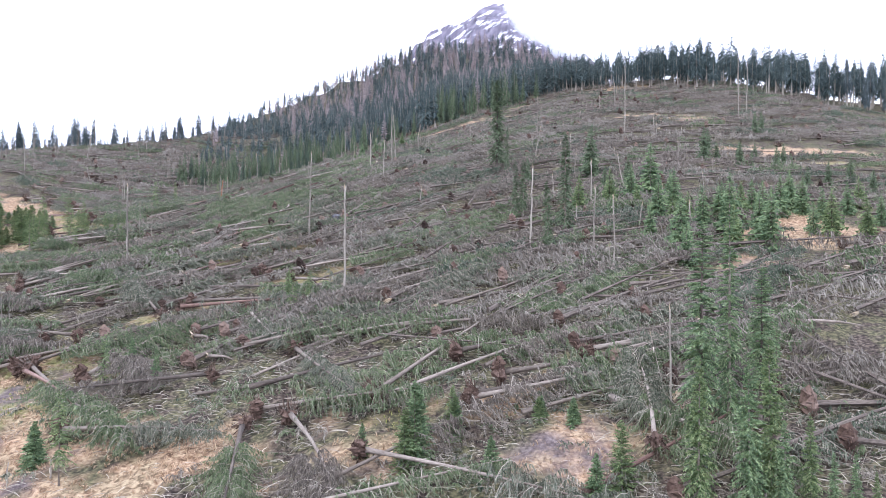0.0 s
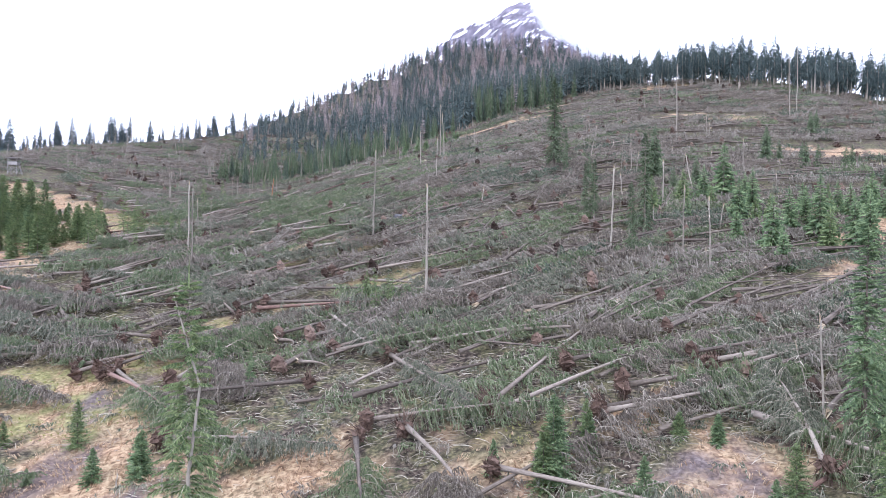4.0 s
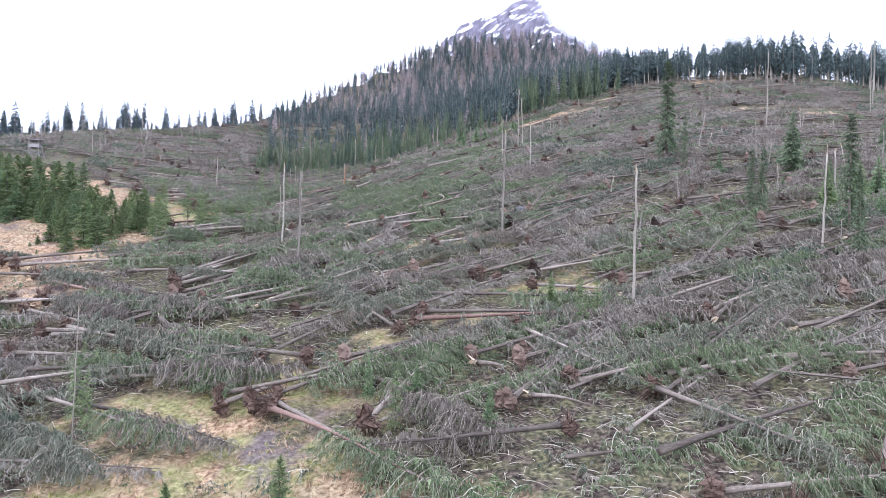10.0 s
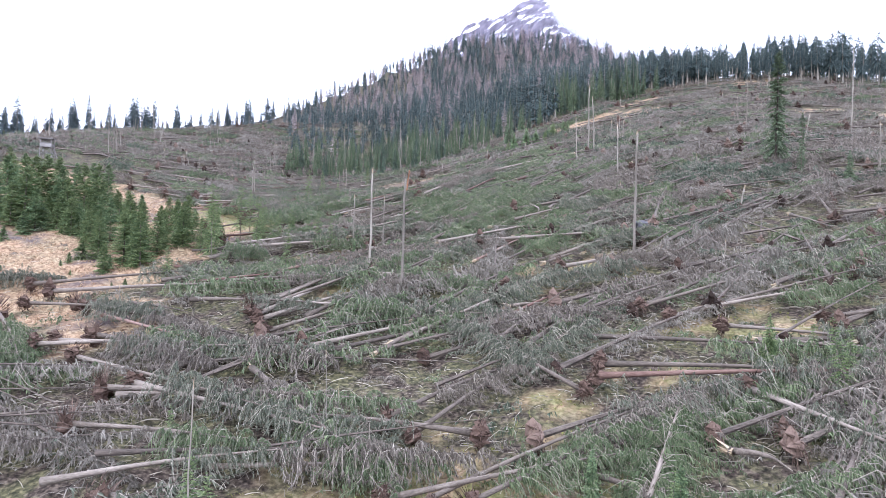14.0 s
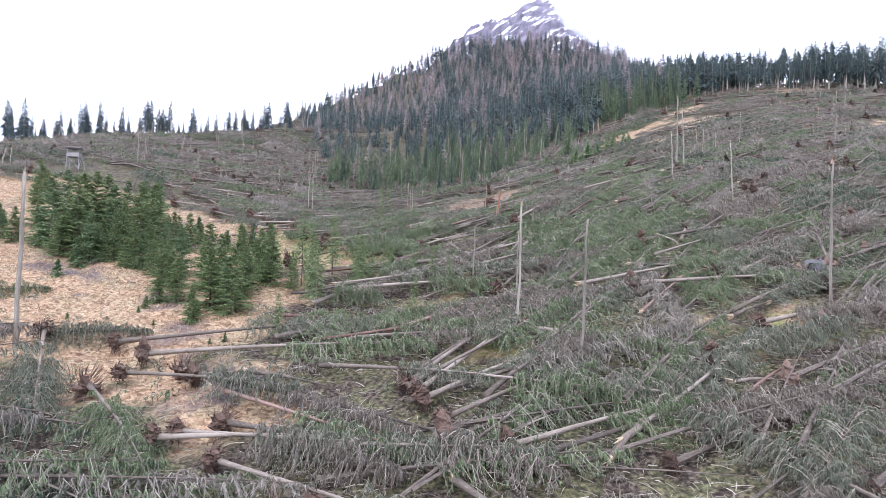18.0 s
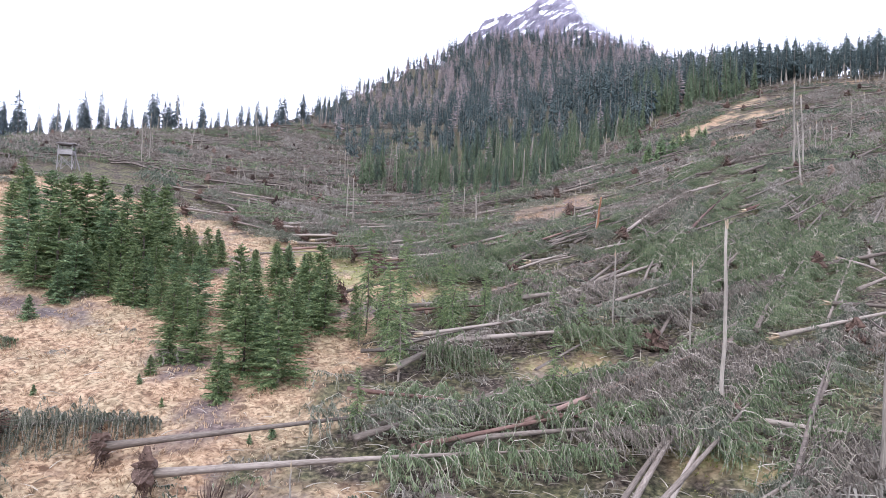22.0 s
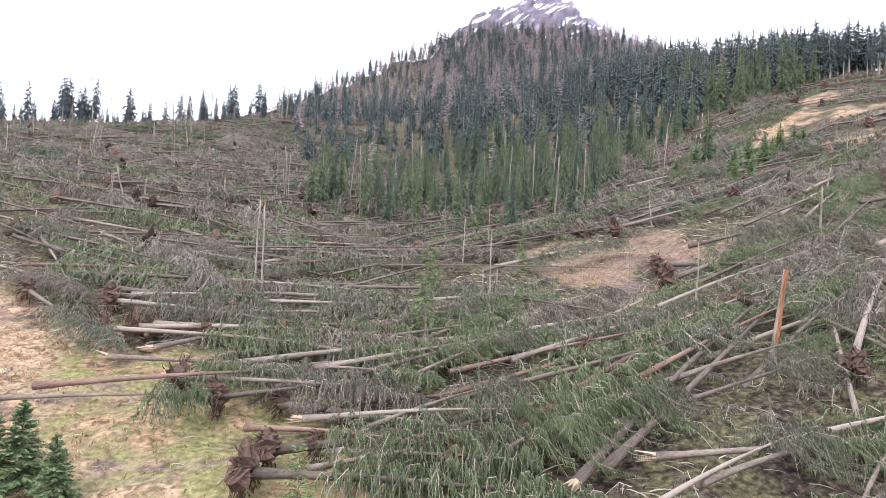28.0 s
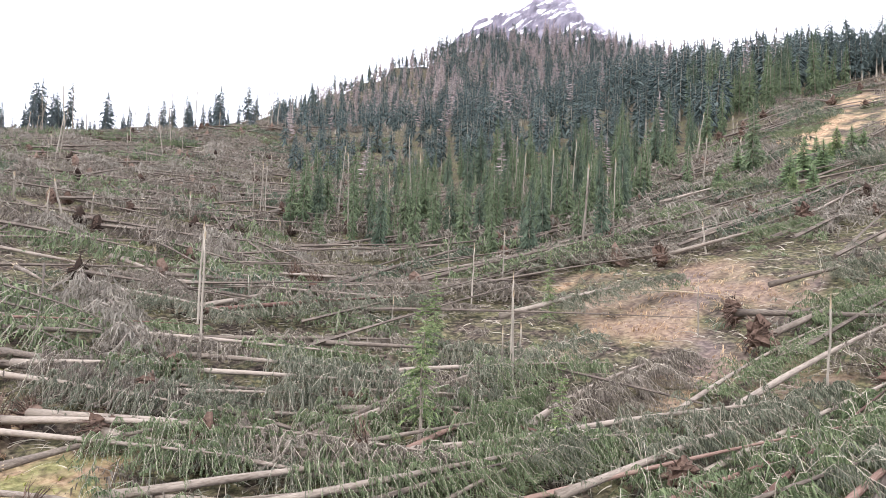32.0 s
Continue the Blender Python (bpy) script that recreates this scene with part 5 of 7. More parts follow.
fallen_tree(-25.1, 110.3, 38, 8.5, 'tip', '', False, 0.62, 3, False, 1.5, 0.95)
fallen_tree(-46.3, 122.7, 4, 8.5, 'tip', 'root', False, 0.68, 4, False, 1.5, 0.95)
fallen_tree(-44.5, 120.1, -26, 8.5, 'top', '', True, 0.74, 5, False, 1.5, 0.95)
fallen_tree(-42.2, 120.4, -12, 10.1, 'tip', 'splinter', False, 0.80, 6, False, 1.5, 0.95)
fallen_tree(-42.4, 121.3, -4, 8.5, 'tip', '', False, 0.86, 7, False, 1.5, 0.95)
fallen_tree(-41.5, 116.7, 2, 8.5, 'top', '', False, 0.62, 8, False, 1.5, 0.95)
fallen_tree(-41.2, 118.0, -23, 8.5, 'tip', 'root', False, 0.68, 9, False, 1.5, 0.95)
fallen_tree(-40.3, 118.6, 22, 8.5, 'tip', '', False, 0.74, 10, False, 1.5, 0.95)
fallen_tree(-52.9, 126.7, -15, 10.4, 'top', 'splinter', False, 0.80, 11, False, 1.5, 0.95)
fallen_tree(-54.8, 123.4, 6, 13.5, 'tip', '', True, 0.86, 0, False, 1.5, 0.95)
fallen_tree(-55.9, 122.3, -3, 9.6, 'tip', '', False, 0.62, 1, False, 1.5, 0.95)
fallen_tree(-45.7, 107.9, 24, 13.8, 'top', 'root', False, 0.68, 2, False, 1.5, 0.95)
fallen_tree(-46.5, 127.5, -25, 11.2, 'tip', '', False, 0.74, 3, False, 1.5, 0.95)
fallen_tree(-47.8, 125.1, -24, 9.5, 'tip', 'splinter', False, 0.80, 4, False, 1.5, 0.95)
fallen_tree(-40.7, 125.1, 10, 8.5, 'top', '', False, 0.86, 5, False, 1.5, 0.95)
fallen_tree(-38.6, 123.6, 27, 8.5, 'tip', '', False, 0.62, 6, False, 1.5, 0.95)
fallen_tree(-41.9, 101.7, -5, 10.3, 'tip', 'root', True, 0.68, 7, False, 1.5, 0.95)
fallen_tree(-30.8, 78.3, -23, 13.3, 'top', '', False, 0.74, 8, False, 1.5, 0.95)
fallen_tree(-44.8, 126.2, -1, 8.5, 'tip', 'splinter', False, 0.80, 9, False, 1.5, 0.95)
fallen_tree(-50.9, 136.1, -17, 10.9, 'tip', '', False, 0.86, 10, False, 1.5, 0.95)
fallen_tree(-45.5, 133.1, -23, 8.5, 'top', '', False, 0.62, 11, False, 1.5, 0.95)
fallen_tree(-48.7, 134.7, -10, 8.5, 'tip', 'root', False, 0.68, 0, False, 1.5, 0.95)
fallen_tree(-41.5, 128.7, 7, 8.5, 'tip', '', False, 0.74, 1, False, 1.5, 0.95)
fallen_tree(-38.3, 128.4, 36, 8.5, 'top', 'splinter', True, 0.80, 2, False, 1.5, 0.95)
fallen_tree(-40.4, 133.1, -22, 8.5, 'tip', '', False, 0.86, 3, False, 1.5, 0.95)
fallen_tree(-41.7, 135.6, -24, 9.7, 'tip', '', False, 0.62, 4, False, 1.5, 0.95)
fallen_tree(-44.8, 130.5, -20, 8.5, 'top', 'root', False, 0.68, 5, False, 1.5, 0.95)
fallen_tree(-51.7, 135.5, -21, 8.5, 'tip', '', False, 0.74, 6, False, 1.5, 0.95)
fallen_tree(-51.2, 128.0, 24, 9.0, 'tip', 'splinter', False, 0.80, 7, False, 1.5, 0.95)
fallen_tree(-55.9, 136.9, -1, 9.0, 'top', '', False, 0.86, 8, False, 1.5, 0.95)
fallen_tree(-35.8, 124.9, 3, 14.7, 'tip', '', True, 0.62, 9, False, 1.5, 0.95)
fallen_tree(-28.7, 125.0, 20, 17.2, 'tip', 'root', False, 0.68, 10, False, 1.5, 0.95)
fallen_tree(-6.4, 184.3, -16, 11.0, 'top', '', False, 0.74, 11, False, 1.5, 0.95)
fallen_tree(-29.6, 117.8, 10, 10.2, 'tip', 'splinter', False, 0.80, 0, False, 1.5, 0.95)
fallen_tree(-27.1, 120.6, 5, 8.5, 'tip', '', False, 0.86, 1, False, 1.5, 0.95)
fallen_tree(-42.9, 94.2, -11, 8.5, 'top', '', False, 0.62, 2, False, 1.5, 0.95)
fallen_tree(-26.3, 105.7, -18, 3.2, None, 'splinter', False, 0.87, 1, False, 1.3, 0.95)
fallen_tree(-21.5, 101.4, 21, 13.0, 'top', '', False, 0.92, 2, False, 1.3, 0.95)
fallen_tree(-19.3, 101.4, -85, 3.6, None, 'splinter', False, 0.97, 3, True, 1.3, 0.95)
fallen_tree(-27.2, 100.0, 26, 13.0, 'top', 'root', False, 1.02, 4, False, 1.3, 0.95)
fallen_tree(-43.5, 116.4, -20, 13.0, 'half', 'root', False, 1.07, 5, False, 1.3, 0.95)
snag(31.2, 71.1, 9.6, 1.6, 0.0, 0.88, 0, True, 0)
snag(2.3, 86.2, 12.1, 2.6, 0.0, 1.10, 0, True, 1)
snag(-23.3, 86.8, 10.7, 0.1, 0.0, 0.97, 0, True, 2)
snag(-26.1, 97.5, 5.9, 0.5, 0.0, 0.54, 0, True, 3)
snag(65.3, 153.1, 16.3, 0.1, 0.0, 1.15, 0, True, 4)
snag(104.4, 179.1, 18.4, -0.4, 0.0, 1.15, 0, True, 5)
snag(10.3, 141.1, 12.5, 1.9, 0.0, 1.14, 0, True, 6)
snag(-33.4, 148.7, 4.2, -0.4, 0.0, 0.45, 0, True, 7)
snag(-56.2, 185.4, 6.0, 1.2, 0.0, 0.54, 0, True, 8)
snag(33.5, 72.1, 3.0, 2.2, 0.0, 0.45, 0, False, 9)
snag(37.2, 64.7, 8.4, 2.2, 0.0, 0.77, 1.6, True, 10)
snag(39.1, 63.1, 1.8, 1.6, 0.0, 0.45, 0, True, 11)
snag(41.6, 109.4, 6.4, 4.0, 0.0, 0.59, 0, True, 0)
snag(34.5, 32.4, 6.7, 9.2, 0.0, 0.61, 1.6, True, 1)
snag(34.7, 33.9, 4.4, 12.8, 0.0, 0.23, 1.6, True, 2)
snag(12.3, 18.4, 2.6, 0.2, 0.0, 0.45, 0, True, 3)
snag(-3.8, 33.3, 1.2, -0.4, 0.0, 0.45, 0, True, 4)
snag(23.1, 101.4, 2.1, 2.1, 0.0, 0.45, 0, True, 5)
snag(7.4, 109.4, 2.0, 5.4, 0.0, 0.45, 0, True, 6)
snag(10.6, 61.4, 11.7, 0.4, 0.0, 1.06, 0, True, 7)
snag(-27.4, 49.3, 8.1, -1.3, 0.0, 0.37, 0, True, 8)
snag(-23.0, 58.9, 4.9, -2.7, 0.0, 0.23, 0, True, 9)
snag(-6.6, 33.5, 1.4, 0.7, 0.0, 0.45, 0, True, 10)
snag(37.4, 58.3, 3.1, 2.8, 0.0, 0.63, 0, True, 11)
snag(-53.8, 180.1, 7.2, -2.8, 0.0, 0.65, 0, True, 0)
snag(-30.9, 152.3, 4.4, 1.7, 0.0, 0.45, 0, True, 1)
snag(111.0, 188.6, 18.8, -0.6, 0.0, 1.15, 0, True, 2)
snag(17.9, 149.1, 5.4, -0.3, 0.0, 0.50, 0, True, 3)
snag(44.4, 113.0, 7.1, -1.6, 0.0, 0.65, 0, True, 4)
snag(22.7, 101.0, 2.4, 2.5, 0.0, 0.63, 0, True, 5)
snag(33.1, 88.1, 3.9, -1.6, 0.0, 0.23, 0, True, 6)
snag(9.2, 81.7, 2.4, -1.8, 0.0, 0.45, 0, True, 7)
snag(-22.2, 56.7, 3.9, -1.8, 0.0, 0.23, 0.5, True, 8)
snag(-54.2, 179.9, 6.7, 1.6, 0.0, 0.61, 0, True, 9)
snag(-49.5, 143.6, 6.8, 0.8, 0.0, 0.62, 0, True, 10)
snag(-19.9, 79.2, 10.7, -0.6, 0.0, 0.97, 0, False, 11)
snag(-22.5, 93.2, 6.2, 0.0, 0.0, 0.57, 0, True, 0)
snag(-61.8, 84.8, 13.3, 0.4, 0.0, 1.61, 0, True, 1)
snag(11.2, 140.3, 10.5, 3.1, 0.0, 0.95, 0, True, 2)
snag(18.3, 147.7, 4.9, 0.0, 0.0, 0.45, 0, True, 3)
snag(-22.1, 139.6, 2.8, -2.2, 0.0, 0.45, 0, True, 4)
snag(-32.7, 134.7, 4.8, -2.2, 0.0, 0.45, 0, True, 5)
snag(-44.7, 81.3, 1.6, -2.2, 0.0, 0.45, 0, True, 6)
snag(60.8, 232.7, 5.9, 1.1, 0.0, 0.53, 0, True, 7)
snag(-6.8, 193.0, 7.9, -0.3, 0.0, 0.72, 0, True, 8)
snag(16.0, 173.2, 2.9, -2.2, 0.0, 0.45, 0, True, 9)
snag(-70.4, 167.4, 3.2, -0.3, 0.0, 0.45, 0, True, 10)
snag(-89.3, 177.1, 9.2, -0.8, 0.0, 0.84, 0, True, 11)
snag(21.5, 119.8, 2.2, -2.2, 0.0, 0.63, 0, True, 0)
snag(46.9, 163.1, 6.0, 0.9, 0.0, 0.54, 0, True, 1)
snag(44.3, 153.4, 10.1, -0.5, 0.0, 0.91, 0, True, 2)
snag(-22.0, 128.5, 4.6, 0.1, 0.0, 0.45, 0, True, 3)
snag(19.9, 148.4, 4.7, -1.7, 0.0, 0.45, 0, True, 4)
snag(-88.2, 171.2, 8.7, -1.4, 0.0, 0.79, 0, True, 5)
snag(-70.8, 168.0, 2.8, -0.8, 0.0, 0.45, 0, True, 6)
snag(-29.0, 120.0, 0.9, 0.3, 0.0, 0.45, 0, True, 7)
snag(-33.2, 135.1, 3.0, 2.0, 0.0, 0.45, 0, True, 8)
snag(-48.3, 140.3, 6.9, -0.6, 0.0, 0.63, 0, True, 9)
snag(-53.6, 179.9, 7.1, -0.7, 0.0, 0.64, 0, True, 10)
snag(-32.5, 137.1, 4.9, 0.2, 0.0, 0.45, 0, True, 11)
snag(-32.0, 137.0, 2.5, -1.3, 0.0, 0.45, 0, True, 0)
snag(-36.9, 129.9, 4.3, 0.7, 0.0, 0.23, 0.5, True, 1)
snag(-70.2, 166.7, 2.8, -2.9, 0.0, 0.45, 0, True, 2)
snag(-74.9, 168.1, 1.1, -2.9, 0.0, 0.63, 0, True, 3)
snag(-47.4, 126.2, 1.2, -1.8, 0.0, 0.45, 0, True, 4)
snag(-13.9, 136.3, 1.0, -2.9, 0.0, 0.45, 0, True, 5)
snag(-38.5, 145.9, 2.0, -5.2, 0.0, 0.45, 0, True, 6)
snag(-5.9, 196.6, 5.4, -2.0, 0.0, 0.49, 0, True, 7)
snag(-57.7, 169.1, 0.9, -2.9, 0.0, 0.45, 0, True, 8)
snag(-80.9, 217.1, 4.9, -2.9, 0.0, 0.45, 0, True, 9)
snag(-79.2, 229.1, 5.4, -1.7, 0.0, 0.49, 0, True, 10)
snag(-56.1, 189.1, 3.7, -1.7, 0.0, 0.45, 0, True, 11)
snag(-27.9, 120.0, 1.0, 1.5, 0.0, 0.45, 0, True, 0)
snag(-84.2, 189.1, 2.6, -1.2, 0.0, 0.45, 0, True, 1)
snag(-89.1, 202.6, 3.4, -1.4, 0.0, 0.45, 0, True, 2)
snag(-29.1, 145.0, 4.1, -1.8, 0.0, 0.23, 0.5, True, 3)
snag(-34.6, 155.0, 6.2, -2.4, 0.0, 0.28, 0.5, True, 4)
tree('sapling', -7.5, 47.8, 4.2, 5, 0.0)
tree('young', 98.8, 157.9, 5.3, 10, 0.0)
tree('sapling', -43.1, 100.8, 7.7, 9, 0.0)
tree('sapling', -2.9, 32.6, 5.9, 0, 0.0)
tree('sapling', -26.6, 49.4, 4.5, 1, 0.0)
tree('sapling', 6.7, 62.8, 3.4, 3, 0.0)
tree('sapling', -27.4, 49.7, 5.0, 9, 0.0)
tree('sapling', 6.1, 58.2, 5.4, 11, 10.9)
tree('sapling', -41.3, 95.3, 6.6, 2, 0.0)
tree('sapling', -42.3, 85.7, 4.1, 3, 0.0)
tree('sapling', -40.7, 108.9, 5.7, 4, 0.0)
tree('sapling', -37.3, 102.4, 5.2, 5, 0.0)
tree('sapling', -30.1, 97.7, 4.6, 6, 0.0)
tree('sapling', -31.9, 88.8, 4.7, 7, 5.9)
tree('sapling', -43.4, 98.3, 4.5, 1, -2.6)
tree('sapling', -37.8, 101.3, 5.8, 11, -5.1)
tree('sapling', -37.3, 100.1, 4.9, 0, -4.0)
tree('sapling', -34.9, 98.8, 4.7, 1, -2.6)
tree('sapling', -32.0, 102.0, 3.4, 2, 0.0)
tree('sapling', -37.7, 100.1, 3.3, 3, 0.0)
tree('sapling', -36.1, 100.7, 4.3, 4, 0.0)
tree('sapling', -32.1, 127.8, 4.0, 2, 0.0)
tree('sapling', -37.0, 130.0, 6.2, 3, 0.0)
tree('sapling', 6.2, 161.3, 3.6, 6, 5.9)
tree('forest', -157.6, 255.0, 10.1, 1, 0.0)
tree('forest', -151.8, 255.0, 9.2, 0, -7.9)
tree('forest', -147.0, 255.0, 12.5, 1, 0.0)
tree('forest', -140.2, 255.0, 13.1, 0, -3.6)
tree('forest', -134.5, 255.0, 6.8, 1, 0.0)
tree('forest', -127.7, 255.0, 12.3, 0, -2.8)
tree('forest', -123.3, 258.0, 8.3, 1, 0.0)
tree('forest', -119.4, 258.0, 8.5, 0, 0.0)
tree('forest', -114.1, 258.0, 12.9, 1, -3.6)
tree('forest', -113.8, 262.0, 6.4, 0, 0.0)
tree('forest', -111.4, 265.0, 5.5, 1, 0.0)
tree('forest', -107.2, 270.0, 7.5, 0, 0.0)
tree('forest', -105.1, 280.0, 10.6, 1, 0.0)
tree('forest', -101.8, 285.0, 6.0, 0, 0.0)
tree('forest', -97.9, 290.0, 10.8, 1, -4.2)
tree('forest', -94.5, 290.0, 9.4, 0, 0.0)
tree('forest', -87.3, 320.0, 10.8, 1, 0.0)
tree('forest', -146.9, 262.0, 10.4, 0, -2.9)
tree('forest', -128.1, 262.0, 7.0, 1, 0.0)
tree('forest', -136.3, 240.0, 7.2, 0, 0.0)
tree('forest', -135.3, 245.0, 5.2, 1, 0.0)
tree('forest', -130.3, 250.0, 8.1, 0, 0.0)
tree('forest', -140.2, 215.0, 13.8, 1, 0.0)
tree('forest', -142.1, 230.0, 9.0, 0, 0.0)
tree('forest', -93.3, 310.0, 6.5, 1, 0.0)
tree('forest', -83.4, 330.0, 6.5, 0, 0.0)
tree('young', -79.4, 119.5, 6.1, 0, -1.6, 0.0, 1.10)
tree('young', -73.7, 112.1, 8.4, 1, 0.0, 0.0, 1.10)
tree('young', -70.9, 108.4, 5.6, 2, 1.6, 0.0, 1.10)
tree('young', -69.8, 109.6, 8.8, 3, -0.8, 0.0, 1.10)
tree('young', -76.1, 120.2, 7.9, 4, 0.8, 0.0, 1.10)
tree('young', -71.9, 115.6, 8.6, 5, -1.6, 0.0, 1.10)
tree('young', -70.8, 116.4, 8.8, 6, 0.0, 0.0, 1.10)
tree('young', -67.2, 107.5, 5.7, 7, 1.6, 0.0, 1.10)
tree('young', -67.0, 110.1, 4.3, 8, -0.8, 0.0, 1.10)
tree('young', -70.3, 118.6, 8.0, 9, 0.8, 0.0, 1.10)
tree('young', -67.6, 114.6, 7.5, 10, -1.6, 0.0, 1.10)
tree('young', -64.8, 108.1, 4.2, 11, 0.0, 0.0, 1.10)
tree('young', -65.2, 111.2, 6.8, 0, 1.6, 0.0, 1.10)
tree('young', -68.5, 119.9, 7.0, 1, -0.8, 0.0, 1.10)
tree('young', -61.7, 105.5, 4.9, 2, 0.8, 0.0, 1.10)
tree('young', -64.4, 114.0, 8.2, 3, -1.6, 0.0, 1.10)
tree('young', -66.5, 120.5, 7.4, 4, 0.0, 0.0, 1.10)
tree('young', -61.5, 109.2, 4.8, 5, 1.6, 0.0, 1.10)
tree('young', -63.7, 116.4, 8.0, 6, -0.8, 0.0, 1.10)
tree('young', -66.9, 125.9, 6.5, 7, 0.8, 0.0, 1.10)
tree('young', -59.0, 104.1, 3.9, 8, -1.6, 0.0, 1.10)
tree('young', -56.6, 100.0, 4.6, 9, 0.0, 0.0, 1.10)
tree('young', -74.9, 112.0, 4.4, 10, 1.6, 0.0, 1.10)
tree('young', -67.9, 106.2, 2.9, 11, -0.8, 0.0, 1.10)
tree('young', -66.7, 108.3, 4.2, 0, 0.8, 0.0, 1.10)
tree('young', -62.9, 106.4, 3.0, 1, -1.6, 0.0, 1.10)
tree('young', -62.3, 119.1, 4.1, 2, 0.0, 0.0, 1.10)
tree('young', -65.2, 125.0, 2.4, 3, 1.6, 0.0, 1.10)
tree('young', -59.6, 108.8, 4.2, 4, -0.8, 0.0, 1.10)
tree('young', -59.1, 115.1, 4.7, 5, 0.8, 0.0, 1.10)
tree('young', -59.9, 119.0, 2.2, 6, -1.6, 0.0, 1.10)
tree('young', -56.1, 103.8, 5.4, 7, 0.0, 0.0, 1.10)
tree('young', -55.4, 99.4, 3.9, 8, 1.6, 0.0, 1.10)
tree('young', -53.6, 95.8, 4.4, 9, -0.8, 0.0, 1.10)
tree('young', -50.7, 90.9, 3.2, 10, 0.8, 0.0, 0.95)
tree('young', -50.6, 92.1, 1.6, 11, -1.6, 0.0, 0.90)
tree('young', -57.6, 104.3, 3.9, 0, 0.0, 0.0, 1.10)
tree('young', -60.8, 105.9, 4.1, 1, 1.6, 0.0, 1.10)
tree('young', -51.9, 99.4, 6.7, 2, -0.8, 0.0, 1.10)
tree('young', -53.6, 103.7, 3.9, 3, 0.8, 0.0, 1.10)
tree('young', -54.8, 115.7, 2.7, 4, -1.6, 0.0, 1.10)
tree('young', -50.1, 94.1, 5.6, 5, 0.0, 0.0, 1.10)
tree('young', -50.7, 99.9, 4.0, 6, 1.6, 0.0, 1.10)
tree('young', -53.1, 117.4, 3.3, 7, -0.8, 0.0, 1.10)
tree('young', -52.0, 117.4, 3.3, 8, 0.8, 0.0, 1.10)
tree('young', -47.6, 102.9, 5.4, 9, -1.6, 0.0, 1.10)
tree('young', -48.9, 107.4, 3.3, 10, 0.0, 0.0, 1.10)
tree('young', -47.6, 92.3, 6.0, 11, 1.6, 0.0, 1.10)
tree('young', -47.7, 96.9, 4.9, 0, -0.8, 0.0, 1.10)
tree('young', -49.1, 94.9, 4.6, 1, 0.8, 0.0, 1.10)
tree('young', -49.1, 95.8, 2.8, 2, -1.6, 0.0, 1.10)
tree('young', -49.8, 104.1, 3.9, 3, 0.0, 0.0, 1.10)
tree('young', -47.0, 101.7, 3.4, 4, 1.6, 0.0, 1.10)
tree('young', -43.9, 100.0, 4.0, 5, -0.8, 0.0, 0.75)
tree('young', -67.7, 102.0, 2.0, 6, 0.8, 0.0, 1.20)
tree('young', -55.6, 93.7, 1.3, 7, -1.6, 0.0, 1.10)
tree('young', -61.2, 91.2, 0.7, 8, 0.0, 0.0, 1.20)
tree('young', -55.5, 91.8, 0.7, 9, 1.6, 0.0, 1.10)
tree('young', -53.4, 89.7, 0.6, 10, -0.8, 0.0, 1.10)
tree('young', -46.7, 86.9, 0.8, 11, 0.8, 0.0, 1.20)
tree('young', -47.7, 86.3, 0.6, 0, -1.6, 0.0, 1.20)
tree('young', -58.9, 119.3, 2.6, 1, 0.0, 0.0, 1.10)
tree('young', -60.4, 122.8, 2.7, 2, 1.6, 0.0, 1.10)
tree('young', 50.6, 98.5, 6.0, 3, -0.8, 0.0, 1.30)
tree('young', 51.5, 90.3, 9.2, 4, 0.8, 0.0, 1.30)
tree('young', 48.5, 86.6, 3.8, 5, -1.6, 0.0, 1.30)
tree('young', 49.0, 79.0, 6.1, 6, 0.0, 0.0, 1.30)
tree('young', 53.9, 89.0, 4.9, 7, 1.6, 0.0, 1.30)
tree('young', 47.3, 66.2, 6.5, 8, -0.8, 0.0, 1.30)
tree('young', 50.2, 77.0, 4.3, 9, 0.8, 0.0, 1.30)
tree('young', 52.5, 73.0, 6.1, 10, -1.6, 0.0, 1.30)
tree('young', 46.4, 62.0, 5.0, 11, 0.0, 0.0, 1.30)
tree('young', 55.1, 71.7, 8.0, 0, 1.6, 0.0, 1.30)
tree('young', 58.6, 76.4, 6.0, 1, -0.8, 0.0, 1.30)
tree('young', 61.0, 78.5, 5.6, 2, 0.8, 0.0, 1.30)
tree('young', 57.1, 68.0, 6.2, 3, -1.6, 0.0, 1.30)
tree('young', 57.0, 65.3, 7.4, 4, 0.0, 0.0, 1.30)
tree('young', 53.2, 66.0, 5.3, 5, 1.6, 0.0, 1.30)
tree('young', 61.4, 76.4, 6.0, 6, -0.8, 0.0, 1.30)
tree('young', 65.8, 80.6, 5.9, 7, 0.8, 0.0, 1.30)
tree('young', 69.2, 84.9, 5.8, 8, -1.6, 0.0, 1.30)
tree('young', 80.9, 111.4, 5.4, 9, 0.0, 0.0, 1.30)
tree('young', 70.8, 87.4, 4.4, 10, 1.6, 0.0, 1.30)
tree('young', 69.2, 81.3, 5.5, 11, -0.8, 0.0, 1.30)
tree('young', 64.9, 71.0, 4.1, 0, 0.8, 0.0, 1.30)
tree('young', 66.8, 70.5, 6.0, 1, -1.6, 0.0, 1.30)
tree('young', 70.0, 78.1, 4.3, 2, 0.0, 0.0, 1.30)
tree('young', 75.8, 82.1, 4.6, 3, 1.6, 0.0, 1.30)
tree('young', 89.1, 103.1, 5.2, 4, -0.8, 0.0, 1.30)
tree('young', 69.7, 68.4, 5.5, 5, 0.8, 0.0, 1.30)
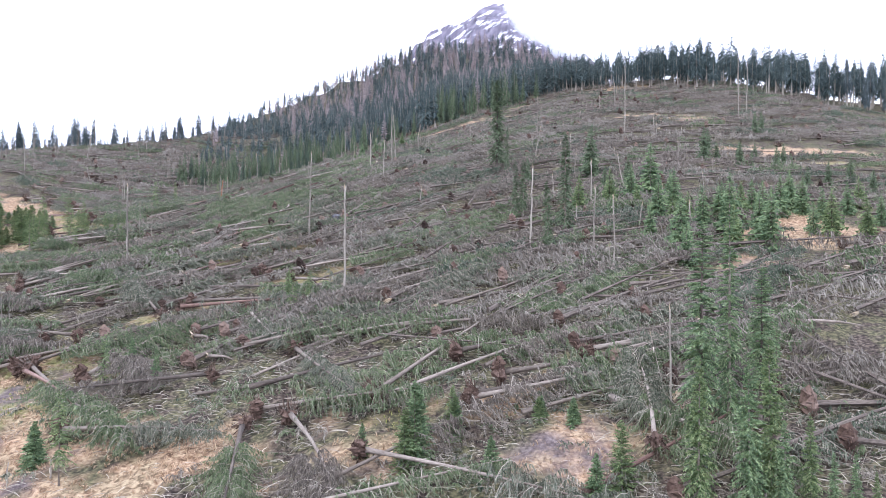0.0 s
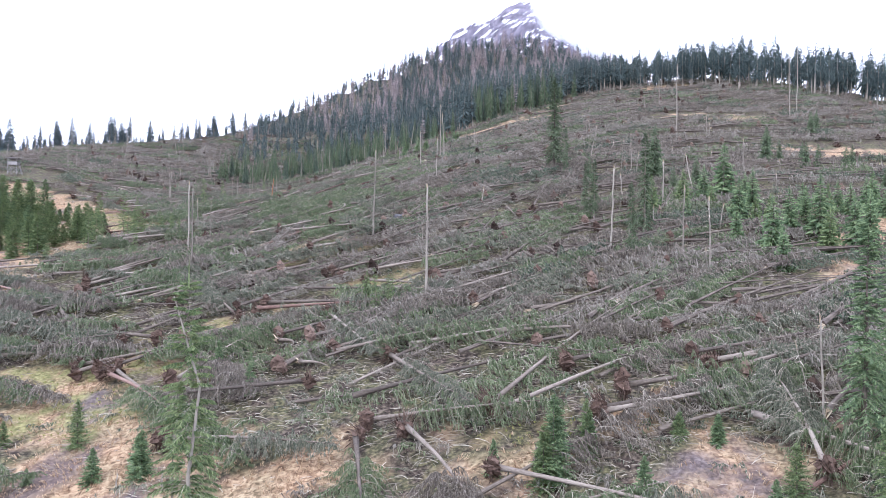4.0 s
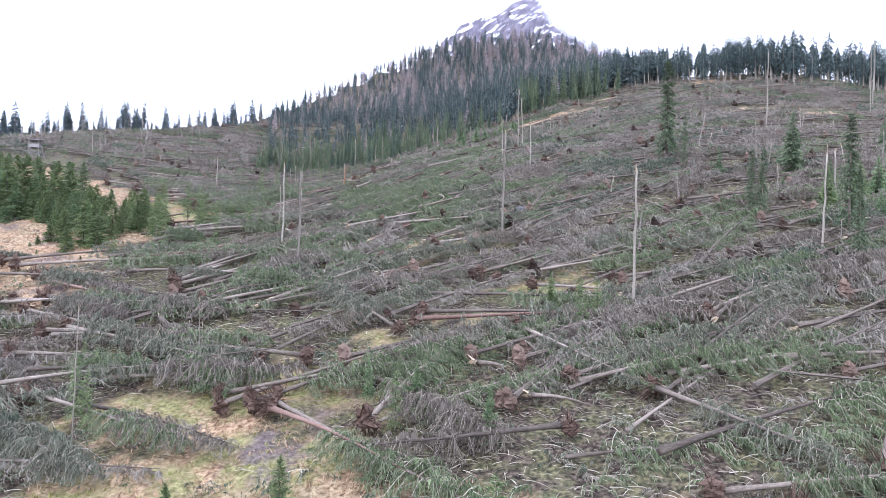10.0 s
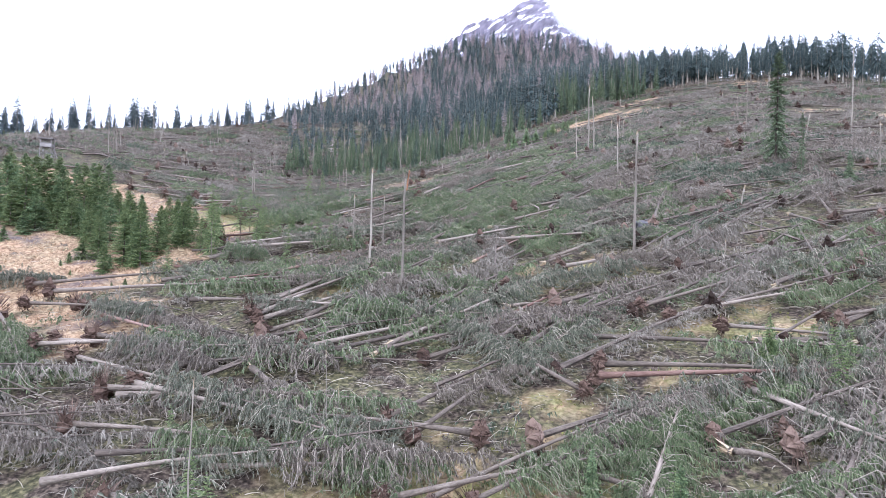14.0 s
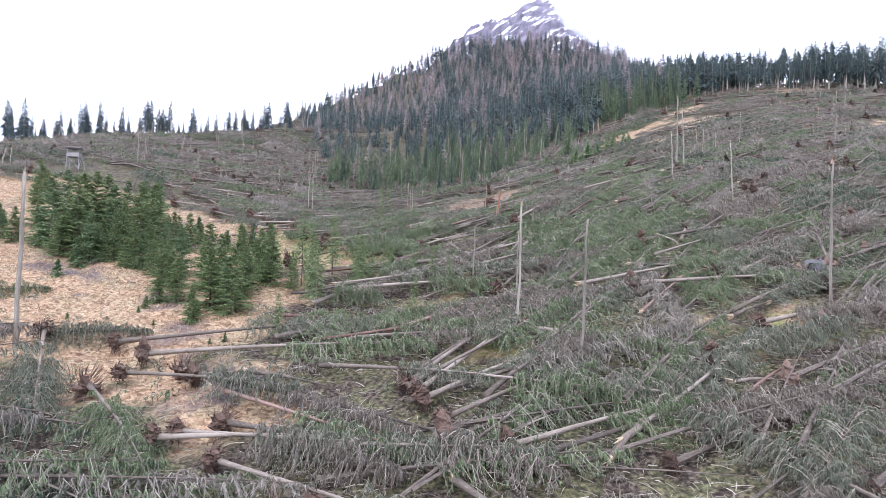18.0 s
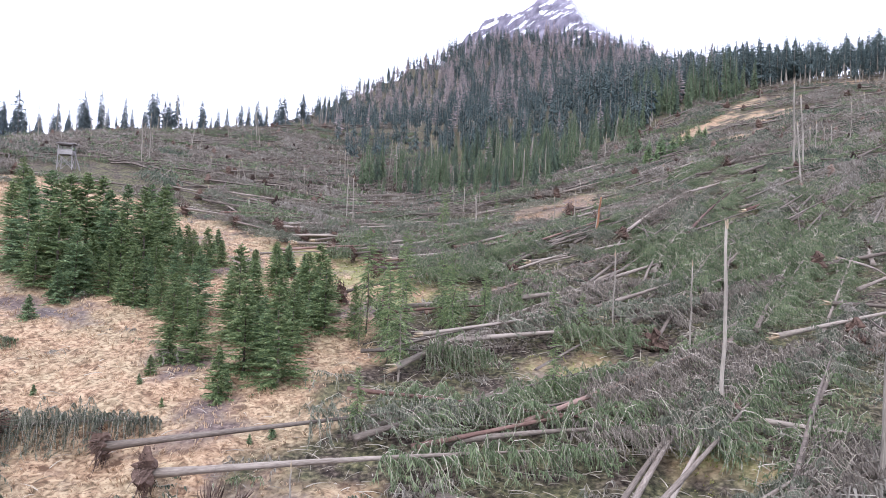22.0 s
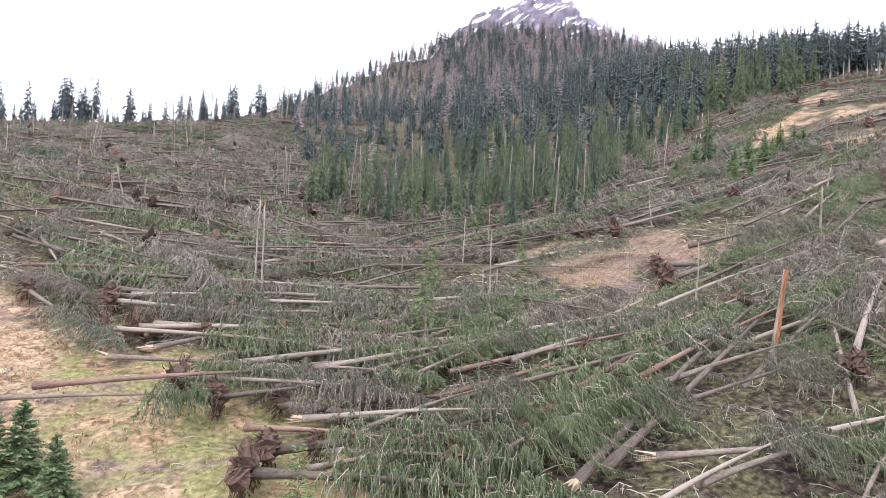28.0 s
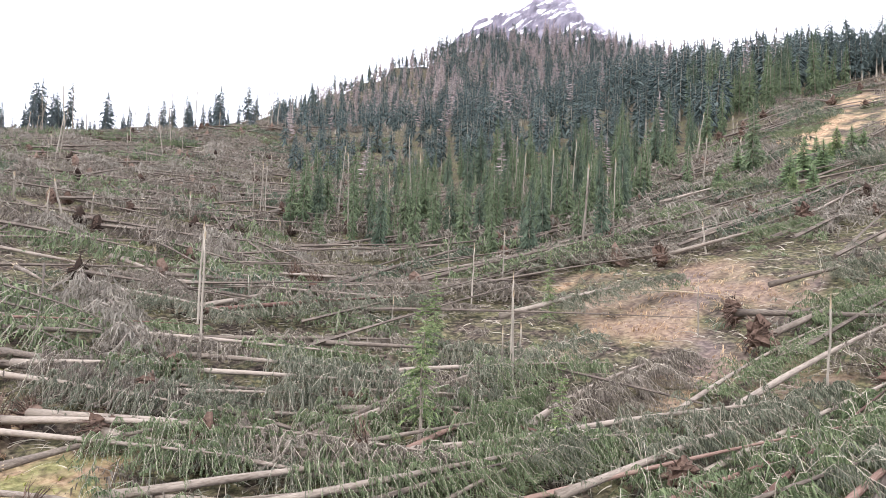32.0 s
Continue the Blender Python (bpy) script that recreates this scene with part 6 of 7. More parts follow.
tree('young', 75.8, 75.1, 4.2, 6, -1.6, 0.0, 1.30)
tree('young', 86.6, 93.4, 4.7, 7, 0.0, 0.0, 1.30)
tree('young', 83.9, 100.7, 4.4, 8, 1.6, 0.0, 1.30)
tree('young', 79.5, 85.6, 4.8, 9, -0.8, 0.0, 1.30)
tree('young', 78.2, 96.3, 4.3, 10, 0.8, 0.0, 1.30)
tree('young', 72.4, 123.2, 7.1, 11, -1.6, 0.0, 1.30)
tree('young', 74.7, 122.5, 4.0, 0, 0.0, 0.0, 1.30)
tree('young', 97.2, 154.5, 6.9, 1, 1.6, 0.0, 1.05)
tree('young', 76.9, 117.2, 5.0, 2, -0.8, 0.0, 1.30)
tree('young', 79.7, 118.6, 3.2, 3, 0.8, 0.0, 1.30)
tree('young', 83.4, 114.2, 5.4, 4, -1.6, 0.0, 1.30)
tree('young', 85.9, 116.0, 3.1, 5, 0.0, 0.0, 1.30)
tree('young', 35.7, 105.8, 5.3, 6, 1.6, 0.0, 1.05)
tree('young', 46.3, 106.0, 9.8, 7, -0.8, 0.0, 1.30)
tree('young', 46.3, 96.3, 4.8, 8, 0.8, 0.0, 1.30)
tree('young', 40.0, 85.5, 5.8, 9, -1.6, 0.0, 1.30)
tree('young', 40.2, 96.4, 2.6, 10, 0.0, 0.0, 1.30)
tree('young', 43.3, 81.2, 3.6, 11, 1.6, 0.0, 1.30)
tree('young', 45.4, 71.0, 4.1, 0, -0.8, 0.0, 1.30)
tree('big', 37.7, 22.6, 4.5, 1, 0.8, 0.0, 0.80)
tree('big', 39.5, 22.1, 2.8, 2, -1.6, 0.0, 0.80)
tree('big', 40.1, 21.5, 2.1, 3, 0.0, 0.0, 0.80)
tree('big', 38.3, 21.6, 3.3, 4, 1.6, 0.0, 0.80)
tree('big', 32.8, 23.8, 7.3, 5, -0.8, 0.0, 0.80)
tree('big', 35.1, 23.2, 7.3, 6, 0.8, 0.0, 0.80)
tree('big', 36.4, 23.8, 8.0, 7, -1.6, 0.0, 0.80)
tree('big', 36.4, 22.5, 4.8, 8, 0.0, 0.0, 0.80)
tree('tall', 32.8, 67.7, 8.8, 9, 1.6, 0.0, 0.80)
tree('tall', 35.5, 30.4, 12.4, 10, -0.8, 0.0, 1.15)
tree('tall', 37.5, 31.1, 13.5, 11, 0.8, 0.0, 0.80)
tree('tall', 38.9, 30.1, 9.6, 0, -1.6, 0.0, 1.10)
tree('tall', 42.2, 34.8, 4.8, 1, 0.0, 0.0, 0.90)
tree('young', 29.7, 26.0, 3.8, 2, 1.6, 0.0, 1.00)
tree('young', 28.0, 24.4, 2.9, 3, -0.8, 0.0, 0.90)
tree('young', 33.9, 34.8, 1.7, 4, 0.8, 0.0, 1.10)
tree('young', 28.5, 32.5, 1.9, 5, -1.6, 0.0, 1.10)
tree('young', 21.1, 33.3, 3.4, 6, 0.0, 0.0, 0.90)
tree('young', 18.8, 30.8, 4.8, 7, 1.6, 0.0, 0.90)
tree('young', 18.2, 30.4, 3.6, 8, -0.8, 0.0, 1.05)
tree('young', 23.1, 28.2, 2.5, 9, 0.8, 0.0, 1.05)
tree('young', 26.5, 33.4, 1.6, 10, -1.6, 0.0, 1.30)
tree('young', -9.6, 52.7, 2.8, 11, 0.0, 0.0, 0.90)
tree('young', -5.8, 34.9, 3.1, 0, 1.6, 0.0, 1.05)
tree('young', 4.3, 63.7, 3.9, 1, -0.8, 0.0, 1.05)
tree('young', -12.6, 40.1, 3.4, 2, 0.8, 0.0, 1.00)
tree('young', -6.7, 36.4, 2.4, 3, -1.6, 0.0, 1.10)
tree('young', -18.5, 41.2, 2.0, 4, 0.0, 0.0, 1.00)
tree('young', -9.1, 35.4, 2.3, 5, 1.6, 0.0, 1.10)
tree('young', -13.5, 35.9, 1.2, 6, -0.8, 0.0, 1.20)
tree('young', 19.0, 30.9, 4.4, 7, 0.8, 0.0, 1.00)
tree('young', 21.2, 33.3, 2.7, 8, -1.6, 0.0, 1.00)
tree('young', 18.2, 31.5, 2.1, 9, 0.0, 0.0, 0.90)
tree('young', 28.6, 32.9, 1.6, 10, 1.6, 0.0, 1.10)
tree('young', 26.7, 33.7, 1.5, 11, -0.8, 0.0, 1.20)
tree('young', 15.6, 31.9, 2.1, 0, 0.8, 0.0, 0.90)
tree('forest', 0.4, 178.2, 9.8, 3, -1.6, 0.0, 1.35)
tree('young', 3.8, 174.1, 5.0, 2, 0.0, 0.0, 1.50)
tree('young', 6.0, 174.2, 4.1, 3, 1.6, 0.0, 1.50)
tree('young', 0.6, 171.2, 4.5, 4, -0.8, 0.0, 1.35)
tree('young', 10.7, 179.2, 4.6, 5, 0.8, 0.0, 1.50)
tree('young', 13.4, 180.6, 4.0, 6, -1.6, 0.0, 1.50)
tree('young', 14.2, 179.8, 3.7, 7, 0.0, 0.0, 1.50)
tree('young', 0.5, 166.8, 3.1, 8, 1.6, 0.0, 1.50)
tree('young', -1.0, 167.7, 3.1, 9, -0.8, 0.0, 1.35)
tree('young', 12.3, 173.9, 2.4, 10, 0.8, 0.0, 1.50)
tree('young', -4.5, 176.0, 3.1, 11, -1.6, 0.0, 1.58)
tree('young', 0.2, 181.3, 4.4, 0, 0.0, 0.0, 1.58)
tree('young', 8.6, 177.4, 3.3, 1, 1.6, 0.0, 1.50)
tree('young', 10.2, 182.4, 3.5, 2, -0.8, 0.0, 1.35)
tree('young', -51.8, 110.9, 4.6, 0, 0.0, 0.0, 1.10)
tree('young', -48.1, 99.6, 2.8, 1, 0.0, 0.0, 1.10)
tree('young', -51.7, 102.7, 4.5, 2, 0.0, 0.0, 1.10)
tree('young', -60.9, 116.7, 4.2, 3, 0.0, 0.0, 1.10)
tree('young', -63.1, 124.6, 1.3, 4, 0.0, 0.0, 1.10)
tree('young', -56.2, 121.1, 1.6, 5, 0.0, 0.0, 1.10)
tree('young', -50.3, 116.5, 2.7, 6, 0.0, 0.0, 1.10)
tree('young', -55.3, 95.7, 2.7, 7, 0.0, 0.0, 1.10)
tree('tall', 31.3, 116.0, 17.8, 0, 0.0, 0.0, 1.00)
tree('tall', 32.7, 111.9, 9.0, 1, 0.0, 0.0, 0.70)
tree('tall', 31.2, 86.0, 7.9, 2, 0.0, 0.0, 1.00)
tree('tall', 32.2, 85.3, 8.3, 3, 0.0, 0.0, 0.90)
tree('tall', 36.1, 75.0, 12.6, 4, 0.0, 0.0, 1.00)
tree('young', 44.8, 87.4, 5.9, 5, 0.0, 0.0, 1.30)
tree('young', 48.5, 89.6, 5.9, 6, 0.0, 0.0, 1.30)
tree('young', 52.5, 83.1, 6.7, 7, 0.0, 0.0, 1.30)
tree('young', 54.8, 74.1, 5.9, 8, 0.0, 0.0, 1.30)
tree('young', 52.5, 78.0, 4.2, 9, 0.0, 0.0, 1.30)
tree('young', 59.1, 83.3, 4.4, 10, 0.0, 0.0, 1.30)
tree('young', 76.4, 131.1, 5.8, 11, 0.0, 0.0, 1.30)
tree('young', 79.3, 123.0, 4.4, 12, 0.0, 0.0, 1.30)
tree('young', 83.3, 124.9, 3.5, 13, 0.0, 0.0, 1.30)
tree('young', 101.9, 160.8, 5.8, 14, 0.0, 0.0, 1.10)
snag(38.2, 59.7, 8.0, 1.0, 0.0, 0.8, 1.6, True, 2)
tree('sapling', -41.9, 99.3, 7.0, 16, 0.0, 0.0, 1.00)
tree('young', -47.1, 104.6, 6.0, 17, 0.0, 0.0, 1.10)
tree('young', -46.0, 100.0, 5.2, 18, 0.0, 0.0, 1.10)
tree('young', -2.1, 45.0, 3.4, 19, 0.0, 0.0, 0.70)
tree('sapling', -31.8, 59.2, 2.3, 20, 0.0, 0.0, 1.30)
tree('sapling', -29.7, 56.8, 2.8, 21, 0.0, 0.0, 1.20)
tree('sapling', 7.3, 60.1, 4.3, 22, 0.0, 0.0, 1.00)
tree('young', -6.3, 50.2, 2.8, 23, 0.0, 0.0, 0.80)
tree('sapling', -40.5, 92.8, 6.8, 24, 0.0, 0.0, 1.20)
tree('sapling', -40.4, 103.3, 6.7, 25, 0.0, 0.0, 1.20)
tree('sapling', -37.0, 97.9, 6.2, 26, 0.0, 0.0, 1.10)
tree('sapling', -34.3, 103.3, 3.9, 27, 0.0, 0.0, 1.10)
tree('sapling', -41.4, 96.9, 6.1, 28, 0.0, 0.0, 1.50)
tree('young', -34.2, 103.7, 3.2, 29, 0.0, 0.0, 0.80)
tree('sapling', -31.6, 104.0, 2.5, 30, 0.0, 0.0, 1.20)
tree('sapling', -28.5, 96.4, 3.9, 31, 0.0, 0.0, 1.00)
tree('young', -25.7, 95.0, 1.9, 32, 0.0, 0.0, 0.90)
tree('young', -27.2, 96.8, 1.2, 33, 0.0, 0.0, 0.80)
tree('sapling', -36.2, 138.4, 5.5, 34, 0.0, 0.0, 0.90)
tree('sapling', -29.1, 144.9, 4.4, 35, 0.0, 0.0, 0.90)

# ---- windthrow over the whole slope ----
def fall_bearing(x, y):
    """The storm threw nearly all trunks one way, turned a little by the lie of the land."""
    hollow = math.exp(-(((x + 17) / 23) ** 2) - ((y - 100) / 44) ** 2)
    west = 1 / (1 + math.exp((x + 44) / 4)) / (1 + math.exp((112 - y) / 4))
    south_west = math.exp(-(((x + 46) / 18) ** 2) - ((y - 64) / 18) ** 2)
    return 15 + 7 * math.sin(x * 0.05 + 1) + 28 * hollow - 36 * west - 24 * south_west


def windthrow_spots(x0, x1, y0, y1, area, seed):
    r = np.random.default_rng(seed)
    step = math.sqrt(area)
    out, along = [], np.concatenate(TRUNK_LINES)
    for gy in np.arange(y0, y1, step):
        for gx in np.arange(x0, x1, step):
            x, y = gx + r.uniform(0, step), gy + r.uniform(0, step)
            deg = fall_bearing(x, y) + 17 * math.sin(x * 0.31 + y * 0.17) * math.sin(y * 0.27 - x * 0.11) + r.normal(0, 22 if x < -40 and y > 125 else 10) + (r.uniform(-70, 70) if r.random() < 0.14 else 0)
            length = r.uniform(15, 24)
            c, s = math.cos(radians(deg)), math.sin(radians(deg))
            px, py = x + c * length * np.array([0.0, 0.3, 0.6, 0.95]), y + s * length * np.array([0.0, 0.3, 0.6, 0.95])
            if bare(px[:3], py[:3]).any() or (inside(MEADOW_GULLY, px, py) | inside(MEADOW_BANK, px, py)).any() or math.hypot(px[1] + 95, py[1] - 158) < 9 or (inside(WOOD, px, py) & (py > 200) & (px > -40 - 0.1 * (py - 200))).sum() > 1:
                continue
            gap = (along[:, 0] - px[2]) ** 2 + (along[:, 1] - py[2]) ** 2
            if gap.min() < 0.9 or ((along[:, 0] - px[1]) ** 2 + (along[:, 1] - py[1]) ** 2).min() < 0.5:
                continue
            out.append((x, y, deg, length, r))
    return out


OUTLYING = []
for n_, (x_, y_, deg_, len_, r_) in enumerate(windthrow_spots(-72, 42, 24, 152, 26, 3)):
    last_ = -68 < x_ < 0 and 122 < y_ < 152
    if not (in_gully(x_ + 5, y_ + 2) and x_ < -6) and not (y_ < 46 and -30 < x_ < 30) and not last_:
        OUTLYING.append((x_, y_, deg_, len_, r_.uniform(0.3, 1.9), r_.random(), int(r_.integers(4))))
        continue
    if abs(x_ - 21.2) < 1 and abs(y_ - 35) < 1 or last_ and n_ % 3 == 0:
        continue
    kind_ = (("half", "half", "top", "top", "tip", "long", "half", "tip") if last_ else ("long", "long", "long", "half", "half", "half", "top", "top"))[int(r_.integers(8))]
    fallen_tree(x_, y_, deg_, len_, kind_, ("root", "", "", "", "splinter", "", "")[int(r_.integers(7))], r_.random() < 0.15, r_.uniform(0.65, 1.1), int(r_.integers(12)), r_.random() < (0.15 if 95 < y_ < 150 else 0.3), r_.uniform(0.3, 1.9), r_.uniform(0.35, 1.1))

for n_, (x_, y_, deg_, len_, r_) in enumerate(windthrow_spots(-47, -8, 82, 122, 80, 19)):
    fallen_tree(x_, y_, deg_, len_, "long", "", r_.random() < 0.15, r_.uniform(0.6, 0.95), int(r_.integers(12)), r_.random() < 0.1, r_.uniform(0.5, 1.6), r_.uniform(0.3, 0.8))

for n_, (x_, y_, deg_, len_, r_) in enumerate(windthrow_spots(-30, 26, 25, 52, 75, 23)):
    fallen_tree(x_, y_, deg_, len_, "long", "", False, r_.uniform(0.55, 0.85), int(r_.integers(12)), r_.random() < 0.1, r_.uniform(0.4, 1.3), r_.uniform(0.25, 0.6))


for n_, (x_, y_, deg_, len_, r_) in enumerate(windthrow_spots(-78, 30, 152, 164, 36, 29)):
    fallen_tree(x_, y_, deg_, len_, ("half", "top", "tip")[int(r_.integers(3))], ("root", "", "")[int(r_.integers(3))], False, r_.uniform(0.6, 0.95), int(r_.integers(12)), r_.random() < 0.4, r_.uniform(0.4, 1.4), r_.uniform(0.3, 0.7))


def far_tree_parts(seed, length, start):
    t = trunk_geo(length, 0.15, 4, 0.3, 5).arrays()
    c = fallen_crown(length, start, 2.9, 80, 6, 0.0, 0.8, 0.026, 0.06, 0.66, seed, twig_seg=3, sprays=1).arrays()
    return t, c


def join_stuff(items):
    """items: (vertices, faces, material numbers, 4x4 matrix) -> one set of arrays."""
    vs, fs, ms, n = [], [], [], 0
    for v, f, m, mat in items:
        a = np.array(mat)
        vs.append(v @ a[:3, :3].T + a[:3, 3])
        fs.append(f + n)
        ms.append(m)
        n += len(v)
    return np.vstack(vs), np.vstack(fs), np.concatenate(ms)


FAR_FALLEN = [far_tree_parts(150 + i_, REF, s_) for i_, s_ in enumerate((3.0, 6.0, 9.0, 4.0))]


def hue_of(x, y, pick, brown):
    """Which needle material a crown wears: patches of brown, green, grey and dry stands."""
    patch = 0.22 * math.sin(x * 0.19 + 2.0 * math.sin(y * 0.11)) + 0.18 * math.sin(y * 0.23 + x * 0.05)
    q = pick + patch
    return 2 if q < brown - 0.2 else (5 if q < brown + 0.06 else (4 if q > 0.86 else (3 if q > 0.6 else 1)))


def torn_end(trunks, m, v, pick, length):
    if v == 3 or (v == 2 and m.translation.y > 100):
        return
    g = ROOT_PLAIN if pick < 0.8 else SPLINTER_PLAIN
    trunks.append((g[0], g[1], np.full(len(g[1]), 1 if pick < 0.8 else 2), m @ Matrix.Diagonal((REF / length, 1, 1, 1))))


def build_far_windthrow():
    trunks, crowns = [], []
    for x, y, deg, length, tip, pick, v in OUTLYING:
        big = 0.65 + 0.65 * ((pick * 7.3) % 1)
        lie = lying(x, y, deg, length, 0.45 + 0.4 * pick, tip)
        m = lie @ Matrix.Diagonal((length / REF, big, big, 1))
        thick = 0.65 + 0.5 * ((pick * 13.7) % 1)
        trunks.append((*TRUNK_PLAIN[:2], np.zeros(len(TRUNK_PLAIN[1]), int), pose(0, 0, 0.15) @ lie @ Matrix.Diagonal((length / REF, thick, thick, 1))))
        if (pick * 31.7) % 1 < 0.14:
            torn_end(trunks, m, v, pick, length)
            continue
        c = CROWN_PLAIN[v]
        crowns.append((c[0], c[1], np.where(c[2] == 1, hue_of(x, y, pick, 0.55 if x > -12 and y > 62 else 0.42), 0), m))
        torn_end(trunks, m, v, pick, length)
    r = np.random.default_rng(11)
    for zone, area in (((42, 150, 20, 262), 46), ((-140, -40, 164, 262), 30), ((-40, 42, 164, 262), 39), ((-150, -72, 24, 152), 60), ((-115, -50, 262, 330), 60), ((-30, 42, 150, 205), 48)):
        for x, y, deg, length, r2 in windthrow_spots(*zone, area, int(area + zone[0] + 500)):
            if in_gully(x + 8, y + 3):
                continue
            big = r2.uniform(0.7, 1.35)
            m = lying(x, y, deg, length, 0.4, r2.uniform(0.3, 1.6)) @ Matrix.Diagonal((length / REF, big, big, 1))
            t, c = FAR_FALLEN[int(r2.integers(4))]
            trunks.append((*t[:2], np.zeros(len(t[1]), int), pose(0, 0, 0.35) @ m))
            brown = 0.58 if (x < -48 and y > 140) or y > 195 or x > 40 else 0.36
            crowns.append((c[0], c[1], np.where(c[2] == 1, hue_of(x, y, r2.random(), brown), 0), m))
            torn_end(trunks, m, int(r2.integers(4)), r2.random(), length)
    for zone, area in (((-140, -40, 128, 300), 200), ((-60, 130, 150, 255), 130), ((42, 130, 30, 150), 80), ((-70, 44, 48, 152), 48)):
        for x, y, deg, length, r2 in windthrow_spots(*zone, area, int(area + zone[2] + 900)):
            t = FAR_FALLEN[int(r2.integers(4))][0]
            m = lying(x, y, deg, length, 1.0, r2.uniform(0.8, 1.8)) @ Matrix.Diagonal((length / REF, r2.uniform(0.5, 0.9), r2.uniform(0.5, 0.9), 1))
            trunks.append((*t[:2], np.zeros(len(t[1]), int), m))
    tagged(new("windthrow_trunks", mesh_from("windthrow_trunks", *join_stuff(trunks), [BARK, ROOT, SPLINTER])), "mass of grey fallen spruce trunks across the hillside", "fallen trees", kind="stuff")
    tagged(new("windthrow_branches", mesh_from("windthrow_branches", *join_stuff(crowns), [TWIG_SHADED, FALLEN, FALLEN_BROWN, FALLEN_GREEN, FALLEN_DARK, FALLEN_DRY])), "tangle of wilting grey-green and brown spruce branches", "branches", kind="stuff")


build_far_windthrow()


# ---- the standing wood ----
def wood_spots(poly, spacing, seed, box):
    r = np.random.default_rng(seed)
    xs, ys = np.arange(box[0], box[1], spacing), np.arange(box[2], box[3], spacing)
    X, Y = np.meshgrid(xs, ys)
    X, Y = X + r.uniform(0, spacing, X.shape), Y + r.uniform(0, spacing, Y.shape)
    ok = inside(poly, X, Y)
    return X[ok], Y[ok], r


def build_wood():
    far, larch = [], []
    geo = [(standing_trunk(15.4, 0.2, 4, 0, 0.12, 0.05, i, 3).arrays(), layered_crown(16.0, b, w, 24, 7, 170 + i, 0.8, 0.66, 0.16, 0, 0.04, 0).arrays())
           for i, (b, w) in enumerate(((0.8, 3.0), (2.5, 2.7), (4.5, 2.4)))]
    lgeo = [(standing_trunk(15.4, 0.18, 4, 0, 0.12, 0.05, i, 3).arrays(), layered_crown(16.0, 1.5, 2.5, 20, 6, 180 + i, 0.15, 0.7, 0.16, 0, 0.05, 0).arrays()) for i in range(2)]
    rgeo = [(standing_trunk(15.6, 0.21, 5, 0, 0.12, 0.05, 20 + i, 4).arrays(), layered_crown(16.0, b, w, 36, 6, 190 + i, 0.9, 0.5, 0.11, 0, 0.1, 1).arrays())
            for i, (b, w) in enumerate(((4.0, 2.5), (6.0, 2.2), (7.5, 1.9)))]
    near = 0
    X, Y, r = wood_spots(WOOD, 4.3, 5, (-120, 130, 215, 330))
    Xl, Yl, _ = wood_spots(WOOD, 3.9, 15, (-70, 40, 160, 215))
    X, Y = np.concatenate([Xl, X]), np.concatenate([Yl, Y])
    X2, Y2, _ = wood_spots(RIDGE_EAST, 3.6, 6, (50, 220, 210, 290))
    X3, Y3, _ = wood_spots(WOOD, 5.6, 8, (-200, 170, 330, 620))
    ok3 = Y3 < np.interp(X3 / Y3, CREST_A, CREST_D) + 12
    X3, Y3 = X3[ok3], Y3[ok3]
    for x, y, where in [*((a, b, 0) for a, b in zip(X, Y)), *((a, b, 1) for a, b in zip(X2, Y2)), *((a, b, 2) for a, b in zip(X3, Y3))]:
        h = (r.uniform(9, 16.5) + (3.0 if x > 105 else 0.0)) if where == 1 else (0.8 if x < -32 else 1.0) * float(np.interp(y, [160, 185, 240, 330, 600], [5.0, 6.5, 8.5, 10.0, 12.0])) * r.uniform(0.6, 1.35) + (4.0 if x > 12 and where == 0 else 0.0)
        v = int(r.integers(3))
        up = (y - 232) / 150 - abs(x - 20) / 900
        if where == 0 and x < -34 and r.random() < 0.22:
            continue
        if where == 1 and x > 118 and r.random() < 0.45:
            continue
        drift = 0.5 + 0.5 * math.sin(x * 0.21 + 1.3 * math.sin(y * 0.07)) * math.sin(y * 0.13 + x * 0.05)
        is_larch = where != 1 and r.random() < np.clip((up - 0.1) * 1.0 * drift, 0.02, 0.5)
        close = (y < 216 and x < 30) or (where == 1 and y < 247) or (20 < x < 70 and 216 < y < 252)
        if close and not is_larch and near < 190:
            near += 1
            tree("forest", x, y, h, (2, 1, 2)[v] if where else (4, 3, 3)[v], r.normal(0, 2), r.normal(0, 2), r.uniform(0.6, 0.95) if where else r.uniform(0.8, 1.15))
            continue
        m = pose(x, y, top_of(x, y) - 0.2, r.normal(0, 2), r.normal(0, 2), r.uniform(0, 360)) @ Matrix.Diagonal((h / 14.0 * (0.85 if where == 1 else 1.0), h / 14.0 * (0.85 if where == 1 else 1.0), h / 16, 1))
        if is_larch:
            m = m @ Matrix.Diagonal((1.15, 1.15, 1.12, 1))
        t, c = lgeo[v % 2] if is_larch else (rgeo if where == 1 else geo)[v]
        (larch if is_larch else far).append((t[0], t[1], t[2] * 0, m))
        (larch if is_larch else far).append((c[0], c[1], c[2] + 1, m))
    tagged(new("spruce_wood", mesh_from("spruce_wood", *join_stuff(far), [POLE, TWIG, NEEDLES_HILL_HAZED])), "dense dark green spruce wood on the hillside, needles tinted with haze", "wood", kind="stuff")
    tagged(new("larch_wood", mesh_from("larch_wood", *join_stuff(larch), [POLE, TWIG, LARCH])), "autumn larches with pinkish brown needles below the peak", "wood", kind="stuff")


build_wood()

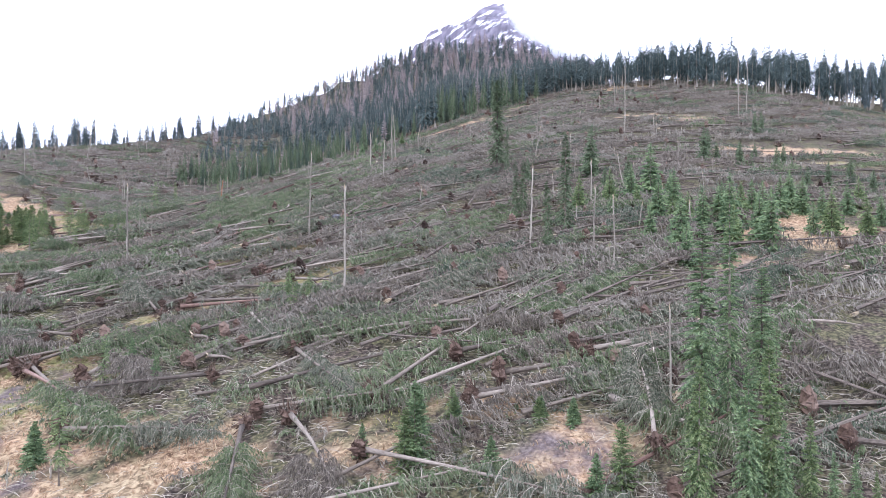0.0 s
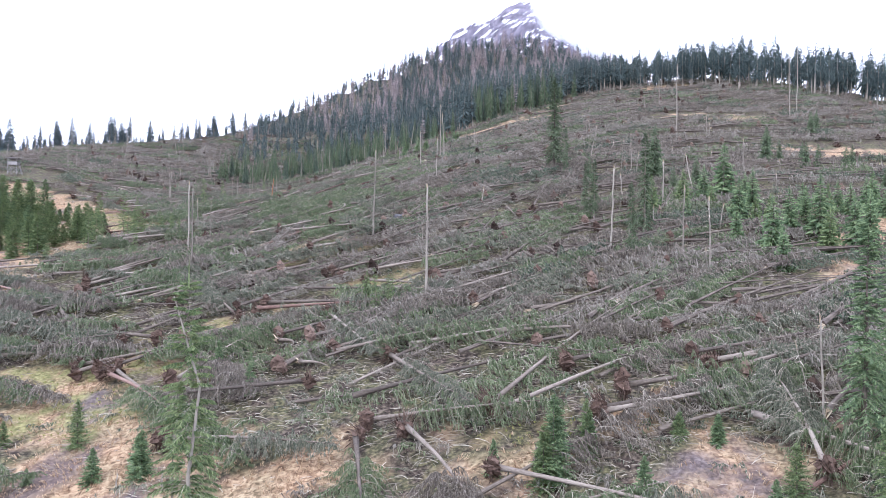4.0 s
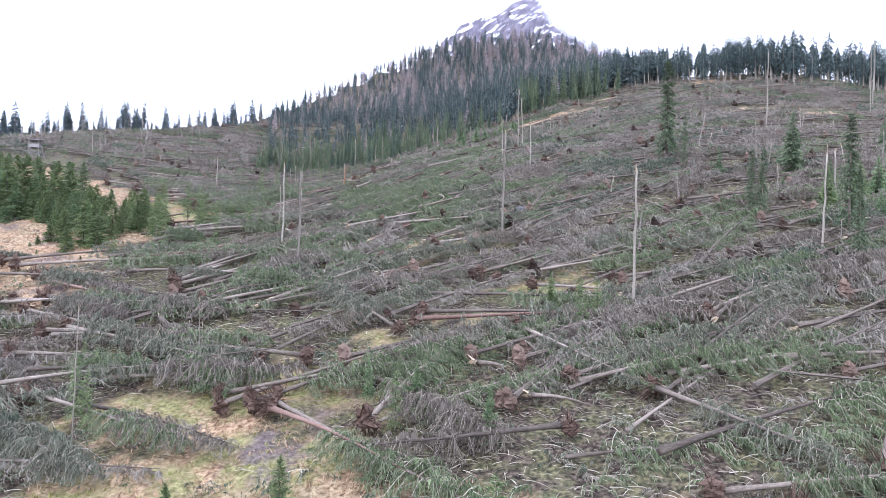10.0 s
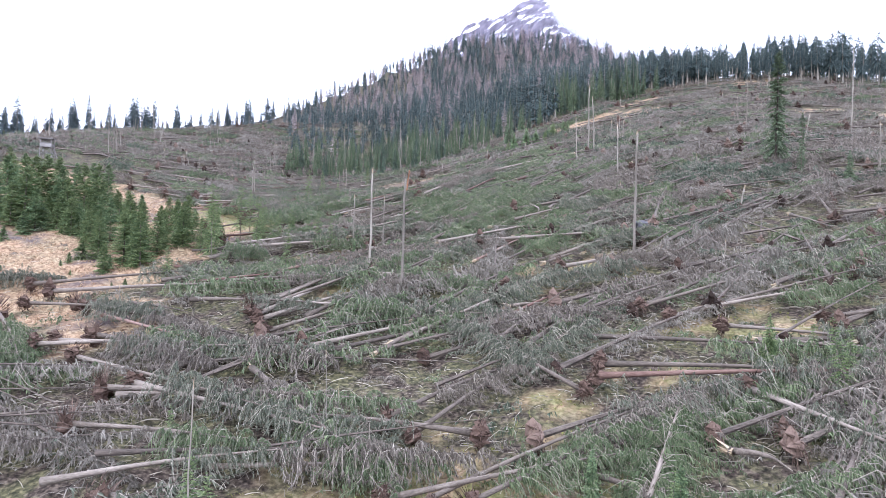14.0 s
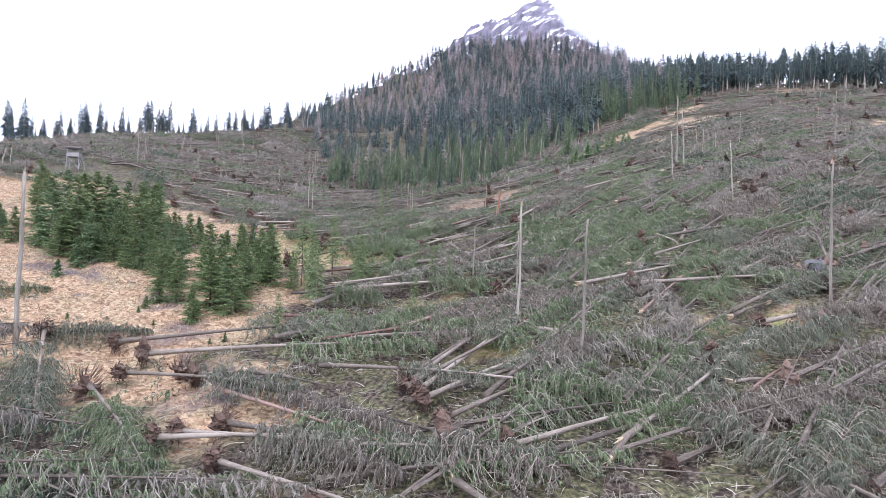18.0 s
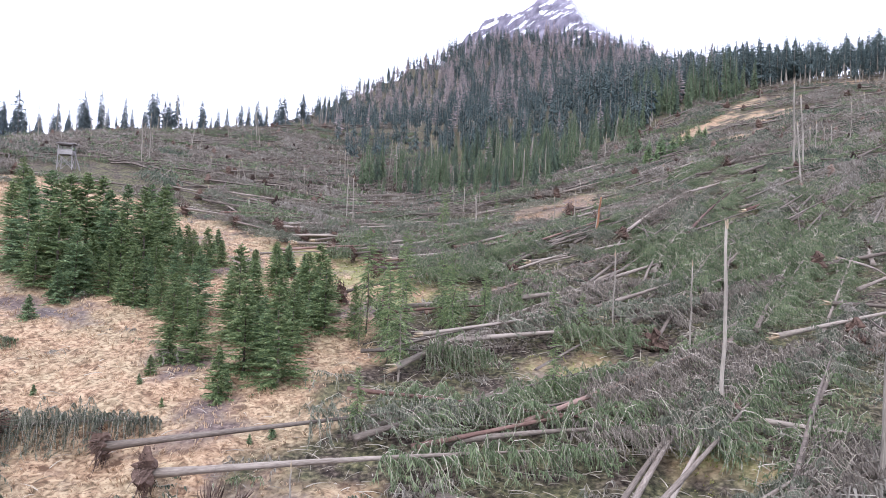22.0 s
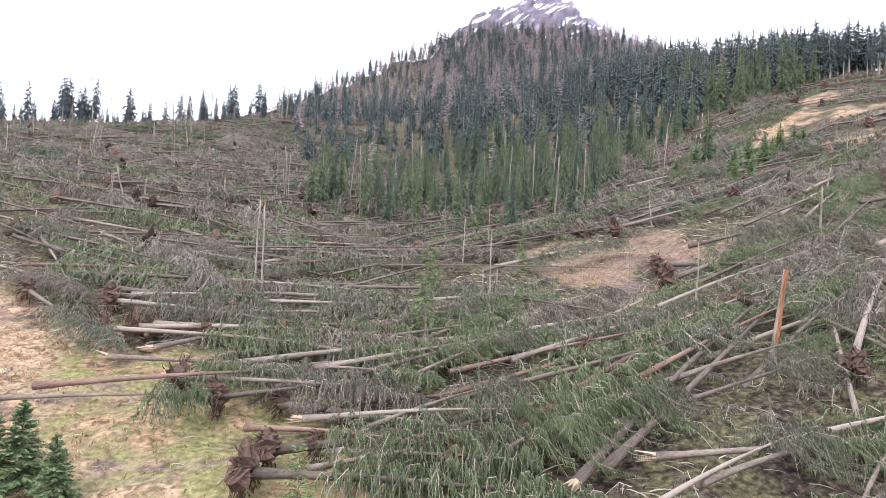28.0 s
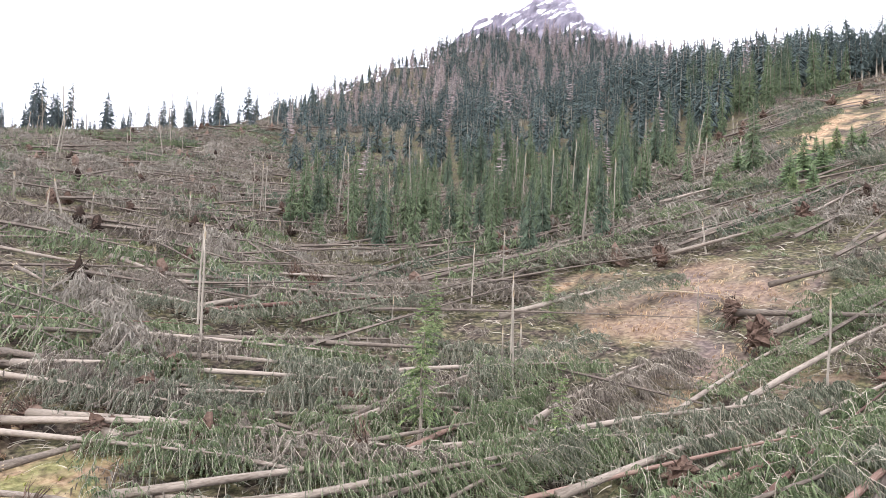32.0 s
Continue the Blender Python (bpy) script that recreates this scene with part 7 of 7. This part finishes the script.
# ---- hunting stand at the top of the pasture ----
def hunting_stand(x, y, deg):
    thing = new("hunting_stand")
    thing.matrix_world = pose(x, y, top_of(x, y) - 0.1, 0, 0, deg)
    tagged(thing, "raised wooden hunting stand with cabin, ladder and flat roof", "hunting stand")
    w, floor_z, head = 0.95, 2.35, 4.0

    def bar(name, a, b, r, mat=BOARD, parent=thing, label=""):
        g = Geo()
        g.tube(np.array([a, b]), np.array([r, r]), 6)
        return part(name, g.mesh(name, [mat]), parent, label)

    def slab(name, c, s, mat=BOARD, parent=thing, label=""):
        g = Geo()
        g.box(c, s)
        return part(name, g.mesh(name, [mat]), parent, label)

    for sx in (-1, 1):
        for sy in (-1, 1):
            bar("leg", (sx * w * 1.12, sy * w * 1.12, 0), (sx * w, sy * w, head), 0.07)
    for sy in (-1, 1):
        bar("brace", (-w * 1.1, sy * w * 1.1, 0.2), (w, sy * w, floor_z - 0.1), 0.045)
        bar("brace", (w * 1.1, sy * w * 1.1, 0.2), (-w, sy * w, floor_z - 0.1), 0.045)
    for sx in (-1, 1):
        bar("brace", (sx * w * 1.1, -w * 1.1, 0.2), (sx * w, w, floor_z - 0.1), 0.045)
    for k in range(8):
        slab("floor_board", (-w + 0.12 + k * 0.24, 0, floor_z), (0.225, 2 * w + 0.1, 0.05))
    for sy in (-1, 1):
        for k in range(4):
            slab("wall_board", (0, sy * (w + 0.09), floor_z + 0.12 + k * 0.2), (2 * w + 0.2, 0.03, 0.185))
        slab("lintel", (0, sy * (w + 0.09), head - 0.1), (2 * w + 0.2, 0.035, 0.18))
    for sx in (-1, 1):
        for k in range(4 if sx < 0 else 3):
            slab("wall_board", (sx * (w + 0.09), 0, floor_z + 0.12 + k * 0.2), (0.03, 2 * w + 0.12, 0.185))
        slab("lintel", (sx * (w + 0.09), 0, head - 0.1), (0.035, 2 * w + 0.12, 0.18))
    slab("roof", (0, 0, head + 0.08), (2 * w + 0.75, 2 * w + 0.75, 0.09), ROOFING, thing, "flat felted roof")
    slab("roof_edge", (0, -w - 0.38, head + 0.03), (2 * w + 0.79, 0.04, 0.16))
    for sx in (-0.25, 0.25):
        bar("ladder_rail", (w + 1.0, sx, 0), (w + 0.12, sx, floor_z + 0.7), 0.04)
    for k in range(7):
        q = (k + 0.6) / 8
        bar("ladder_rung", (w + 1.0 - 0.88 * q, -0.28, (floor_z + 0.7) * q), (w + 1.0 - 0.88 * q, 0.28, (floor_z + 0.7) * q), 0.028)


hunting_stand(-95.0, 159.5, 12)


# ---- boulder among the trunks ----
def boulder(x, y, size, seed):
    r = np.random.default_rng(seed)
    bm = bmesh.new()
    bmesh.ops.create_icosphere(bm, subdivisions=3, radius=size)
    off = Vector(r.uniform(-9, 9, 3))
    for v in bm.verts:
        n = noise.noise(v.co / size * 1.3 + off) * 0.45 + noise.noise(v.co / size * 3.7 + off) * 0.15
        v.co *= 1 + n
        v.co.z *= 0.72
    me = bpy.data.meshes.new("boulder")
    bm.to_mesh(me)
    bm.free()
    me.materials.append(STONE)
    ob = new("boulder", me)
    ob.matrix_world = pose(x, y, top_of(x, y) + size * 0.25, 0, 0, 40)
    tagged(ob, "rounded grey boulder between fallen trunks", "boulder")


boulder(5.5, 93.4, 1.2, 5)


# ---- dry grass and moss tufts on the open ground ----
def tufts(count, where, box, blades, height, seed, spread=0.16):
    r = np.random.default_rng(seed)
    x, y = r.uniform(box[0], box[1], count), r.uniform(box[2], box[3], count)
    ok = where(x, y)
    x, y = x[ok], y[ok]
    n = len(x)
    z = land(x, y) + lumps(x, y) - 0.03
    a = r.uniform(0, 2 * np.pi, (n, blades))
    h = height * r.uniform(0.5, 1.3, (n, blades)) * r.uniform(0.5, 1.4, (n, 1))
    base = np.stack([x, y, z], 1)[:, None] + np.stack([np.cos(a), np.sin(a), 0 * a], -1) * spread * 0.4
    way = 2.2 * np.sin(x * 0.5 + 1.7 * np.sin(y * 0.31)) + 1.5 * np.sin(y * 0.43)
    lean = np.stack([0.6 * np.cos(a) + np.cos(way)[:, None], 0.6 * np.sin(a) + np.sin(way)[:, None], 0 * a], -1) * h[..., None] * 0.75
    mid = base + lean * 0.4 + np.array([0, 0, 1.0]) * h[..., None] * 0.62
    tip = base + lean * 1.15 + np.array([0, 0, 1.0]) * h[..., None] * 0.5
    side = np.stack([-np.sin(a), np.cos(a), 0 * a], -1) * 0.013 * (1 + r.random((n, blades, 1)))
    g = Geo()
    path = np.stack([base, mid, tip], 2).reshape(-1, 3, 3)
    g.ribbons(path, side.reshape(-1, 3), [1.0, 0.9, 0.1], 0)
    return g


dry_ = tufts(42000, lambda x, y: open_land(x, y) & ~in_ellipses(GREENS, x, y), (-100, 8, 24, 152), 5, 0.3, 31)
tagged(new("dry_grass", dry_.mesh("dry_grass", [GRASS])), "bent tan dry grass covering the pasture", "grass", kind="stuff")
dry2_ = tufts(9000, lambda x, y: in_ellipses(CLEARINGS, x, y), (-20, 70, 24, 85), 5, 0.36, 32)
tagged(new("dry_grass", dry2_.mesh("dry_grass", [GRASS])), "bent tan dry grass in the clearings", "grass", kind="stuff")
moss_ = tufts(26000, lambda x, y: in_ellipses(GREENS, x, y, 1.1), (-55, 30, 24, 130), 4, 0.2, 33)
tagged(new("green_grass", moss_.mesh("green_grass", [MOSSY])), "short yellow-green grass and moss in wet hollows", "grass", kind="stuff")


# ---- wisp of cloud on the far flank of the peak ----
def cloud_wisp(x, y, z, sx, sz, turn):
    mat = bpy.data.materials.new("cloud_vapour")
    mat.use_nodes = True
    nt = mat.node_tree
    nt.nodes.remove(nt.nodes["Principled BSDF"])
    dif, thru, both = nt.nodes.new("ShaderNodeBsdfDiffuse"), nt.nodes.new("ShaderNodeBsdfTranslucent"), nt.nodes.new("ShaderNodeAddShader")
    clear, last = nt.nodes.new("ShaderNodeBsdfTransparent"), nt.nodes.new("ShaderNodeMixShader")
    for node in (dif, thru):
        node.inputs["Color"].default_value = (0.48, 0.48, 0.5, 1)
    nt.links.new(dif.outputs[0], both.inputs[0])
    nt.links.new(thru.outputs[0], both.inputs[1])
    nt.links.new(clear.outputs[0], last.inputs[1])
    nt.links.new(both.outputs[0], last.inputs[2])
    nt.links.new(last.outputs[0], nt.nodes["Material Output"].inputs["Surface"])
    co, gr = nt.nodes.new("ShaderNodeTexCoord"), nt.nodes.new("ShaderNodeTexGradient")
    gr.gradient_type = "SPHERICAL"
    ns = nt.nodes.new("ShaderNodeTexNoise")
    ns.inputs["Scale"].default_value, ns.inputs["Detail"].default_value = 2.3, 6
    nt.links.new(co.outputs["Object"], gr.inputs["Vector"])
    nt.links.new(co.outputs["Object"], ns.inputs["Vector"])
    mul = nt.nodes.new("ShaderNodeMath")
    mul.operation = "MULTIPLY"
    nt.links.new(gr.outputs["Fac"], mul.inputs[0])
    nt.links.new(ns.outputs["Fac"], mul.inputs[1])
    rp = ramp_node(nt, [(0.05, (0, 0, 0)), (0.24, (0.95, 0.95, 0.95))])
    nt.links.new(mul.outputs[0], rp.inputs["Fac"])
    nt.links.new(rp.outputs["Color"], last.inputs["Fac"])
    gx, gz = np.meshgrid(np.linspace(-1, 1, 13), np.linspace(-1, 1, 13))
    v = np.stack([gx, 0.25 * (gx**2 + gz**2), gz], -1).reshape(-1, 3)
    i, j = np.meshgrid(np.arange(12), np.arange(12))
    a = (j * 13 + i).ravel()
    f = np.concatenate([np.stack([a, a + 1, a + 14], 1), np.stack([a, a + 14, a + 13], 1)])
    ob = new("cloud", mesh_from("cloud", v, f, np.zeros(len(f), int), [mat], True))
    ob.matrix_world = pose(x, y, z, 0, turn, 0) @ Matrix.Diagonal((sx, 60, sz, 1))
    tagged(ob, "thin white cloud drifting off the peak", "cloud", kind="structure")


cloud_wisp(122, 655, 244, 44, 20, 36)
cloud_wisp(146, 650, 228, 40, 17, 32)
cloud_wisp(106, 645, 260, 26, 11, 20)
cloud_wisp(112, 600, 232, 36, 16, 34)


# ---- heaps of broken branches strewn between the trunks ----
def brush(count, box, seed):
    r = np.random.default_rng(seed)
    heaps = [fallen_crown(3.2, 0.2, 1.1, 11, 8, 0.0, 0.7, 0.014, 0.028, 0.3, 200 + k, -0.3, 2, 0.7, 2).arrays() for k in range(5)]
    items = []
    x, y = r.uniform(box[0], box[1], count), r.uniform(0, 1, count) ** 1.6 * (box[3] - box[2]) + box[2]
    ok = (~bare(x, y) | (r.random(count) < 0.12)) & ~inside(WOOD, x, y)
    for px, py in zip(x[ok], y[ok]):
        v, f, m = heaps[int(r.integers(5))]
        k = r.uniform(0.7, 1.5)
        items.append((v, f, np.where(m == 1, int(r.integers(1, 6)), 0), pose(px, py, top_of(px, py) + 0.2, 0, 0, r.uniform(0, 360)) @ Matrix.Scale(k, 4)))
    return join_stuff(items)


tagged(new("brushwood", mesh_from("brushwood", *brush(2000, (-72, 46, 24, 165), 41), [TWIG, FALLEN, FALLEN_BROWN, FALLEN_GREEN, FALLEN_DARK, FALLEN_DRY])), "strewn heaps of broken green and brown branches", "branches", kind="stuff")


# ---- the lone spruce close to the start of the way, and the ragged skyline to the west ----
tree("lone", 8.2, 6.1, 19.2, 0, 1.0, 0.0, 0.9)


def skyline(clumps, seed):
    """Ragged groups of surviving spruces on the western crest, with snapped and half-bare stems between them."""
    r = np.random.default_rng(seed)
    crest = lambda x: 248 + 0.55 * (x + 130) * (x > -130)
    for cx, n, tall in clumps:
        for k in range(n):
            x = cx + r.normal(0, 3.4)
            h = tall * (r.uniform(0.8, 1.1) if k < 2 else r.uniform(0.3, 0.75))
            low = h < 0.5 * tall
            tree("forest", x, crest(x) + r.uniform(-5, 8), h, (3, 0, 0, 1)[int(r.integers(4))] if low else (0, 1, 2, 0)[int(r.integers(4))], r.normal(0, 2.5), 0.0, r.uniform(1.3, 2.1) if low else r.uniform(0.95, 1.55))
    for k in range(44):
        x = r.uniform(-185, -66)
        snag(x, crest(x) + r.uniform(-14, 6), r.uniform(3.5, 11.5), r.normal(0, 4), r.normal(0, 3), r.uniform(0.8, 1.2), r.choice([0, 1.0, 1.7]), True, k)


skyline([(-183, 6, 14), (-172, 5, 11), (-160, 3, 13), (-152, 6, 13.5), (-143, 3, 8), (-133, 4, 14), (-124, 8, 9), (-116, 6, 14.5), (-108, 6, 8),
         (-100, 5, 11), (-92, 6, 12), (-86, 3, 8), (-79, 6, 11.5), (-71, 4, 8)], 51)


# young growth along the lower edge of the wood
def lower_edge(count, seed):
    r = np.random.default_rng(seed)
    poly = [(-54, 190), (-47, 174), (-37, 168), (-27, 162), (-20, 162), (-12, 175), (-4, 186), (-14, 192), (-32, 184)]
    n = 0
    for _ in range(count * 12):
        x, y = r.uniform(-55, -2), r.uniform(160, 192)
        if n < count and inside(poly, np.array([x]), np.array([y]))[0]:
            n += 1
            x, y = x + r.normal(0, 2.2), y + r.normal(-1.5, 3.0)
            tree("forest", x, y, r.uniform(3.5, 9.5), (3, 4, 3, 3)[n % 4], r.normal(0, 2), r.normal(0, 2), r.uniform(0.8, 1.15))
            if n % 6 == 0:
                snag(x + r.uniform(-2, 2), y + r.uniform(-2, 2), r.uniform(5, 10), r.normal(0, 4), 0, 0.6, 0.5, True, n)


lower_edge(95, 71)


# ---- sticks and torn bark on the ground ----
def sticks(count, box, seed):
    r = np.random.default_rng(seed)
    x, y = r.uniform(box[0], box[1], count), r.uniform(0, 1, count) ** 1.4 * (box[3] - box[2]) + box[2]
    ok = (~bare(x, y) | (r.random(count) < 0.15)) & ~inside(WOOD, x, y)
    x, y = x[ok], y[ok]
    n = len(x)
    a, ln = r.uniform(0, 2 * np.pi, n), r.uniform(0.3, 1.5, n)
    p0 = np.stack([x, y, land(x, y) + lumps(x, y) + r.uniform(0.02, 0.25, n)], 1)
    d = np.stack([np.cos(a), np.sin(a), r.normal(0, 0.15, n)], 1)
    u = np.linspace(-0.5, 0.5, 4)[None, :, None]
    path = p0[:, None] + d[:, None] * ln[:, None, None] * u + np.array([0, 0, 1.0]) * (ln * 0.3)[:, None, None] * (0.25 - u**2)
    g = Geo()
    g.ribbons(path, unit(np.cross(d, r.normal(0, 1, (n, 3)))), [0.02, 0.02, 0.015, 0.004], 0)
    return g


tagged(new("twig_litter", sticks(42000, (-72, 46, 24, 165), 43).mesh("twig_litter", [TWIG])), "pale broken sticks littering the forest floor", "branches", kind="stuff")


# ---- snapped stubs standing all over the slope ----
def stubs(count, seed):
    r = np.random.default_rng(seed)
    n = 0
    while n < count:
        x, y = r.uniform(-120, 120), r.uniform(75, 250)
        if (-62 < x < 6 and y < 138) or open_land(np.array([x]), np.array([y]))[0] or inside(WOOD, np.array([x]), np.array([y]))[0] or abs(x + 20) > 40 + 0.5 * y:
            continue
        n += 1
        snag(x, y, r.uniform(1.0, 3.2) if n % 3 else r.uniform(3.5, 8.5), r.normal(0, 5), r.normal(0, 5), r.uniform(0.6, 1.1), 0.5 if n % 4 == 0 else 0, True, n)


stubs(120, 81)

# torn-off crowns lying in the pasture, and a bare pale pole in the clearing
fallen_tree(-61.5, 86.2, 8, 9.0, "long", "", False, 0.5, 1, False, 0.4, 0.3)
fallen_tree(-72.5, 95.5, 20, 7.0, "half", "splinter", False, 0.5, 2, False, 0.4, 0.3)

pole_ = new("stripped_pole")
pole_.matrix_world = lying(-24.7, 149.5, -43, 9.2, 0.3, 0.3)
tagged(pole_, "pale debarked trunk lying across the bare clearing", "fallen tree")
part("trunk", trunk_geo(9.2, 0.1, 8, 0.1, 8).mesh("trunk", [SPLINTER], True), pole_)

split_snag(-21.3, 121.8, 5.1, 5.5)

fallen_tree(-108.0, 150.5, 8, 15.0, "long", "root", False, 0.8, 3, False, 0.5, 0.4)
fallen_tree(-104.5, 146.0, -6, 13.0, "long", "splinter", False, 0.7, 4, False, 0.5, 0.4)
fallen_tree(-98.0, 151.5, 4, 14.0, "half", "root", False, 0.8, 5, False, 0.5, 0.4)
tree("young", -80.2, 113.8, 3.4, 1, 1.0, 0.0, 1.3)
tree("young", -78.0, 112.2, 4.2, 0, -1.0, 0.0, 1.2)
tree("young", -83.5, 118.5, 3.0, 2, 1.0, 0.0, 1.3)
tree("young", -88.6, 137.0, 5.6, 3, 0.0, 0.0, 1.2)
tree("young", -86.0, 134.0, 5.0, 0, 0.0, 0.0, 1.2)

for n_ in (1, 2, 3, 4, 7, 8, 9, 13, 14):
    r_ = np.random.default_rng(600 + n_)
    fallen_tree(-29.5 + 4.0 * (n_ % 5) + r_.uniform(-1.5, 1.5), 110.5 + 4.2 * (n_ // 5) + r_.uniform(-1.5, 1.5), r_.normal(24, 12), r_.uniform(11, 16), ("long", "half", "long")[n_ % 3], ("", "root", "")[n_ // 5], n_ % 6 == 2, r_.uniform(0.6, 0.9), n_, n_ % 7 == 3, 0.6, 0.3)
